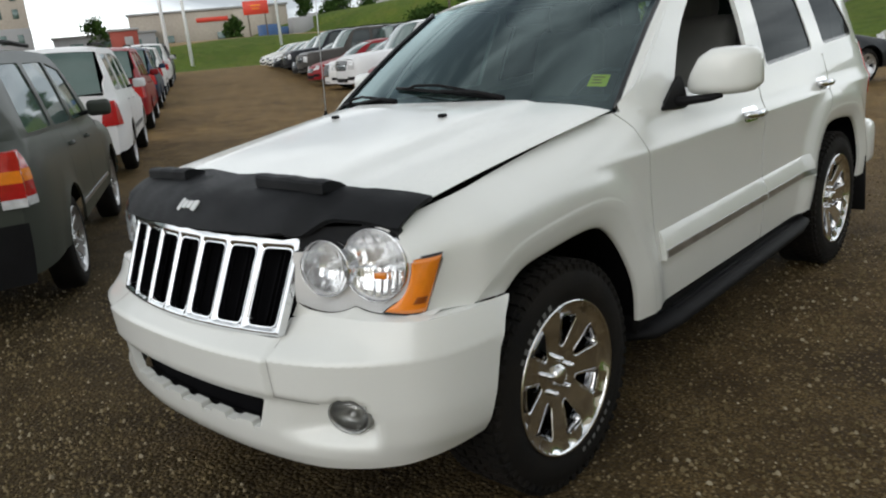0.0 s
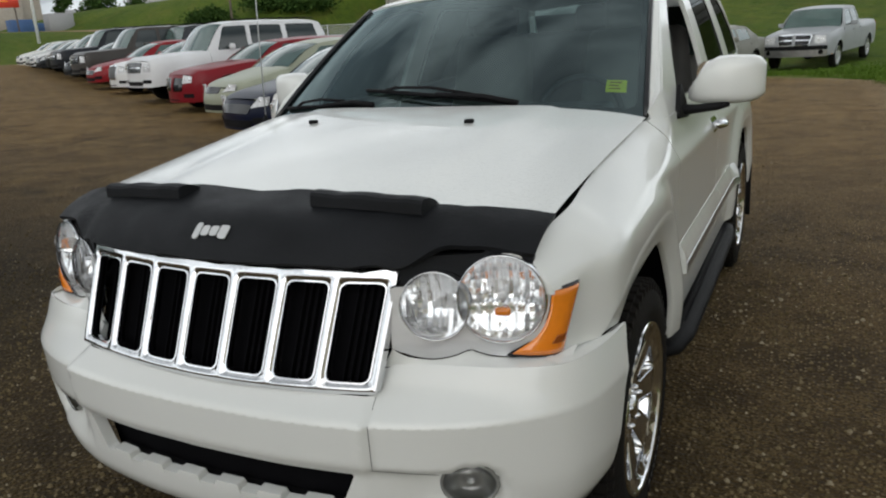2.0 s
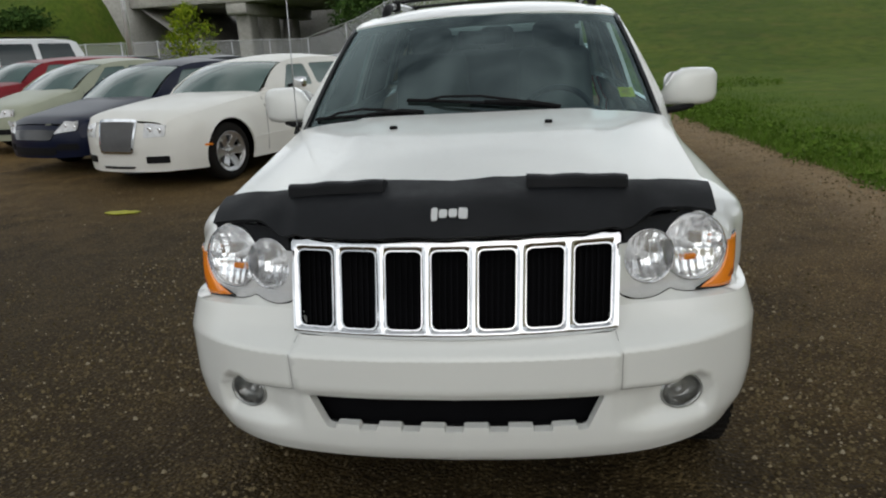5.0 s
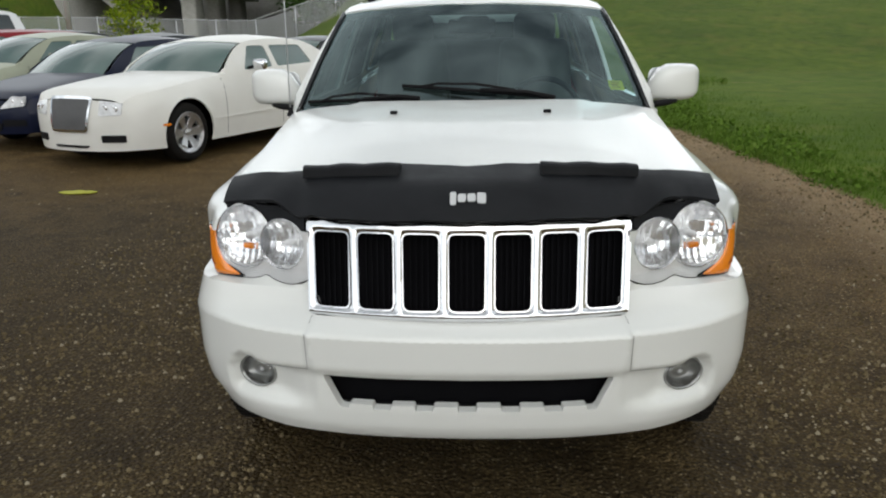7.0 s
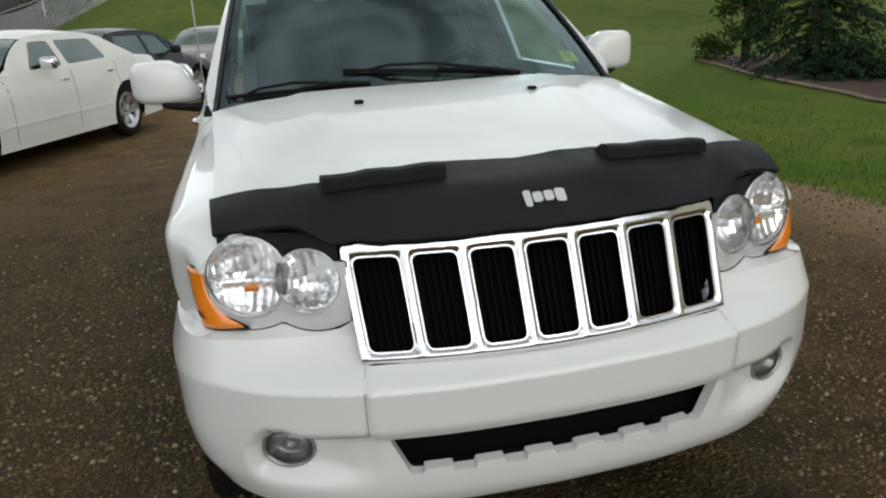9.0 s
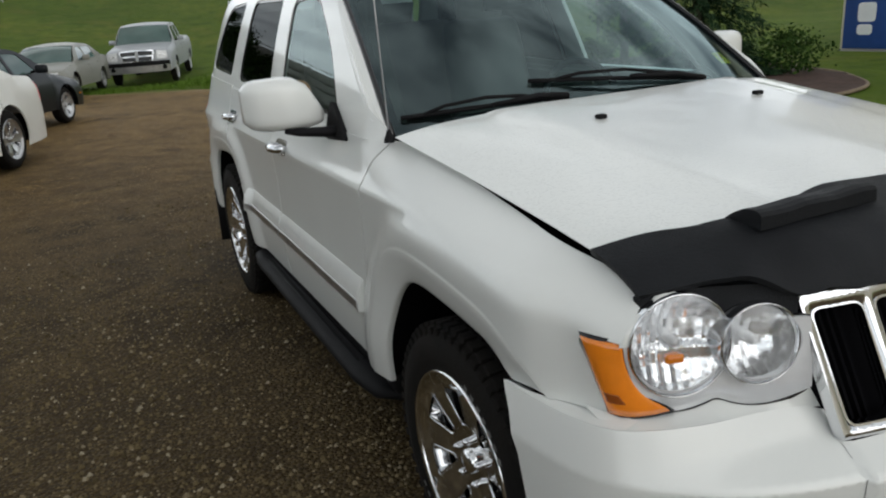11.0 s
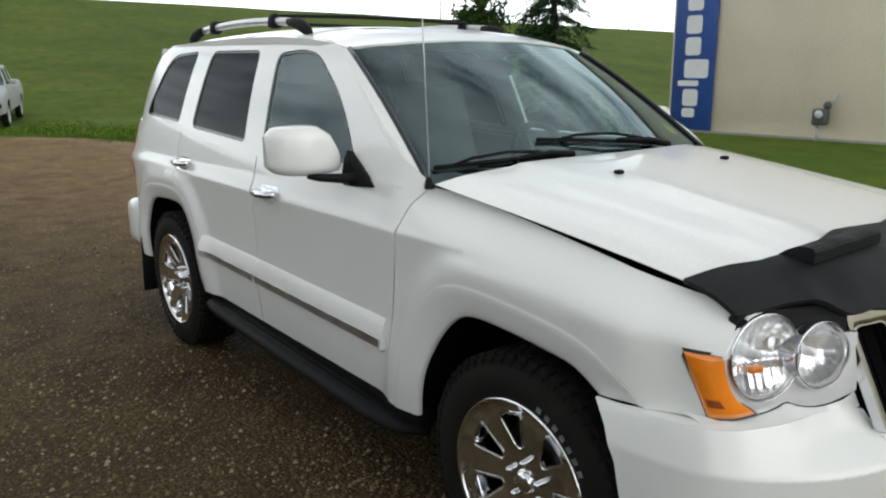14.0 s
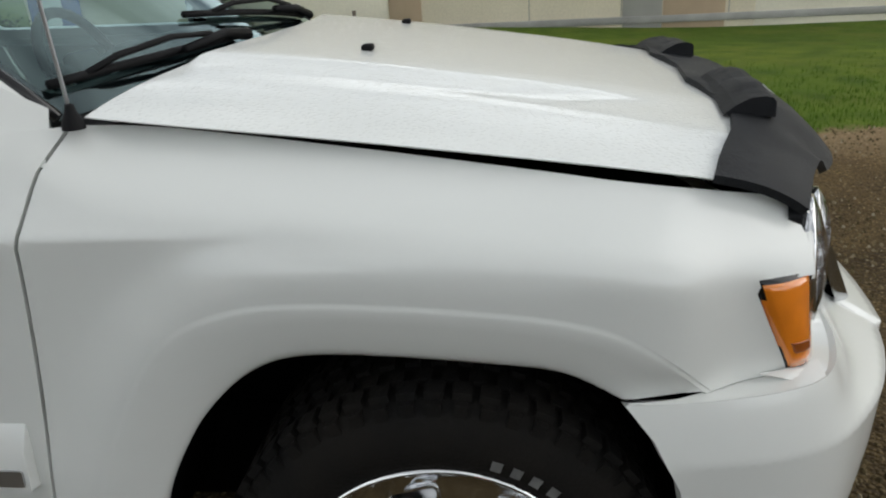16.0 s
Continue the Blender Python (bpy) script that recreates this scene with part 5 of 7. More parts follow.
def ground_material():
    m = bpy.data.materials.new("gravel_and_grass")
    m.use_nodes = True
    n, l = m.node_tree.nodes, m.node_tree.links
    p = n["Principled BSDF"]
    tc = n.new("ShaderNodeTexCoord")

    def tex(scale, detail=4, kind="ShaderNodeTexNoise", stretch=None):
        t = n.new(kind)
        t.inputs["Scale"].default_value = scale
        if kind == "ShaderNodeTexNoise":
            t.inputs["Detail"].default_value = detail
        if stretch:
            mp = n.new("ShaderNodeMapping")
            mp.inputs["Scale"].default_value = stretch
            mp.inputs["Rotation"].default_value = (0, 0, radians(30))
            l.new(tc.outputs["Object"], mp.inputs["Vector"])
            l.new(mp.outputs["Vector"], t.inputs["Vector"])
        else:
            l.new(tc.outputs["Object"], t.inputs["Vector"])
        return t

    def ramp(src, stops):
        r = n.new("ShaderNodeValToRGB")
        el = r.color_ramp.elements
        while len(el) < len(stops):
            el.new(0.5)
        for e, (pos, c) in zip(el, stops):
            e.position, e.color = pos, (*c, 1)
        l.new(src, r.inputs["Fac"])
        return r.outputs["Color"]

    def mix(fac, a, b, kind="MIX"):
        x = n.new("ShaderNodeMix")
        x.data_type, x.blend_type = "RGBA", kind
        if isinstance(fac, float):
            x.inputs[0].default_value = fac
        else:
            l.new(fac, x.inputs[0])
        for k, c in ((6, a), (7, b)):
            if isinstance(c, tuple):
                x.inputs[k].default_value = (*c, 1)
            else:
                l.new(c, x.inputs[k])
        return x.outputs[2]

    def span(src, a, b, c=0.0, d=1.0):
        r = n.new("ShaderNodeMapRange")
        for k, v in enumerate((a, b, c, d)):
            r.inputs[k + 1].default_value = v
        l.new(src, r.inputs[0])
        return r.outputs[0]

    # gravel: pale and dark stones in wet brown earth
    stones = tex(58, kind="ShaderNodeTexVoronoi")
    fine = tex(120, kind="ShaderNodeTexVoronoi")
    big = tex(0.30, 3, stretch=(1, 1.5, 1))
    mid = tex(3.0, 5)
    earth = ramp(mid.outputs["Fac"], [(0.3, (0.029, 0.020, 0.009)), (0.55, (0.064, 0.046, 0.021)), (0.75, (0.108, 0.080, 0.037))])
    def one(src):
        sp = n.new("ShaderNodeSeparateColor")
        l.new(src, sp.inputs[0])
        return sp.outputs[0]

    stone_c = ramp(one(stones.outputs["Color"]), [(0.15, (0.018, 0.012, 0.006)), (0.5, (0.076, 0.055, 0.024)), (0.75, (0.17, 0.130, 0.064)), (0.95, (0.34, 0.29, 0.20))])
    fine_c = ramp(one(fine.outputs["Color"]), [(0.15, (0.014, 0.010, 0.005)), (0.55, (0.074, 0.054, 0.024)), (0.95, (0.26, 0.20, 0.105))])
    gravel = mix(span(stones.outputs["Distance"], 0.30, 0.42), stone_c, earth)
    gravel = mix(span(mid.outputs["Fac"], 0.40, 0.70, 0.0, 0.6), gravel, fine_c)
    patch = ramp(tex(1.6, 5).outputs["Fac"], [(0.35, (0.86, 0.85, 0.84)), (0.5, (1.0, 0.99, 0.97)), (0.66, (1.16, 1.12, 1.05))])
    gravel = mix(1.0, gravel, patch, "MULTIPLY")
    gravel = mix(span(big.outputs["Fac"], 0.36, 0.70, 0.0, 0.6), gravel, mix(0.5, fine_c, (0.125, 0.086, 0.042)))
    # a ragged patch round the vehicle's nose is darker, the ground behind it lighter
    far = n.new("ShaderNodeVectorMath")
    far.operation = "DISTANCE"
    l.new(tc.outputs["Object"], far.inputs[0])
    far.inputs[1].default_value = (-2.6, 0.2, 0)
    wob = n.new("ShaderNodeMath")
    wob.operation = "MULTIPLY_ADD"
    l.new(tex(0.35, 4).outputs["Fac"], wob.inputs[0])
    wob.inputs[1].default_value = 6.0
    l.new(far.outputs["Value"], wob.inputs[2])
    distance_tone = mix(span(wob.outputs[0], 5.5, 15.0), (0.68, 0.66, 0.62), (2.05, 1.80, 1.46))
    gravel = mix(1.0, gravel, distance_tone, "MULTIPLY")
    # grass
    g1, g2, g3 = tex(0.16, 5), tex(2.2, 5), tex(60, 3)
    grass = ramp(g1.outputs["Fac"], [(0.30, (0.058, 0.104, 0.009)), (0.52, (0.100, 0.156, 0.015)), (0.72, (0.155, 0.195, 0.024))])
    grass = mix(span(g2.outputs["Fac"], 0.35, 0.66, 0.0, 0.75), grass, (0.052, 0.100, 0.010))
    tufts = tex(0.75, 6)
    grass = mix(span(tufts.outputs["Fac"], 0.52, 0.70, 0.0, 0.55), grass, (0.150, 0.150, 0.030))
    grass = mix(span(tex(1.4, 6).outputs["Fac"], 0.56, 0.68, 0.0, 0.6), grass, (0.036, 0.076, 0.010))
    grass = mix(span(g3.outputs["Fac"], 0.45, 0.70, 0.0, 0.5), grass, (0.16, 0.215, 0.05))
    # the bank beyond the lot is duller than the lawn
    where = n.new("ShaderNodeSeparateXYZ")
    l.new(tc.outputs["Object"], where.inputs[0])
    bank_grass = mix(1.0, grass, (0.80, 0.77, 0.80), "MULTIPLY")
    grass = mix(span(where.outputs["Y"], 22.0, 34.0), grass, bank_grass)
    at = n.new("ShaderNodeAttribute")
    at.attribute_name = "grass"
    rag = tex(5.0, 4)
    add = n.new("ShaderNodeMath")
    add.operation = "MULTIPLY_ADD"
    l.new(rag.outputs["Fac"], add.inputs[0])
    add.inputs[1].default_value = 0.45
    l.new(at.outputs["Fac"], add.inputs[2])
    is_grass = span(add.outputs[0], 0.66, 0.82)
    # dry pale rim of stones beside the grass
    rim = n.new("ShaderNodeMath")
    rim.operation = "MULTIPLY"
    l.new(span(at.outputs["Fac"], -0.5, 0.35), rim.inputs[0])
    rim.inputs[1].default_value = 0.9
    gravel = mix(rim.outputs[0], gravel, mix(0.66, stone_c, (0.34, 0.235, 0.13)))
    l.new(mix(is_grass, gravel, grass), p.inputs["Base Color"])
    l.new(span(is_grass, 0.0, 1.0, 0.75, 0.95), p.inputs["Roughness"])
    p.inputs["Specular IOR Level"].default_value = 0.12
    hsum = n.new("ShaderNodeMath")
    hsum.operation = "SUBTRACT"
    hsum.inputs[0].default_value = 0.5
    l.new(stones.outputs["Distance"], hsum.inputs[1])
    b1 = n.new("ShaderNodeBump")
    b1.inputs["Strength"].default_value, b1.inputs["Distance"].default_value = 0.7, 0.02
    l.new(hsum.outputs[0], b1.inputs["Height"])
    l.new(b1.outputs["Normal"], p.inputs["Normal"])
    return m


ground = tagged(part("ground", bm, ground_material()), "brown gravel lot beside green mown grass and an embankment", "ground", kind="structure")


def set_stops(node, stops):
    """Gives a colour ramp its stops, in order."""
    el = node.color_ramp.elements
    while len(el) < len(stops):
        el.new(0.5)
    for k, (pos, c) in enumerate(stops):
        el[k].position, el[k].color = pos, (*c, 1)


# loose stones near the vehicle
def clod(b, x, y, z, r, rnd):
    a = rnd.random() * 6.28
    e = rnd.uniform(0.6, 1.0)
    ring = [b.verts.new((x + r * math.cos(a + k * 1.2566) * rnd.uniform(0.75, 1.1), y + r * e * math.sin(a + k * 1.2566) * rnd.uniform(0.75, 1.1), z - 0.2 * r)) for k in range(5)]
    top = [b.verts.new(v.co * 0.45 + Vector((x, y, 0)) * 0.55 + Vector((0, 0, (z + r * rnd.uniform(0.45, 0.8)) - v.co.z * 0.45))) for v in ring]
    for k in range(5):
        b.faces.new((ring[k], ring[(k + 1) % 5], top[(k + 1) % 5], top[k]))
    b.faces.new(top)


STONE = bpy.data.materials.new("loose_stone")
STONE.use_nodes = True
sn, sl = STONE.node_tree.nodes, STONE.node_tree.links
geo = sn.new("ShaderNodeNewGeometry")
cr = sn.new("ShaderNodeValToRGB")
set_stops(cr, [(0.0, (0.065, 0.049, 0.024)), (0.5, (0.125, 0.096, 0.048)), (0.85, (0.19, 0.15, 0.085)), (1.0, (0.32, 0.28, 0.20))])
sl.new(geo.outputs["Random Per Island"], cr.inputs["Fac"])
sl.new(cr.outputs["Color"], sn["Principled BSDF"].inputs["Base Color"])
sn["Principled BSDF"].inputs["Roughness"].default_value = 0.85
sn["Principled BSDF"].inputs["Specular IOR Level"].default_value = 0.15
rnd = random.Random(7)
bm = bmesh.new()
for k in range(60000):
    x, y = rnd.gauss(-0.4, 2.6), rnd.gauss(0.6, 2.8)
    if abs(x) < 0.7 and 0.2 < y < 4.4 or grass_amount(x, y) > 0.5 or y < -6 or y > 16:
        continue
    if noise.noise(Vector((x * 0.8, y * 0.8, 9))) < rnd.uniform(-0.5, 0.25):
        continue
    clod(bm, x, y, height(x, y) + 0.002, rnd.choice((0.005, 0.005, 0.006, 0.006, 0.007, 0.008, 0.008, 0.010, 0.011, 0.014)), rnd)
for k in range(3500):
    y = rnd.uniform(-3, 20)
    x = table(EDGE, y) - abs(rnd.gauss(0, 0.35)) + 0.08
    clod(bm, x, y, height(x, y) + 0.002, rnd.choice((0.006, 0.008, 0.011, 0.015)), rnd)
tagged(part("loose_gravel", bm, STONE, smooth=False), "loose brown and grey gravel stones", "gravel", kind="stuff")

# grass blades and weeds along the lot's edge
BLADE = bpy.data.materials.new("grass_blade")
BLADE.use_nodes = True
sn, sl = BLADE.node_tree.nodes, BLADE.node_tree.links
geo = sn.new("ShaderNodeNewGeometry")
cr = sn.new("ShaderNodeValToRGB")
set_stops(cr, [(0.0, (0.068, 0.125, 0.016)), (0.5, (0.086, 0.152, 0.020)), (0.85, (0.102, 0.172, 0.026)), (1.0, (0.125, 0.19, 0.036))])
sl.new(geo.outputs["Random Per Island"], cr.inputs["Fac"])
sl.new(cr.outputs["Color"], sn["Principled BSDF"].inputs["Base Color"])
sn["Principled BSDF"].inputs["Roughness"].default_value = 0.95
sn["Principled BSDF"].inputs["Specular IOR Level"].default_value = 0.04


def blade(b, x, y, z, h, w, rnd):
    a = rnd.random() * 6.28
    lean = rnd.uniform(0.1, 0.6) * h
    dx, dy = math.cos(a), math.sin(a)
    p = [b.verts.new((x - dy * w, y + dx * w, z)), b.verts.new((x + dy * w, y - dx * w, z)),
         b.verts.new((x + dx * lean * 0.35 + dy * w * 0.7, y + dy * lean * 0.35 - dx * w * 0.7, z + h * 0.6)), b.verts.new((x + dx * lean * 0.35 - dy * w * 0.7, y + dy * lean * 0.35 + dx * w * 0.7, z + h * 0.6)),
         b.verts.new((x + dx * lean, y + dy * lean, z + h))]
    b.faces.new(p[:4])
    b.faces.new((p[3], p[2], p[4]))


bm = bmesh.new()
for k in range(26000):
    y = rnd.uniform(-4, 21.5)
    x = table(EDGE, y) + abs(rnd.gauss(0, 1.5)) - 0.05
    if x > 13.6:
        continue
    near_edge = math.exp(-(x - table(EDGE, y)) * 1.6) * smoothstep(4.0, 9.0, y)
    h = rnd.uniform(0.03, 0.07) + near_edge * rnd.uniform(0.0, 0.16)
    blade(bm, x, y, height(x, y) - 0.01, h, rnd.uniform(0.003, 0.006) + 0.002 * near_edge, rnd)
for k in range(4500):
    x = rnd.uniform(-6, 4.5)
    y0 = 22.6 + 0.9 * max(0.0, -0.8 - x) if x < 2.4 else rnd.uniform(19, 23)
    y = y0 + abs(rnd.gauss(0, 1.2))
    if grass_amount(x, y) < 0.45:
        continue
    blade(bm, x, y, height(x, y) - 0.02, rnd.uniform(0.05, 0.16), rnd.uniform(0.006, 0.015), rnd)
tagged(part("grass", bm, BLADE, smooth=False), "green grass blades along the lawn and bank", "grass", kind="stuff")

LEAF = BLADE.copy()
LEAF.name = "weed_leaf"


def leaf(b, p, size, rnd, flat=0.4):
    a = Vector((rnd.gauss(0, 1), rnd.gauss(0, 1), rnd.gauss(0, flat))).normalized()
    c = Vector((rnd.gauss(0, 1), rnd.gauss(0, 1), rnd.gauss(0, 1))).normalized()
    d = a.cross(c).normalized()
    w = size * rnd.uniform(0.25, 0.45)
    v = [b.verts.new(p), b.verts.new(p + a * size * 0.5 + d * w), b.verts.new(p + a * size), b.verts.new(p + a * size * 0.5 - d * w)]
    b.faces.new(v)


def weed(b, x, y, r, h, n, seed):
    q = random.Random(seed)
    z = height(x, y)
    for k in range(n):
        a, rr, t = q.random() * 6.28, r * math.sqrt(q.random()), q.random() ** 0.7
        hh = h * (1 - 0.5 * (rr / r) ** 2) * t
        leaf(b, Vector((x + rr * math.cos(a), y + rr * math.sin(a), z + hh)), q.uniform(0.03, 0.08), q)
        if k % 5 == 0:
            blade(b, x + rr * math.cos(a), y + rr * math.sin(a), z - 0.01, h * q.uniform(0.5, 1.25), 0.006, q)


weeds = bmesh.new()
for k, (x, y, r, h) in enumerate(((3.75, 5.6, 0.40, 0.30), (3.65, 7.2, 0.5, 0.45), (3.9, 8.6, 0.55, 0.42), (3.5, 10.2, 0.5, 0.5), (3.4, 12.0, 0.6, 0.55), (3.7, 13.6, 0.7, 0.6), (3.3, 15.2, 0.6, 0.5),
                                  (3.5, 17.0, 0.8, 0.7), (3.4, 19.0, 0.9, 0.75), (2.9, 20.9, 0.8, 0.6), (4.6, 20.5, 1.0, 0.7), (1.9, 22.6, 0.8, 0.6), (-3.4, 25.6, 1.0, 0.6), (6.5, 22.5, 1.1, 0.6), (2.6, 23.5, 1.0, 0.8))):
    weed(weeds, x, y, r * 1.2, h * 0.42, int(330 * r / 0.5), 40 + k)
tagged(part("weeds", weeds, LEAF, smooth=False), "leafy green weeds at the gravel edge", "weeds", kind="stuff")


# ---------------------------------------------------------------- planted bed with trees
NEEDLE = BLADE.copy()
NEEDLE.name = "dark_needles"
ncr = [nd for nd in NEEDLE.node_tree.nodes if nd.type == "VALTORGB"][0]
for e, c in zip(ncr.color_ramp.elements, ((0.010, 0.024, 0.012), (0.018, 0.040, 0.018), (0.030, 0.058, 0.026), (0.052, 0.085, 0.040))):
    e.color = (*c, 1)
TREE_LEAF = BLADE.copy()
TREE_LEAF.name = "tree_leaf"
ncr = [nd for nd in TREE_LEAF.node_tree.nodes if nd.type == "VALTORGB"][0]
for e, c in zip(ncr.color_ramp.elements, ((0.022, 0.046, 0.012), (0.034, 0.068, 0.016), (0.050, 0.092, 0.021), (0.072, 0.12, 0.030))):
    e.color = (*c, 1)
SPRING_LEAF = BLADE.copy()
SPRING_LEAF.name = "yellow_green_leaf"
ncr = [nd for nd in SPRING_LEAF.node_tree.nodes if nd.type == "VALTORGB"][0]
for e, c in zip(ncr.color_ramp.elements, ((0.09, 0.14, 0.01), (0.16, 0.22, 0.015), (0.24, 0.30, 0.02), (0.34, 0.38, 0.04))):
    e.color = (*c, 1)
MULCH = material("brown_mulch", (0.085, 0.045, 0.032), 0.9, vary=0.5, vary_scale=4, grain=0.5, grain_scale=45, bump=0.8, bump_scale=40)
bed_line = [(9.68, 15.2), (8.98, 12.9), (8.21, 10.7), (7.8, 9.0), (7.55, 7.7), (7.2, 6.75), (7.6, 6.2), (8.8, 6.5), (10.1, 8.0), (11.0, 10.5), (11.3, 14.0), (10.6, 15.8)]
bed = rounded(bed_line, 0.6)
tagged(part("mulch_bed", skin(bed, 0.4, lambda x, y: Vector((x, y, height(x, y) + 0.05 + 0.03 * noise.noise(Vector((x * 2, y * 2, 0))))), (0, 0, 1), 0.08), MULCH), "brown mulch bed below evergreen shrubs", "planting bed", kind="structure")
EDGING = material("pale_edging", (0.26, 0.20, 0.14), 0.85, vary=0.35, vary_scale=6, bump=0.3)
tagged(part("bed_edging", sweep([Vector((p[0], p[1], height(p[0], p[1]) + 0.035)) for p in dense(bed, 0.3)] + [Vector((bed[0][0], bed[0][1], height(*bed[0]) + 0.035))], 0.028, 6), EDGING), "pale edging round the planting bed", "edging", kind="structure")


def conifer(name, x, y, h, r, seed, label, drop=0.25, n=15):
    q = random.Random(seed)
    z0 = height(x, y)
    root = thing(name, label, "tree", at=Matrix.Translation((x, y, z0)))
    part("trunk", sweep([(0, 0, -0.1), (0.02, 0, h * 0.5), (0, 0.02, h * 0.98)], [0.09 + 0.01 * h, 0.06, 0.01], 8), BARK, root)
    b = bmesh.new()

    def spray(p, way, ln, wide):
        side = way.cross(Vector((q.gauss(0, 0.5), q.gauss(0, 0.5), 1))).normalized() * wide
        b.faces.new([b.verts.new(v) for v in (p - side * 0.5, p + way * ln * 0.6 - side, p + way * ln, p + way * ln * 0.6 + side)])

    for k in range(n):
        t = k / n
        zz = 0.12 + (h - 0.2) * t ** 1.05
        rad = r * (1 - t) ** 1.1 + 0.10
        for j in range(max(5, int(13 * (1 - t * 0.6)))):
            a = q.random() * 6.28
            ln = rad * q.uniform(0.65, 1.12)
            d = Vector((math.cos(a), math.sin(a), 0))
            for i in range(14):
                u = (i + q.random()) / 14
                c = d * ln * u + Vector((0, 0, zz - drop * ln * u * u))
                way = (d + Vector((0, 0, -1.6 * drop * u - 0.1))).normalized()
                for m in range(9):
                    turn = way + Vector((q.gauss(0, 0.55), q.gauss(0, 0.55), q.gauss(-0.12, 0.18)))
                    spray(c + Vector((q.gauss(0, 0.03), q.gauss(0, 0.03), q.gauss(0, 0.025))), turn.normalized(), q.uniform(0.07, 0.16), q.uniform(0.008, 0.016))
    part("crown", b, NEEDLE, root, smooth=False)


def broadleaf(name, x, y, h, r, seed, label, mat, low=0.3, clumps=40, per=60, size=0.09, category="tree"):
    q = random.Random(seed)
    z0 = height(x, y)
    root = thing(name, label, category, at=Matrix.Translation((x, y, z0)))
    tr = sweep([(0, 0, -0.1), (0.03, 0.02, h * 0.35), (0.0, 0.05, h * 0.75)], [0.02 * h, 0.014 * h, 0.006 * h], 8)
    b = bmesh.new()
    for k in range(clumps):
        t = q.random()
        a = q.random() * 6.28
        prof = math.sin(math.pi * min(1, 0.12 + 0.88 * t) ** 0.8) ** 0.7
        rr = r * prof * math.sqrt(q.random())
        c = Vector((rr * math.cos(a), rr * math.sin(a), h * (low + (1 - low) * t)))
        if k % 3 == 0:
            join(tr, sweep([(0, 0.03, max(0.2 * h, c.z * 0.7)), tuple(c * 0.6 + Vector((0, 0, c.z * 0.3))), tuple(c)], [0.008 * h, 0.005 * h, 0.002 * h], 5))
        for i in range(per):
            p = c + Vector((q.gauss(0, 1), q.gauss(0, 1), q.gauss(0, 0.8))) * r * 0.17
            leaf(b, p, size * q.uniform(0.6, 1.3), q, 0.8)
    part("trunk", tr, BARK, root)
    part("crown", b, mat, root, smooth=False)


conifer("spruce_tree", 9.25, 10.5, 5.2, 1.6, 1, "dark green spruce tree with drooping branches in mulch", 0.35, 34)
broadleaf("leafy_tree", 9.9, 13.4, 5.4, 0.62, 3, "narrow green leafy tree in mulch", TREE_LEAF, 0.10, 130, 80)
broadleaf("low_shrub", 9.45, 13.9, 0.6, 0.55, 4, "low dark green shrub at the bed's edge", TREE_LEAF, 0.1, 24, 50, 0.07, "shrub")
broadleaf("low_shrub", 9.6, 8.6, 0.7, 0.6, 8, "low dark green shrub at the bed's edge", TREE_LEAF, 0.1, 30, 50, 0.07, "shrub")
conifer("juniper_shrub", 8.9, 9.3, 0.7, 1.0, 6, "spreading dark green juniper shrub", 0.1, 9)
broadleaf("hillside_tree", 21.5, 29.5, 3.4, 0.7, 9, "small leafy tree on the grass bank", TREE_LEAF, 0.2, 36, 50, 0.12)

# ---------------------------------------------------------------- beige building with a tall banner
WALL_TAN = material("beige_stucco", (0.80, 0.71, 0.555), 0.85, vary=0.12, vary_scale=0.7, grain=0.08, grain_scale=25, bump=0.15, bump_scale=90)
WALL_PALE = material("pale_patch_stucco", (0.84, 0.78, 0.65), 0.85, vary=0.10, vary_scale=1.2, grain=0.06, grain_scale=25)
WALL_BROWN = material("brown_door_paint", (0.48, 0.36, 0.25), 0.7, vary=0.12, vary_scale=2)
WALL_GREY = material("grey_patch", (0.36, 0.35, 0.32), 0.8, vary=0.15, vary_scale=2)
BLUE_CLOTH = material("blue_banner", (0.025, 0.085, 0.34), 0.6, vary=0.2, vary_scale=3, grain=0.06, grain_scale=60)
WHITE_PRINT = material("white_print", (0.78, 0.79, 0.80), 0.6, vary=0.06, vary_scale=5)
building = thing("beige_building", "long beige stucco building with plain wall panels", "building")
part("wall", box((26, 71, 7.5), (27.0, -24.5, 3.15), 0.02, 1), WALL_TAN, building)
part("roof", box((26.6, 71.6, 0.25), (27.0, -24.5, 7.0), 0.04, 1), WALL_GREY, building)
part("wall_patch", box((0.02, 2.56, 1.62), (13.995, 4.52, 0.84), 0.004, 1), WALL_PALE, building)
part("door", box((0.05, 0.66, 2.1), (13.985, 2.90, 0.98), 0.01, 1), WALL_BROWN, building)
part("wall_patch", box((0.02, 0.77, 2.2), (13.995, -1.83, 0.7), 0.004, 1), WALL_GREY, building)
part("wall_patch", box((0.02, 1.2, 2.2), (13.995, -2.83, 0.7), 0.004, 1), WALL_BROWN, building)
part("wall_patch", box((0.02, 3.2, 2.0), (13.995, -5.6, 0.7), 0.004, 1), WALL_PALE, building)
for y in (5.83, 3.22, 2.58, 0.4, -1.42, -3.5):
    part("wall_joint", box((0.012, 0.018, 6.6), (13.996, y, 3.2), 0.002, 1), WALL_GREY, building)
part("wall_base", box((0.06, 71, 0.14), (13.98, -24.5, -0.02), 0.01, 1), CONCRETE, building)
banner = thing("wall_banner", "tall blue banner with white upright lettering shapes", "banner")
part("cloth", box((0.04, 1.13, 5.2), (13.955, 10.33, 2.66), 0.006, 1), BLUE_CLOTH, banner)
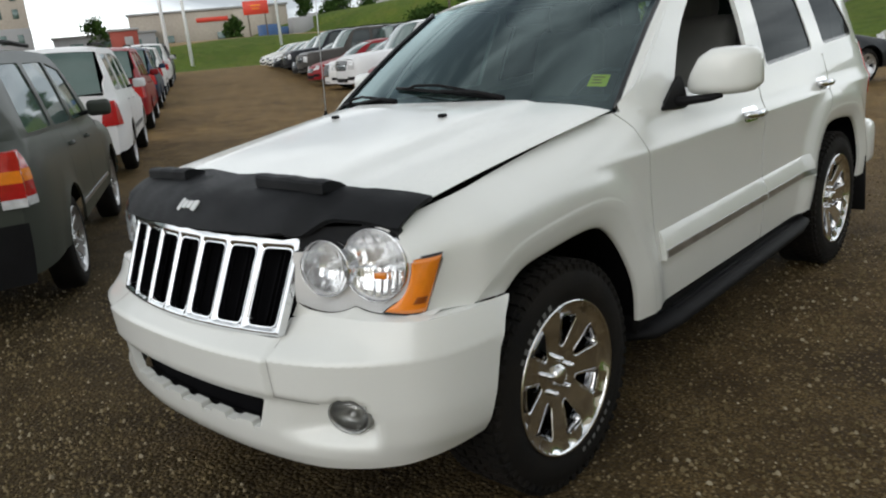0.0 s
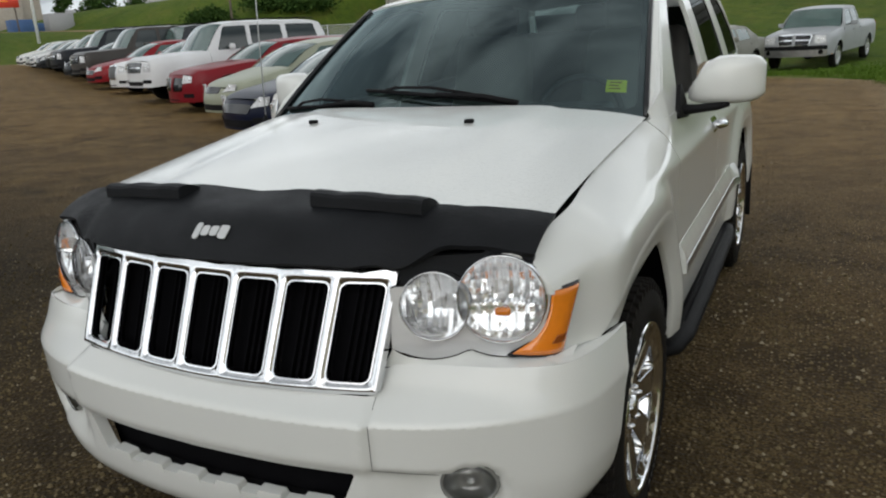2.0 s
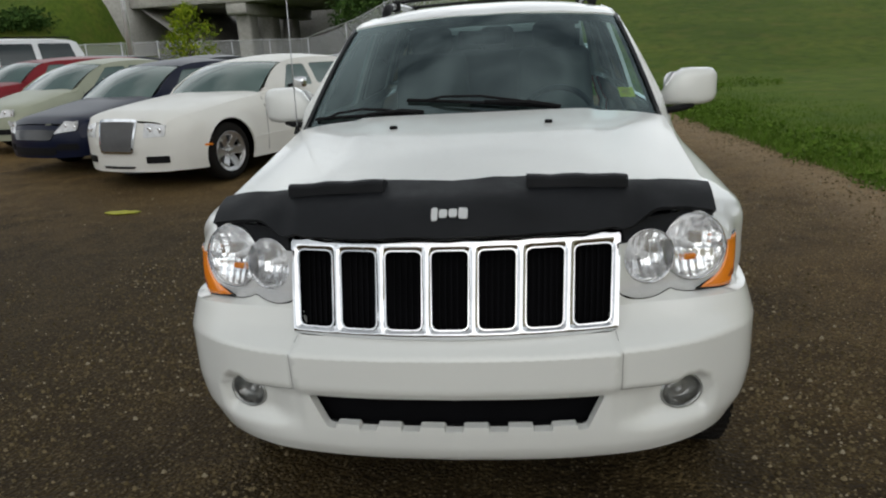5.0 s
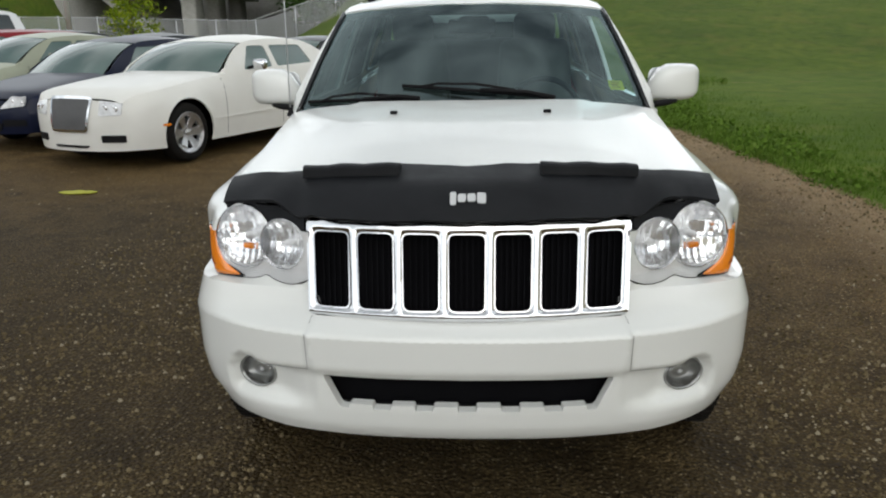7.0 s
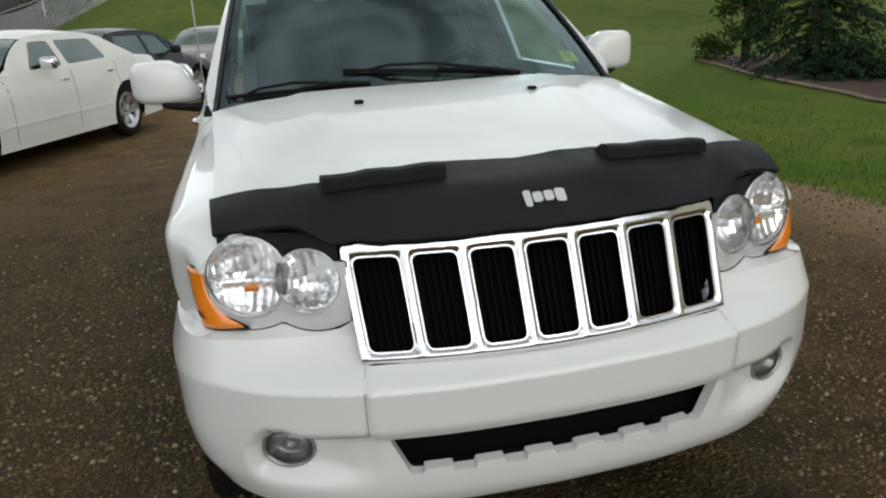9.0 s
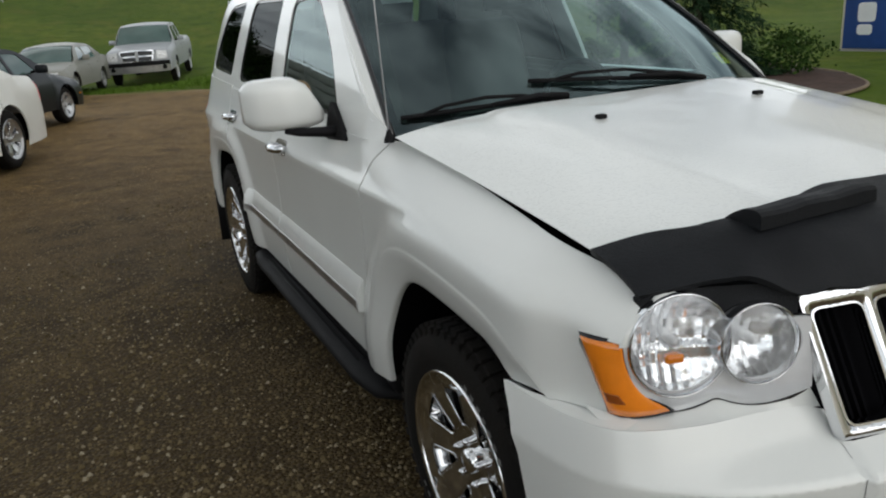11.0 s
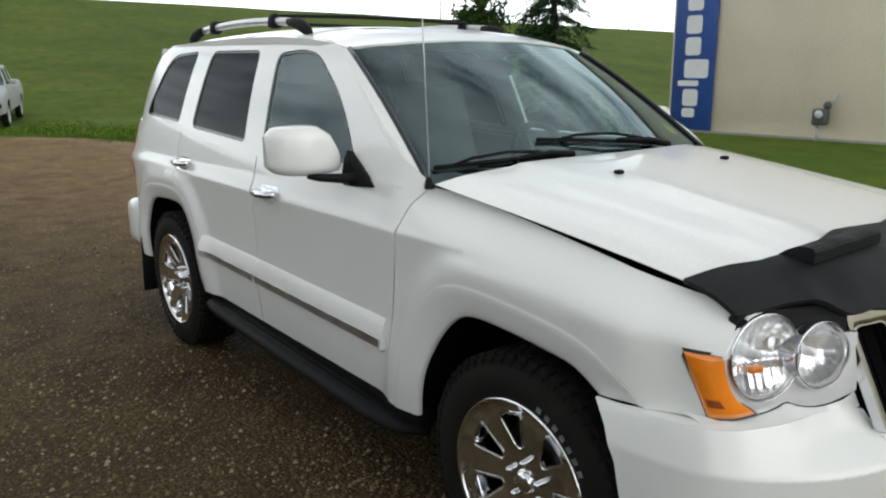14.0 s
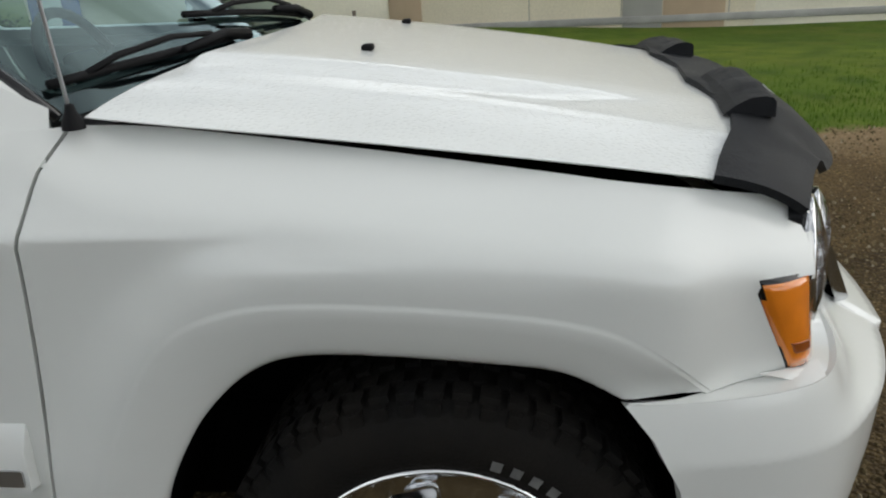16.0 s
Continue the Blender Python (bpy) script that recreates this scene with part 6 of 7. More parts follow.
# the brand lettering, drawn as plain white bars running down the banner
for z, hz, w0, w1 in ((3.62, 0.22, 0.0, 0.30), (3.05, 0.42, -0.16, 0.26), (2.52, 0.42, -0.16, 0.26), (2.02, 0.42, -0.16, 0.26), (1.50, 0.44, -0.40, 0.26), (1.16, 0.13, -0.16, 0.42), (0.82, 0.40, -0.16, 0.26), (0.46, 0.22, -0.10, 0.26)):
    outer = rounded([(w0, z - hz / 2), (w1, z - hz / 2), (w1, z + hz / 2), (w0, z + hz / 2)], 0.09)
    part("print_bar", skin(outer, 0.12, lambda a, b: Vector((13.928, 10.31 + a, b)), (-1, 0, 0), 0.004), WHITE_PRINT, banner)
meter = thing("gas_meter", "grey gas meter with pipes on the building wall", "meter")
part("meter_case", box((0.22, 0.30, 0.34), (13.80, 7.10, 0.50), 0.05, 3), GREY_PLASTIC, meter)
part("meter_dial", lathe([(0.0, 0.03), (0.07, 0.03), (0.085, 0.0)], 20, "x", -1, (13.69, 7.10, 0.56)), CLEAR_LAMP, meter)
part("pipe", sweep([(13.82, 7.16, -0.1), (13.82, 7.16, 0.35)], 0.028, 8), STEEL_POLE, meter)
part("pipe", sweep([(13.82, 7.02, 0.66), (13.82, 7.00, 0.82), (13.82, 6.88, 0.84), (13.90, 6.84, 0.98)], 0.028, 8), STEEL_POLE, meter)
part("regulator", lathe([(0.0, 0.05), (0.07, 0.04), (0.09, 0.0), (0.07, -0.04), (0.0, -0.05)], 16, "x", 1, (13.80, 6.98, 0.74)), GREY_PLASTIC, meter)
post = thing("short_post", "short brown steel post on the lawn", "post")
part("post", sweep([(13.7, 3.9, -0.15), (13.7, 3.9, 0.42)], 0.04, 10), WOOD_POLE, post)

# ---------------------------------------------------------------- road bridge over the lot's far side
bridge = thing("road_bridge", "grey concrete road bridge on piers", "bridge")
part("deck", box((62, 26, 1.0), (-18.0, 90, 9.0), 0.1, 1), CONCRETE, bridge)
part("parapet", box((66, 0.35, 1.0), (-17.0, 77.0, 9.95), 0.05, 1), CONCRETE, bridge)
for y in (77.6, 81, 84.5, 88, 91.5, 95, 98.5, 102):
    part("girder", box((60, 0.7, 1.5), (-18.0, y, 7.9), 0.08, 1), CONCRETE, bridge)
for x in (-30.5, -15.0):
    part("pier_cap", box((2.2, 25, 1.5), (x, 90, 6.7), 0.15, 1), CONCRETE, bridge)
    for y in (80.5, 88, 96):
        part("pier", box((1.6, 2.6, 7.5), (x, y, 2.6), 0.25, 2), CONCRETE, bridge)
part("abutment", box((8, 27, 10.0), (-46.0, 90.2, 3.8), 0.1, 1), CONCRETE, bridge)
slope = grid([[(x, y, z) for y in (77.4, 103)] for x, z in ((-42.2, 8.0), (-37, 4.0), (-33.5, 1.2))])
part("slope_paving", slope, CONCRETE, bridge, smooth=False)
part("abutment", box((8, 27, 10.0), (2.0, 90.2, 3.8), 0.1, 1), CONCRETE, bridge)
# added wall that blocks the sky behind, to keep the underside dark
part("rear_light_block", box((60, 0.6, 9), (-20, 106, 4.0), 0.1, 1), CONCRETE, bridge)
for k in range(33):
    part("rail_post", box((0.10, 0.10, 0.6), (-49 + 2.0 * k, 77.0, 10.7), 0.01, 1), STEEL_POLE, bridge)
part("guard_rail", sweep([(-50, 77.0, 10.9), (16, 77.0, 10.9)], 0.06, 6), STEEL_POLE, bridge)

# chain-link fence before the bridge
MESH_WIRE = bpy.data.materials.new("chain_link")
MESH_WIRE.use_nodes = True
sn, sl = MESH_WIRE.node_tree.nodes, MESH_WIRE.node_tree.links
pr = sn["Principled BSDF"]
pr.inputs["Base Color"].default_value, pr.inputs["Metallic"].default_value, pr.inputs["Roughness"].default_value = (0.42, 0.43, 0.44, 1), 0.5, 0.5
pr.inputs["Alpha"].default_value = 0.35
fence = thing("chain_link_fence", "grey chain-link fence with steel posts", "fence")
part("wire_mesh", grid([[(x, 49.5 - 0.02 * x, height(x, 49.5) + z) for x in np.linspace(-45, -4, 30)] for z in (0.05, 1.85)]), MESH_WIRE, fence, smooth=False)
for x in np.linspace(-45, -4, 16):
    part("fence_post", sweep([(x, 49.5 - 0.02 * x, height(x, 49.5) - 0.1), (x, 49.5 - 0.02 * x, height(x, 49.5) + 1.95)], 0.035, 6), STEEL_POLE, fence)
part("top_rail", sweep([(x, 49.5 - 0.02 * x, height(x, 49.5) + 1.87) for x in np.linspace(-45, -4, 12)], 0.025, 6), STEEL_POLE, fence)

broadleaf("spring_bush", -21.0, 44.5, 3.9, 1.5, 12, "yellow-green leafy bush before the bridge", SPRING_LEAF, 0.1, 60, 60, 0.16, "bush")
for k, (x, y, h, r) in enumerate(((-46, 67, 1.6, 2.6), (-52, 68, 1.8, 3.0), (-58, 66, 1.3, 2.6), (-49, 62, 1.4, 2.6), (-55, 62, 1.2, 2.4), (-44, 63, 1.3, 2.0))):
    broadleaf("bank_shrub", x, y - 2.5, h * 0.55, r, 60 + k, "dark green shrub on the embankment", TREE_LEAF, 0.05, 46, 60, 0.34, "shrub")
for k, (x, y) in enumerate(((-11.5, 66), (-8.0, 63), (-14.0, 68), (-12.6, 57.5), (-9.9, 60.5))):
    broadleaf("bank_tree", x, y, 5.0, 2.4, 80 + k, "green leafy tree beside the bridge", TREE_LEAF, 0.1, 46, 60, 0.30)


def lamp_pole(x, y, h, label, mat, arm=True, r=0.11):
    z = height(x, y)
    p = thing("lamp_pole", label, "street lamp", at=Matrix.Translation((x, y, z)))
    part("pole", sweep([(0, 0, -0.3), (0, 0, h)], [r, r * 0.6], 10), mat, p)
    if arm:
        part("arm", sweep([(0, 0, h - 0.3), (0.5, 0, h + 0.1), (1.4, 0, h + 0.2)], r * 0.4, 6), mat, p)
        part("lamp_head", box((0.7, 0.3, 0.18), (1.6, 0, h + 0.18), 0.05, 2), mat, p)


lamp_pole(-22.5, 40.0, 9.0, "tall pale steel lamp pole by the fence", STEEL_POLE, False, 0.16)
lamp_pole(-50.0, 57.5, 7.5, "dark wooden utility pole before the bank", WOOD_POLE, False, 0.14)
lamp_pole(-50.0, 26.8, 12, "tall white steel lamp pole", WHITE_PRINT, True, 0.15)
lamp_pole(-57.0, 32.5, 12, "tall white steel lamp pole", WHITE_PRINT, True, 0.15)
lamp_pole(-58.0, 42.5, 12, "tall white steel lamp pole", WHITE_PRINT, True, 0.13)
lamp_pole(-66.0, 74.5, 8, "grey steel road lamp on the embankment", STEEL_POLE, True, 0.10)
lamp_pole(-47.0, 76.0, 8, "grey steel road lamp on the embankment", STEEL_POLE, True, 0.10)
lamp_pole(95.0, 76.5, 5, "grey steel pole on the crest", STEEL_POLE, False, 0.10)
for k in range(5):
    lamp_pole(58 + k * 2.1, 76.5, 7, "thin wooden pole on the crest", WOOD_POLE, False, 0.09)

# ---------------------------------------------------------------- shops and signs beyond the lot
SHOP = material("shop_wall", (0.42, 0.37, 0.31), 0.85, vary=0.2, vary_scale=0.2, grain=0.1, grain_scale=3)
SHOP_GREY = material("shop_wall_grey", (0.33, 0.33, 0.33), 0.85, vary=0.2, vary_scale=0.2)
BRICK_RED = material("dull_red_paint", (0.30, 0.055, 0.035), 0.7, vary=0.2, vary_scale=0.5)
SIGN_RED = material("red_sign_face", (0.62, 0.045, 0.02), 0.5, vary=0.12, vary_scale=0.7)
BLUE_PAINT = material("dull_blue_paint", (0.05, 0.12, 0.28), 0.6, vary=0.25, vary_scale=0.8)


def away(az, dist):
    return (2.17 + dist * math.sin(radians(az)), -0.97 + dist * math.cos(radians(az)))


def block(name, az, dist, width, depth, h, mat, label, category, sink=0.5, roof_mat=None):
    x, y = away(az, dist)
    b = thing(name, label, category, at=Matrix.Translation((x, y, lot(x, y) - sink)) @ Matrix.Rotation(radians(-az), 4, "Z"))
    part("wall", box((width, depth, h + sink), (0, 0, (h + sink) / 2), 0.05, 1), mat, b)
    part("roof", box((width + 0.5, depth + 0.5, 0.3), (0, 0, h + sink + 0.1), 0.05, 1), roof_mat or SHOP_GREY, b)
    return b


mall = block("shop_building", -58.8, 135, 24, 14, 5.6, SHOP, "low beige shop building with red sign shapes", "building")
part("sign_band", box((4.8, 0.2, 0.65), (0.3, -7.1, 4.7), 0.05, 1), SIGN_RED, mall)
part("entry_block", box((6, 1.2, 5.6), (6.6, -7.2, 2.8), 0.1, 1), SHOP, mall)
for x in (-9, -6.6, 1.5, 3.4, 9.5):
    part("window", box((1.6, 0.1, 1.7), (x, -7.06, 1.9), 0.04, 1), CAR_GLASS, mall)
low = block("shop_building", -65.8, 130, 14, 10, 2.9, SHOP_GREY, "low grey shop building", "building")
for x in (-4, 0, 4):
    part("window", box((1.8, 0.1, 1.3), (x, -5.06, 1.9), 0.04, 1), CAR_GLASS, low)
tow = block("tall_building", -71.9, 120, 7, 10, 9.5, SHOP, "tall beige and grey building", "building")
part("lower_storey", box((7.1, 10.1, 4.6), (0, 0, 2.3), 0.03, 1), SHOP_GREY, tow)
for x in (-2, 0.2, 2.2):
    for z in (3.2, 6.4, 8.6):
        part("window", box((0.7, 0.1, 1.2), (x, -5.08, z), 0.03, 1), CAR_GLASS, tow)
hut = block("red_shed", -64.6, 112, 3.4, 4, 2.6, BRICK_RED, "dull red shed with a grey door", "building")
part("door", box((1.0, 0.1, 1.8), (0.5, -2.06, 1.4), 0.02, 1), SHOP_GREY, hut)
bx, by = away(-55.6, 105)
board = thing("red_billboard", "red billboard on two steel posts", "billboard", at=Matrix.Translation((bx, by, lot(bx, by))) @ Matrix.Rotation(radians(55.6), 4, "Z"))
part("panel", box((3.2, 0.25, 1.7), (0, 0, 3.9), 0.04, 1), SIGN_RED, board)
part("text_bar", box((1.3, 0.05, 0.22), (0, -0.15, 4.15), 0.01, 1), AMBER, board)
part("text_bar", box((1.0, 0.05, 0.18), (0, -0.15, 3.75), 0.01, 1), AMBER, board)
for x in (-1.1, 1.1):
    part("post", sweep([(x, 0.1, -0.3), (x, 0.1, 3.1)], 0.09, 8), WOOD_POLE, board)
for az, d, w, h, mat in ((-54.9, 108, 2.4, 1.9, BLUE_PAINT), (-53.6, 112, 2.2, 1.6, BLUE_PAINT), (-52.6, 110, 3.0, 2.6, SHOP_GREY)):
    x, y = away(az, d)
    c = thing("storage_container", "weathered steel storage container", "container", "containers beyond the lot", at=Matrix.Translation((x, y, lot(x, y) - 0.2)) @ Matrix.Rotation(radians(-az + 20), 4, "Z"))
    part("box", box((w, 2.0, h), (0, 0, h / 2), 0.05, 1), mat, c)
    part("door", box((w * 0.8, 0.06, h * 0.85), (0, -1.03, h / 2), 0.02, 1), mat, c)
for az, w in ((-51.0, 8), (-48.6, 6), (-46.6, 7.5)):
    x, y = away(az, 150)
    hs = thing("far_house", "pale house with grey roof on the hill", "house", "houses on the hill", at=Matrix.Translation((x, y, 5.4 + (2.2 if az > -48 else 0.6))) @ Matrix.Rotation(radians(-az), 4, "Z"))
    part("wall", box((w, 6, 3.4), (0, 0, 0.9), 0.03, 1), WALL_PALE, hs)
    rf = grid([[(xx, yy, zz) for xx in (-w / 2 - 0.4, w / 2 + 0.4)] for yy, zz in ((-3.5, 2.4), (0, 4.0), (3.5, 2.4))])
    part("roof", rf, SHOP_GREY, hs, smooth=False)
    for xx in (-w * 0.28, w * 0.2):
        part("window", box((1.0, 0.1, 1.0), (xx, -3.04, 1.5), 0.02, 1), CAR_GLASS, hs)
for k, (az, d, h, r) in enumerate(((-66.4, 125, 5.2, 2.4), (-57.3, 118, 3.4, 1.3), (-49.6, 140, 4.5, 2.5), (-47.6, 142, 4.0, 2.6), (-50.4, 138, 3.5, 2.2), (-63.0, 140, 6.5, 1.6), (-52.2, 125, 4.5, 1.2))):
    x, y = away(az, d)
    broadleaf("far_tree", x, y, h, r, 120 + k, "dark green tree beyond the lot", TREE_LEAF, 0.15, 36, 40, 0.45)

# a flattened scrap of yellow plastic on the gravel
scrap_line = rounded([(-4.13, 5.12), (-3.98, 5.05), (-3.78, 5.10), (-3.74, 5.18), (-3.90, 5.22), (-4.04, 5.19)], 0.03)
tagged(part("plastic_scrap", skin(scrap_line, 0.04, lambda x, y: Vector((x, y, height(x, y) + 0.016 + 0.008 * noise.noise(Vector((x * 14, y * 14, 2))))), (0, 0, 1), 0.008), SCRAP), "flattened yellow plastic scrap lying on gravel", "scrap")


# ---------------------------------------------------------------- parked cars
def parked_car(name, label, spec, group):
    """A car standing at its own origin: nose at y = 0 facing -y, wheels on z = 0."""
    c = spec
    L, W, H, R = c["L"], c["W"] / 2, c["H"], c["R"]
    yf, yr = c["fo"], c["fo"] + c["wb"]
    belt, sill = c["belt"], c.get("sill", 0.24)
    a0, a1, c1, c0 = c["glass"]  # screen base, screen top, rear glass top, rear glass base
    root = thing(name, label, "car", group)
    zt = H - 0.07

    def plan(y):
        k = 1.0
        if y < 0.55:
            k -= c.get("nose", 0.17) * (1 - math.sqrt(max(0.0, 1 - (0.94 * (0.55 - y) / 0.55) ** 2.6))) / 0.615
        if y > L - 0.55:
            k -= 0.13 * (1 - math.sqrt(max(0.0, 1 - (0.94 * min(1.0, (y - L + 0.55) / 0.55)) ** 2.6))) / 0.615
        return k

    def hw(y, z):
        b = table(belt, y)
        t = (z - sill) / max(0.1, b - sill)
        w = W * plan(y) * (0.965 + 0.14 * t - 0.145 * t * t - 0.035 * max(0.0, t - 0.75) ** 1.5 * 4)
        w -= 0.045 * max(0.0, (t - 0.80) / 0.20) ** 2 if t > 0.8 and not a0 + 0.1 < y < c0 - 0.1 else 0.0
        d = min(math.hypot(y - yf, z - R), math.hypot(y - yr, z - R))
        return w + 0.018 * smoothstep(R + 0.14, R + 0.05, d)

    def arch(yc):
        ra = R + 0.055
        return [(yc + ra * math.cos(t), R + ra * math.sin(t)) for t in np.linspace(math.pi + 0.35, -0.35, 17) if R + ra * math.sin(t) > sill - 0.02]

    def arch_lr(yc):
        return [(y, max(z, sill)) for y, z in arch(yc)]

    paint, dark = CAR_PAINT, BLACK
    lower = [(0.005, sill + 0.005)] + arch_lr(yf) + arch_lr(yr) + [(L - 0.005, sill + 0.02)]
    upper = [(y, table(belt, y)) for y in [L - 0.005, L - 0.03, L - 0.07] + list(np.linspace(L - 0.12, 0.14, 38)) + [0.09, 0.05, 0.02, 0.005]]
    outline = lower + upper
    for s in (1, -1):
        part("body_side", skin(outline, 0.09, lambda y, z: Vector((s * hw(y, z), y, z)), (s, 0, 0), 0.02), paint, root)
        # door gaps and handles
        for y in c["doors"]:
            zb = table(belt, y) - 0.03
            part("door_gap", skin([(y - 0.004, sill + 0.06), (y + 0.004, sill + 0.06), (y + 0.004, zb), (y - 0.004, zb)], 0.1, lambda y2, z: Vector((s * (hw(y2, z) + 0.001), y2, z)), (s, 0, 0), 0), dark, root)
        for y in c["doors"][1:]:
            zz = table(belt, y) - 0.13
            part("door_handle", sweep([(s * (hw(y - 0.2, zz) + 0.002), y - 0.24, zz), (s * (hw(y - 0.15, zz) + 0.03), y - 0.16, zz), (s * (hw(y - 0.08, zz) + 0.002), y - 0.08, zz)], 0.014, 6), CHROME if c.get("chrome") else paint, root)
        trim = c.get("trim")
        if trim:
            part("side_trim", skin([(yf + R + 0.1, trim[0]), (yr - R - 0.1, trim[0] + 0.02), (yr - R - 0.1, trim[0] + trim[1] + 0.02), (yf + R + 0.1, trim[0] + trim[1])], 0.1, lambda y, z: Vector((s * (hw(y, z) + 0.008), y, z)), (s, 0, 0), 0.012), c.get("trim_mat", paint), root)

    def crown(y0, y1, up, n=9, nm="bonnet", mat=None):
        rows = []
        for y in np.linspace(y0, y1, n):
            w, b = hw(y, table(belt, y)) - 0.002, table(belt, y)
            rows.append([(x * w, y, b + up * (1 - abs(x) ** 5)) for x in (-1, -0.98, -0.95, -0.9, -0.82, -0.7, -0.5, -0.25, 0, 0.25, 0.5, 0.7, 0.82, 0.9, 0.95, 0.98, 1)])
        return part(nm, grid(rows), mat or paint, root)

    crown(0.006, a0 + 0.12, c.get("crown", 0.05), 12)
    if L - c0 > 0.35:
        crown(c0 - 0.1, L - 0.006, 0.03, 8, "boot_lid")

    # nose and tail
    def nose_at(x, z, lift=0.0):
        b = table(belt, 0.01)
        w = hw(0.005, min(z, b))
        t = (z - sill) / (b - sill)
        k = max(0.0, 1 - (abs(x) / w) ** 2.4)
        return Vector((x, 0.005 - c.get("bow", 0.21) * k * (1 - 0.55 * max(0.0, t - 0.55) ** 1.3 * 2) - lift, z + (c.get("crown", 0.05) * k * t ** 3)))

    def tail_at(x, z, lift=0.0):
        b = table(belt, L - 0.01)
        w = hw(L - 0.005, min(z, b))
        k = max(0.0, 1 - (abs(x) / w) ** 2.6)
        return Vector((x, L - 0.005 + 0.10 * k + lift, z + 0.03 * k * ((z - sill) / (b - sill)) ** 3))

    for nm, fn, flip in (("front_bumper", nose_at, True), ("rear_bumper", tail_at, False)):
        yy = 0.005 if flip else L - 0.005
        b = table(belt, yy)
        rows = []
        for z in np.linspace(sill, b, 12):
            w = hw(yy, z)
            rows.append([fn(x * w, z) for x in np.linspace(-1, 1, 17)])
        g = grid(rows)
        if not flip:
            bmesh.ops.reverse_faces(g, faces=g.faces[:])
        part(nm, g, paint, root)
        if c.get("bumper_mat"):
            rows = []
            for z in np.linspace(sill - 0.02, sill + c.get("bumper_h", 0.30), 6):
                w = hw(yy, z) + 0.012
                rows.append([fn(x * w * 0.999, z, 0.018) + Vector((x * 0.012, 0, 0)) for x in np.linspace(-1, 1, 15)])
            g = grid(rows)
            if not flip:
                bmesh.ops.reverse_faces(g, faces=g.faces[:])
            part("bumper_cover", g, c["bumper_mat"], root)

    def face(nm, loop, mat, lift, fn=nose_at, out=(0, -1, 0), label="", holes=(), depth=0.02):
        return part(nm, skin(loop, 0.06, lambda x, z: fn(x, z, lift), out, depth, holes), mat, root, label)

    gx, gz0, gz1 = c["grille"]
    gl = rounded([(-gx * 0.86, gz0), (gx * 0.86, gz0), (gx, gz1), (-gx, gz1)], 0.03)
    face("grille", gl, c.get("grille_mat", GLOSS_BLACK), 0.012)
    if c.get("grille_rim"):
        face("grille_rim", bigger(gl, 0.018), CHROME, 0.022, holes=[bigger(gl, -0.008)])
    if c.get("grille_bar"):
        for k in range(c["grille_bar"]):
            z = gz0 + (gz1 - gz0) * (k + 1) / (c["grille_bar"] + 1)
            face("grille_bar", [(-gx * 0.9, z - 0.012), (gx * 0.9, z - 0.012), (gx * 0.9, z + 0.012), (-gx * 0.9, z + 0.012)], CHROME, 0.026)
    if c.get("band"):
        z0, z1 = c["band"]
        face("bumper_pad", [(-W * 0.93, z0), (W * 0.93, z0), (W * 0.93, z1), (-W * 0.93, z1)], dark, 0.022)
        for s in (1, -1):
            face("bumper_light", circle(s * W * 0.76, z0 - 0.07, 0.07, 14), dark, 0.030)
    if c.get("cross"):
        face("grille_upright", [(-0.04, gz0), (0.04, gz0), (0.04, gz1), (-0.04, gz1)], c["cross"], 0.030)
    iw, ih = c.get("intake", (0.45, 0.14))
    face("lower_intake", rounded([(-W * iw, sill + 0.04), (W * iw, sill + 0.04), (W * iw * 1.1, sill + ih), (-W * iw * 1.1, sill + ih)], 0.02), dark, 0.010)
    for s in (1, -1):
        hl = c["lamp"]
        lp = [(s * x, z) for x, z in hl]
        lamp = face("headlamp", rounded(lp if s > 0 else lp[::-1], 0.02), CLEAR_LAMP, 0.014, label="clear headlamp")
        cx, cz = sum(p[0] for p in lp) / len(lp), sum(p[1] for p in lp) / len(lp)
        for dx in (-0.06, 0.05):
            pc = nose_at(cx + dx, cz, 0.013)
            part("lamp_bowl", lathe([(0.0, -0.002), (0.02, 0.001), (0.034, 0.003), (0.038, -0.01)], 16, "y", -1, tuple(pc)), REFLECTOR, lamp)
        fk = (1 - c.get("nose", 0.17)) / 0.83
        face("fog_lamp", rounded([(s * W * 0.50 * fk, sill + 0.10), (s * W * 0.80 * fk, sill + 0.10), (s * W * 0.80 * fk, sill + 0.18), (s * W * 0.50 * fk, sill + 0.18)][::s], 0.015), dark, 0.012)
        part("marker_lamp", skin(rounded([(0.30, 0.475), (0.40, 0.475), (0.40, 0.502), (0.30, 0.502)], 0.006), 0.06, lambda y, z: Vector((s * (hw(y, z) + 0.006), y, z)), (s, 0, 0), 0.008), AMBER, root, "amber marker lamp")
        tl = c["tail"]
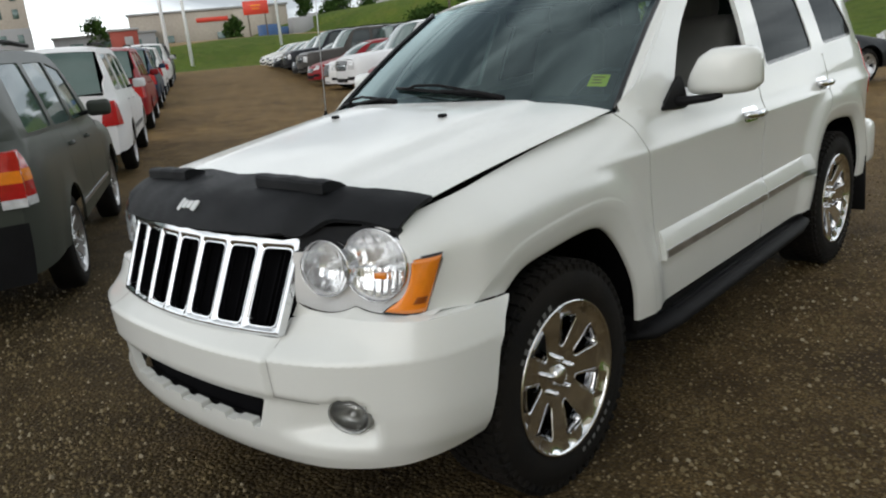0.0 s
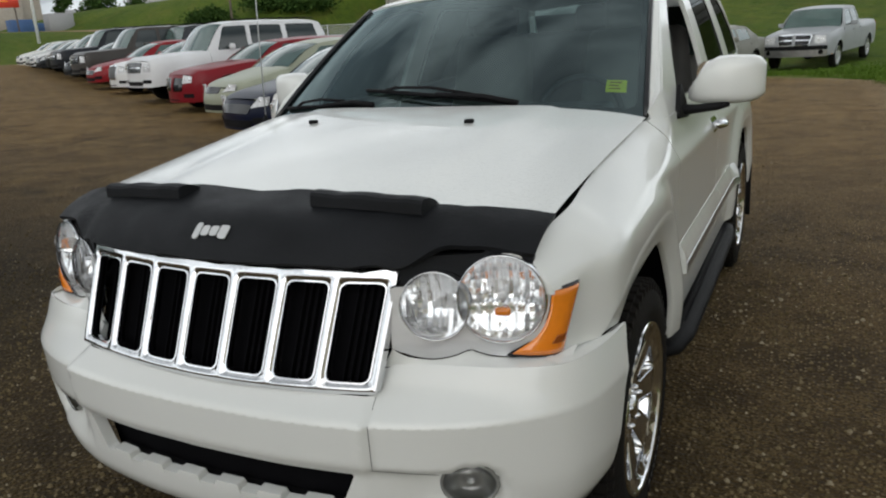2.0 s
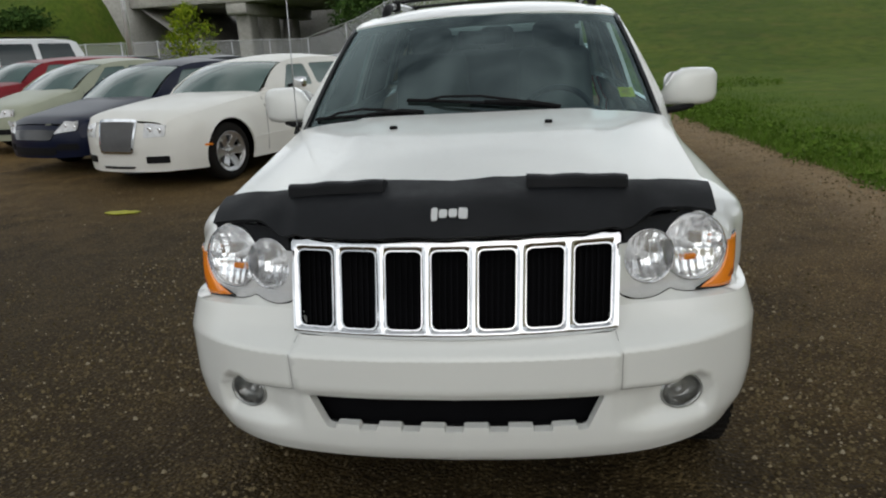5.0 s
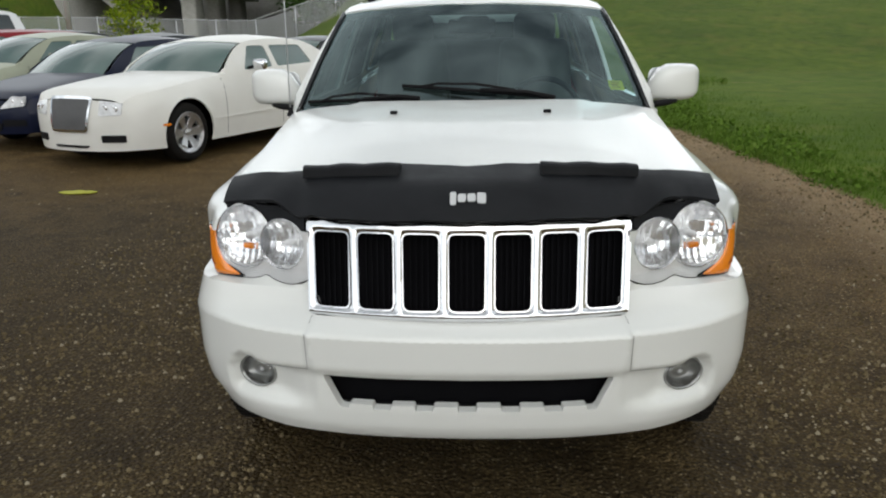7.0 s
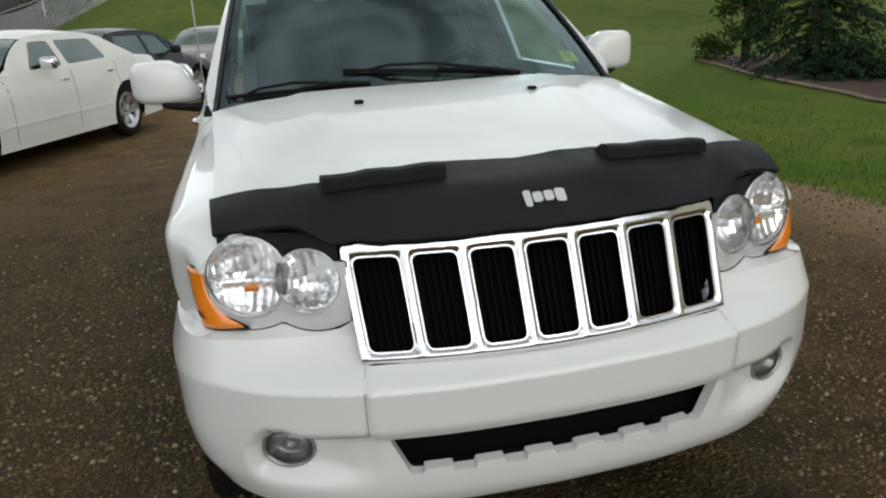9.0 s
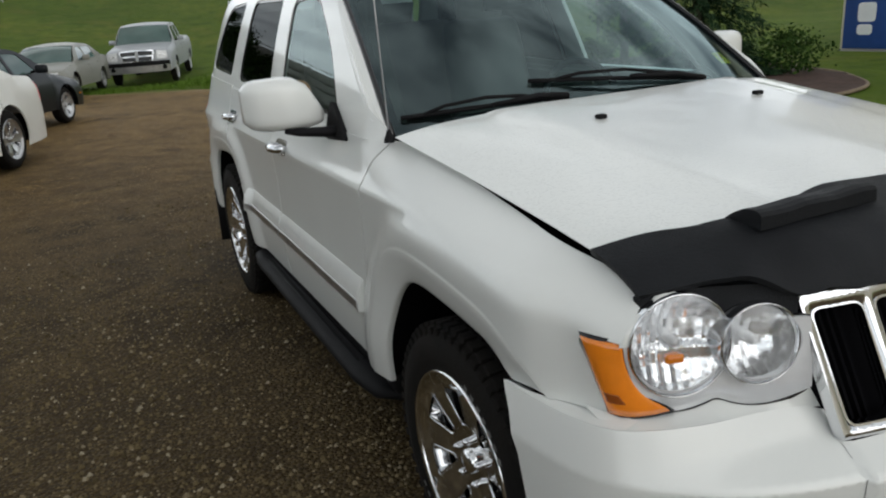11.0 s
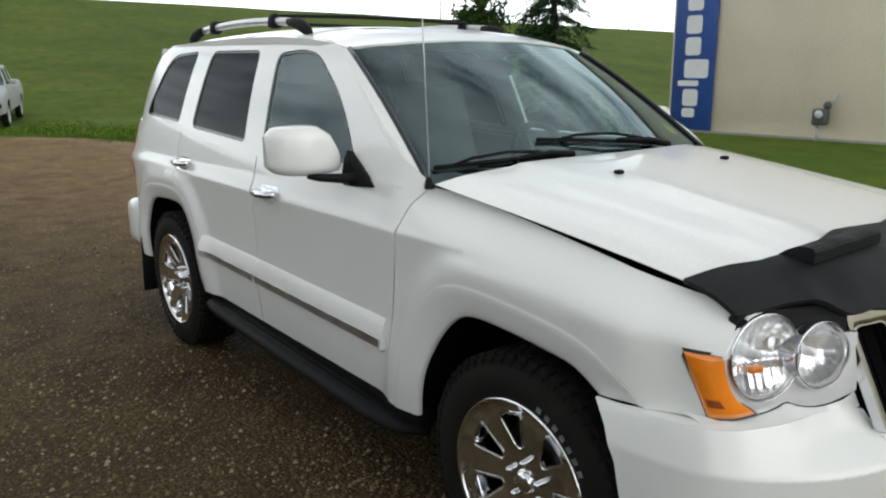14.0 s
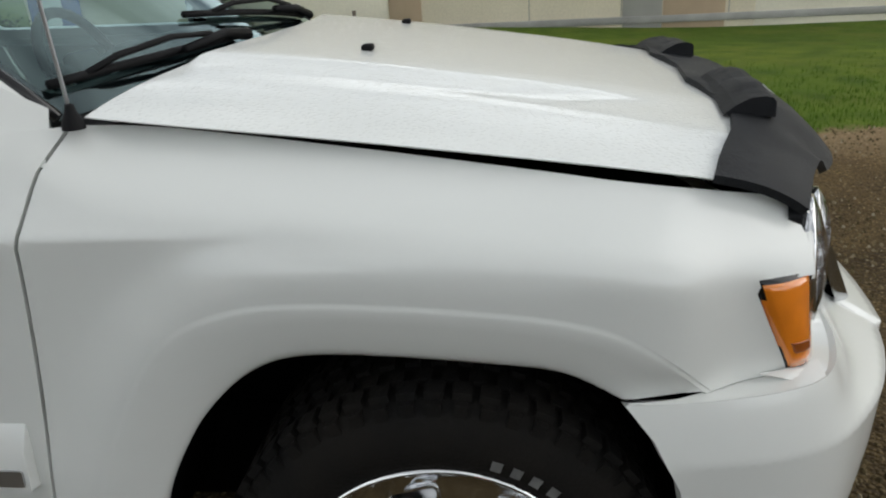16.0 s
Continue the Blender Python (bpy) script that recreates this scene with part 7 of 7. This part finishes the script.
        if c.get("split"):
            z0, z1 = min(p[1] for p in tl), max(p[1] for p in tl)
            for f0, f1, mm, lab in ((0.0, 0.16, CLEAR_LAMP, "white reversing lamp"), (0.16, 0.66, RED_LENS, "red tail lamp"), (0.44, 0.66, AMBER, "amber rear lamp"), (0.66, 1.0, RED_LENS, "red tail lamp")):
                za, zb, up = z0 + (z1 - z0) * f0, z0 + (z1 - z0) * f1, 0.003 if mm is AMBER else 0.0
                face("tail_lamp", [(s * 0.70, za), (s * 0.83, za), (s * 0.83, zb), (s * 0.70, zb)][::s], mm, 0.012 + up, tail_at, (0, 1, 0), lab)
                part("tail_lamp", skin([(L - 0.13, za), (L - 0.01, za), (L - 0.01, zb), (L - 0.13, zb)], 0.06, lambda y, z: Vector((s * (hw(y, min(z, table(belt, y))) + 0.008 + up), y, z)), (s, 0, 0), 0.012), mm, root, lab)
            continue
        face("tail_lamp", rounded([(s * x, z) for x, z in tl][::s], 0.02), RED_LENS, 0.012, tail_at, (0, 1, 0), "red tail lamp")
        tz0, tz1 = min(p[1] for p in tl), max(p[1] for p in tl)
        part("tail_lamp_side", skin(rounded([(L - 0.16, tz0), (L - 0.01, tz0), (L - 0.01, tz1), (L - 0.10, tz1)], 0.02), 0.06, lambda y, z: Vector((s * (hw(y, min(z, table(belt, y))) + 0.008), y, z)), (s, 0, 0), 0.015), RED_LENS, root)

    # cabin
    def cab(y, z):
        b = table(belt, y)
        t = max(0.0, min(1.0, (z - b) / (zt - b)))
        return hw(y, b) * (0.985 - 0.20 * c.get("tumble", 1.0) * t - 0.03 * t * t)

    za, zc = table(belt, a0), table(belt, c0)
    bend = [(a0, za - 0.02), (a0 + (a1 - a0) * 0.55, za + (zt - za) * 0.60), (a1, zt - 0.040), (a1 + (c1 - a1) * 0.30, zt + 0.008), (a1 + (c1 - a1) * 0.68, zt + 0.008), (c1, zt - 0.040), (c1 + (c0 - c1) * 0.5, zt - 0.040 - (zt - zc) * 0.46), (c0, zc - 0.01)]

    def top_at(y):
        return table(bend, y)

    cab_out = [(y, top_at(y)) for y in np.linspace(a0, c0, 30)]
    cab_out += [(y, table(belt, y) - 0.02) for y in np.linspace(c0 - 0.1, a0 + 0.1, 12)]
    wins = []
    for y0, y1, k0, k1 in c["windows"]:
        z0a, z0b = table(belt, y0) + 0.025, table(belt, y1) + 0.025
        wins.append(rounded([(y0, z0a), (y1, z0b), (y1 + k1, min(zt - 0.075, top_at(y1 + k1) - 0.050)), (y0 + k0, min(zt - 0.070, top_at(y0 + k0) - 0.050))], 0.05))
    for s in (1, -1):
        part("cabin_side", skin(cab_out, 0.09, lambda y, z: Vector((s * cab(y, z), y, z)), (s, 0, 0), 0.02, wins), paint, root)
        for w in wins:
            part("side_window", skin(bigger(w, 0.004), 0.12, lambda y, z: Vector((s * (cab(y, z) - 0.010), y, z)), (s, 0, 0), 0), c.get("side_glass", CAR_GLASS), root)
        m = table(belt, a0 + 0.55) + 0.09
        mb = box((0.20, 0.10, 0.14), (s * (W + 0.09), a0 + 0.62, m), 0.04, 3)
        mir = part("door_mirror", mb, CHROME if c.get("chrome_mirror") else paint, root)
        part("mirror_foot", sweep([(s * (cab(a0 + 0.6, m) - 0.02), a0 + 0.62, m - 0.05), (s * (W + 0.03), a0 + 0.62, m - 0.02)], 0.022, 6), dark, mir)

    def pane(y0, z0, y1, z1, w0, w1, bow, nm, mat, n=6, lift=0.0):
        rows = []
        for t in np.linspace(0, 1, n):
            w = w0 + (w1 - w0) * t
            y = y0 + (y1 - y0) * t
            rows.append([(x * w, y + bow * (1 - x * x), top_at(y) + 0.03 * t * (1 - x * x) + lift) for x in np.linspace(-1, 1, 11)])
        g = grid(rows)
        bmesh.ops.recalc_face_normals(g, faces=g.faces[:])
        return part(nm, g, mat, root)

    b0, br = table(belt, a0), table(belt, c0)
    pane(a0 + 0.01, b0 - 0.02, a1 + 0.01, zt - 0.01, cab(a0, b0) - 0.03, cab(a1, top_at(a1)) - 0.035, -0.12, "windscreen", CAR_GLASS, 9)
    pane(c0 - 0.01, br - 0.01, c1 - 0.01, zt - 0.02, cab(c0, br) - 0.04, cab(c1, top_at(c1)) - 0.045, 0.08, "rear_window", CAR_GLASS, 9)
    rows = []
    for t in np.linspace(0, 1, 13):
        y = a1 + (c1 - a1) * t
        z = top_at(y)
        w = cab(y, z)
        bow = -0.12 * (1 - t) + 0.08 * t
        rows.append([(x * w, y + bow * (1 - x * x) * (1 if t in (0, 1) else 0.6), z + (0.03 + 0.03 * math.sin(math.pi * t)) * (1 - abs(x) ** 2.4)) for x in np.linspace(-1, 1, 11)])
    part("roof", grid(rows), paint, root)
    if c.get("rails"):
        for s in (1, -1):
            part("roof_rail", sweep([(s * (cab((a1 + c1) / 2, zt) - 0.08), y, zt + 0.085 - 0.02 * abs(2 * t - 1)) for t, y in zip(np.linspace(0, 1, 6), np.linspace(a1 + 0.3, c1 - 0.1, 6))], 0.018, 6), dark, root)
    if c.get("bed"):
        y0 = c["bed"]
        part("bed_floor", box((W * 1.7, L - y0 - 0.15, 0.06), (0, (L + y0) / 2, table(belt, L - 0.5) - 0.42), 0.01, 1), dark, root)
    part("underbody", box((W * 1.5, L * 0.93, 0.36), (0, L / 2, sill + 0.18), 0.05), DARK, root)
    part("cabin_floor", box((W * 1.7, c0 - a0 - 0.3, 0.10), (0, (a0 + c0) / 2, table(belt, (a0 + c0) / 2) - 0.12), 0.02), DARK, root)
    for s in (1, -1):
        for y in (yf, yr):
            wheel_thing("wheel", root, (s * (W - 0.125), y, R), s, R, R * 0.66, 0.20, c.get("spokes", 5), ALLOY, tread=False, marks=False)
    return root


def paint_it(root, colour):
    for o in root.children_recursive:
        o.color = (*colour, 1)
    return root


SEDAN = dict(L=4.7, W=1.78, H=1.44, R=0.32, fo=0.90, wb=2.68, belt=[(0, 0.62), (0.12, 0.70), (0.5, 0.78), (1.25, 0.90), (2.2, 0.92), (3.6, 0.98), (4.4, 1.00), (4.62, 0.96), (4.7, 0.80)],
             glass=(1.18, 1.98, 3.35, 4.0), doors=(1.35, 2.45, 3.45), windows=((1.62, 2.38, 0.35, 0.04), (2.48, 3.30, 0.02, -0.02)), grille=(0.42, 0.47, 0.58),
             lamp=((0.40, 0.535), (0.69, 0.585), (0.735, 0.715), (0.53, 0.685)), tail=((0.45, 0.78), (0.74, 0.78), (0.74, 0.92), (0.5, 0.92)), spokes=5)
BIG_SEDAN = dict(L=4.95, W=1.88, H=1.48, R=0.355, fo=0.73, wb=3.05, sill=0.22, belt=[(0, 0.74), (0.08, 0.82), (0.4, 0.88), (1.3, 0.98), (2.4, 1.02), (3.9, 1.06), (4.75, 1.04), (4.93, 0.98), (5.0, 0.84)],
                 glass=(1.42, 2.12, 3.62, 4.32), doors=(1.42, 2.62, 3.62), windows=((1.92, 2.55, 0.28, 0.02), (2.66, 3.52, 0.02, -0.10)), grille=(0.30, 0.45, 0.76), grille_rim=True, grille_mat=GREY_PLASTIC, chrome=True, chrome_mirror=True,
                 lamp=((0.41, 0.60), (0.655, 0.62), (0.655, 0.755), (0.41, 0.755)), tail=((0.5, 0.72), (0.8, 0.72), (0.8, 0.96), (0.6, 0.96)), spokes=6, trim=(0.46, 0.03), nose=0.25, bow=0.19, tumble=1.1, intake=(0.26, 0.065))
SMALL_SEDAN = dict(SEDAN, L=4.45, W=1.70, H=1.46, fo=0.82, wb=2.58, belt=[(0, 0.62), (0.12, 0.72), (0.5, 0.82), (1.05, 0.94), (2.0, 0.97), (3.4, 1.04), (4.15, 1.06), (4.37, 1.0), (4.45, 0.84)],
                   glass=(0.98, 1.80, 3.15, 3.8), doors=(1.2, 2.25, 3.25), windows=((1.42, 2.18, 0.40, 0.04), (2.28, 3.10, 0.02, -0.02)), grille=(0.30, 0.55, 0.64), lamp=((0.38, 0.57), (0.655, 0.62), (0.685, 0.73), (0.50, 0.70)))
WAGON = dict(BIG_SEDAN, L=5.02, H=1.48, glass=(1.42, 2.12, 4.55, 4.92), windows=((1.92, 2.55, 0.28, 0.02), (2.66, 3.52, 0.02, -0.02), (3.65, 4.45, 0.02, -0.10)), grille=(0.44, 0.45, 0.70), grille_mat=GLOSS_BLACK, cross=CAR_PAINT, grille_rim=False, chrome=False, chrome_mirror=False, trim=None)
SUV_SPEC = dict(L=4.45, W=1.80, H=1.74, R=0.35, fo=0.80, wb=2.62, sill=0.36, belt=[(0, 0.84), (0.1, 0.92), (0.5, 0.98), (1.2, 1.06), (2.4, 1.10), (4.1, 1.15), (4.40, 1.16), (4.45, 1.13)],
                glass=(1.12, 1.86, 4.10, 4.40), doors=(1.22, 2.28, 3.10), windows=((1.45, 2.22, 0.28, 0.04), (2.32, 3.10, 0.02, 0.0), (3.22, 4.05, 0.0, -0.14)), grille=(0.40, 0.66, 0.82), grille_bar=1,
                lamp=((0.46, 0.70), (0.74, 0.70), (0.74, 0.86), (0.46, 0.86)), tail=((0.60, 0.79), (0.82, 0.79), (0.82, 1.11), (0.64, 1.11)), bumper_mat=BLACK, bumper_h=0.34, split=True, rails=True, trim=(0.50, 0.03), trim_mat=ALLOY, tumble=0.75, nose=0.15, bow=0.13)
SUV_TALL = dict(SUV_SPEC, H=1.80, bumper_mat=None, split=False, trim=(0.52, 0.06), trim_mat=GREY_PLASTIC, tail=((0.62, 0.74), (0.82, 0.74), (0.82, 1.06), (0.68, 1.06)))
BIG_SUV = dict(SUV_SPEC, L=5.1, W=2.0, H=1.92, R=0.39, fo=0.95, wb=2.95, sill=0.40, belt=[(0, 0.98), (0.08, 1.06), (0.5, 1.10), (1.4, 1.16), (2.6, 1.18), (4.7, 1.22), (5.04, 1.22), (5.1, 1.16)],
               glass=(1.42, 1.98, 4.78, 5.05), doors=(1.50, 2.62, 3.62), windows=((1.72, 2.56, 0.25, 0.03), (2.68, 3.60, 0.02, 0.0), (3.74, 4.70, 0.0, -0.10)), grille=(0.50, 0.74, 0.96), bumper_mat=None, trim=(0.60, 0.06),
               lamp=((0.56, 0.76), (0.84, 0.76), (0.84, 0.96), (0.56, 0.96)), tail=((0.72, 0.8), (0.92, 0.8), (0.92, 1.16), (0.74, 1.16)), trim_mat=ALLOY, split=False, side_glass=DARK_CAR_GLASS)
PICKUP = dict(L=5.75, W=2.02, H=1.86, R=0.40, fo=1.0, wb=3.55, sill=0.46, belt=[(0, 1.02), (0.08, 1.08), (0.5, 1.12), (1.45, 1.20), (2.6, 1.22), (3.7, 1.24), (5.6, 1.26), (5.75, 1.24)],
              glass=(1.50, 2.10, 3.35, 3.60), doors=(1.60, 2.75, 3.55), windows=((1.85, 2.66, 0.24, 0.02), (2.78, 3.36, 0.02, -0.03)), grille=(0.50, 0.78, 1.04), grille_mat=GLOSS_BLACK, grille_bar=1, cross=CAR_PAINT, grille_rim=True,
              lamp=((0.58, 0.82), (0.88, 0.82), (0.88, 1.04), (0.58, 1.04)), tail=((0.78, 0.85), (0.92, 0.85), (0.92, 1.18), (0.78, 1.18)), bumper_mat=ALLOY, bumper_h=0.20, band=(0.64, 0.76), intake=(0.40, 0.15), trim=None, tumble=0.8, nose=0.08, bow=0.12, bed=3.7, spokes=5)

ROW = "cars parked in the facing row"
LINE = "cars parked in the line along the lane"
cream_sedan = paint_it(parked_car("cream_sedan", "cream white large sedan with chrome mesh grille", BIG_SEDAN, ROW), (0.74, 0.735, 0.69))
navy_sedan = paint_it(parked_car("navy_sedan", "dark navy blue small sedan on gravel", SEDAN, ROW), (0.006, 0.009, 0.026))
beige_sedan = paint_it(parked_car("beige_sedan", "pale beige-green small sedan on gravel", SMALL_SEDAN, ROW), (0.33, 0.35, 0.265))
red_wagon = paint_it(parked_car("red_wagon", "dark red station wagon on gravel", WAGON, ROW), (0.20, 0.012, 0.018))
white_big_suv = paint_it(parked_car("white_big_suv", "large white sport utility vehicle on gravel", BIG_SUV, ROW), (0.72, 0.73, 0.74))
grey_suv = paint_it(parked_car("grey_green_suv", "grey-green compact SUV with dark plastic bumpers", SUV_SPEC, LINE), (0.055, 0.062, 0.052))
tall_suv = paint_it(parked_car("silver_suv", "silver compact SUV standing on gravel", SUV_TALL, LINE), (0.42, 0.43, 0.44))
silver_pickup = paint_it(parked_car("silver_pickup", "silver pickup truck with chrome bumper and dark grille", PICKUP, "cars parked before the bank"), (0.36, 0.375, 0.39))
grey_sedan = paint_it(parked_car("grey_sedan", "grey-beige sedan parked before the grass bank", SEDAN, "cars parked before the bank"), (0.25, 0.25, 0.22))


def stand(root, x, y, phi, spec, along=True):
    """Puts a car's front axle middle at (x, y) with its wheels on the ground."""
    m = Matrix.Translation((x, y, 0)) @ Matrix.Rotation(radians(phi), 4, "Z")
    f = m @ Vector((0, 0, 0))
    b = m @ Vector((0, spec["wb"], 0))
    zf, zb = height(f.x, f.y), height(b.x, b.y)
    pitch = math.atan2(zb - zf, spec["wb"])
    return Matrix.Translation((x, y, zf)) @ Matrix.Rotation(radians(phi), 4, "Z") @ Matrix.Rotation(pitch, 4, "X") @ Matrix.Translation((0, -spec["fo"], 0))


def place(root, x, y, phi, spec, colour=None, label="", name=""):
    m = stand(root, x, y, phi, spec)
    if colour is None:
        root.matrix_world = m
        return root
    o = copy_thing(root, m)
    if name:
        o.name = name
    if label:
        o["label"] = label if len(label.split()) > 4 else label + " parked on gravel"
    return paint_it(o, colour)


RX, RY = -0.862, 0.507
BX, BY, PITCH, PHI = -6.05, 8.5, 3.0, -23.0


def row_at(k, back=0.0):
    k += 0.25 if k > 3.5 else 0.0
    return BX + RX * PITCH * k + 0.39 * back + (0.38 if k else 0.0), BY + RY * PITCH * k + 0.92 * back + (0.29 if k else 0.0)


place(cream_sedan, -4.29, 7.24, -21.0, BIG_SEDAN)
place(navy_sedan, *row_at(0), PHI + 2, SEDAN)
place(beige_sedan, *row_at(1), PHI, SMALL_SEDAN)
place(red_wagon, *row_at(2), PHI, WAGON)
place(white_big_suv, *row_at(3), PHI, BIG_SUV)
for k, src, spec, col, nm, lab in ((4, cream_sedan, BIG_SEDAN, (0.74, 0.74, 0.73), "white_sedan", "white large sedan with chrome mesh grille"),
                                   (4.95, navy_sedan, SEDAN, (0.24, 0.015, 0.02), "red_sedan", "dark red sedan"),
                                   (5.9, white_big_suv, BIG_SUV, (0.06, 0.055, 0.05), "dark_suv", "large dark brown sport utility vehicle"),
                                   (6.85, beige_sedan, SMALL_SEDAN, (0.03, 0.035, 0.04), "black_sedan", "black small sedan"),
                                   (7.8, white_big_suv, BIG_SUV, (0.015, 0.017, 0.022), "black_suv", "large black sport utility vehicle"),
                                   (8.75, grey_suv, SUV_SPEC, (0.60, 0.61, 0.60), "white_suv_far", "pale silver compact SUV"),
                                   (9.7, navy_sedan, SEDAN, (0.02, 0.022, 0.025), "black_sedan", "black sedan"),
                                   (10.65, navy_sedan, SEDAN, (0.70, 0.70, 0.68), "white_sedan", "white sedan"),
                                   (11.6, beige_sedan, SMALL_SEDAN, (0.45, 0.46, 0.44), "silver_sedan", "silver small sedan"),
                                   (12.55, navy_sedan, SEDAN, (0.66, 0.66, 0.62), "white_sedan", "white sedan"),
                                   (13.5, beige_sedan, SMALL_SEDAN, (0.62, 0.61, 0.56), "cream_small_sedan", "cream small sedan")):
    place(src, *row_at(k), PHI, spec, col, lab, nm)
# second row, back to back with the first
BACK = "cars parked behind the facing row"
for k, src, spec, col, nm, lab in ((0, navy_sedan, SEDAN, (0.012, 0.014, 0.016), "black_sedan", "black sedan parked nose to the bank"),
                                   (1.2, navy_sedan, SEDAN, (0.020, 0.024, 0.028), "black_sedan", "black sedan parked behind the row"),
                                   (2.3, red_wagon, WAGON, (0.02, 0.022, 0.025), "black_wagon", "black station wagon"),
                                   (3.5, navy_sedan, SEDAN, (0.28, 0.03, 0.03), "red_sedan", "red sedan"),
                                   (4.6, grey_suv, SUV_SPEC, (0.03, 0.032, 0.035), "black_suv", "black compact SUV"),
                                   (5.7, white_big_suv, BIG_SUV, (0.04, 0.045, 0.05), "dark_suv", "large dark sport utility vehicle"),
                                   (7.0, navy_sedan, SEDAN, (0.22, 0.02, 0.02), "red_sedan", "dark red sedan"),
                                   (8.2, grey_suv, SUV_SPEC, (0.6, 0.6, 0.6), "white_small_suv", "white compact SUV"),
                                   (9.4, white_big_suv, BIG_SUV, (0.03, 0.03, 0.035), "dark_suv", "large dark sport utility vehicle")):
    x, y = -3.2 + RX * PITCH * k, 14.4 + RY * PITCH * k
    if k == 0:
        x, y = -2.49, 15.1
    place(src, x, y, 158 if k else 155, spec, col, lab, nm)["group"] = BACK
place(silver_pickup, 0.71, 25.95, -15.0, PICKUP)
place(grey_sedan, -2.25, 22.2, -17.0, SEDAN)
# nose-to-tail line along the lane, facing away
LX, LY = -0.872, 0.490


def line_at(d):
    return -3.86 + LX * d, 0.32 + LY * d


place(grey_suv, *line_at(2.55), -119.5, SUV_SPEC)
d = 8.6
for src, spec, col, nm, lab in ((tall_suv, SUV_TALL, (0.74, 0.74, 0.74), "white_small_suv", "white compact SUV with dark rear glass"),
                                (tall_suv, SUV_TALL, (0.24, 0.012, 0.016), "red_suv", "red compact SUV"),
                                (tall_suv, SUV_TALL, (0.012, 0.035, 0.075), "blue_suv", "dark blue compact SUV"),
                                (tall_suv, SUV_TALL, (0.7, 0.7, 0.7), "white_small_suv", "white compact SUV"),
                                (white_big_suv, BIG_SUV, (0.7, 0.7, 0.7), "white_large_suv", "large white sport utility vehicle"),
                                (white_big_suv, BIG_SUV, (0.02, 0.02, 0.022), "black_suv", "large black sport utility vehicle")):
    place(src, *line_at(d), -119.5, spec, col, lab, nm)["group"] = LINE
    d += 6.1
place(tall_suv, *line_at(d), -119.5, SUV_TALL)
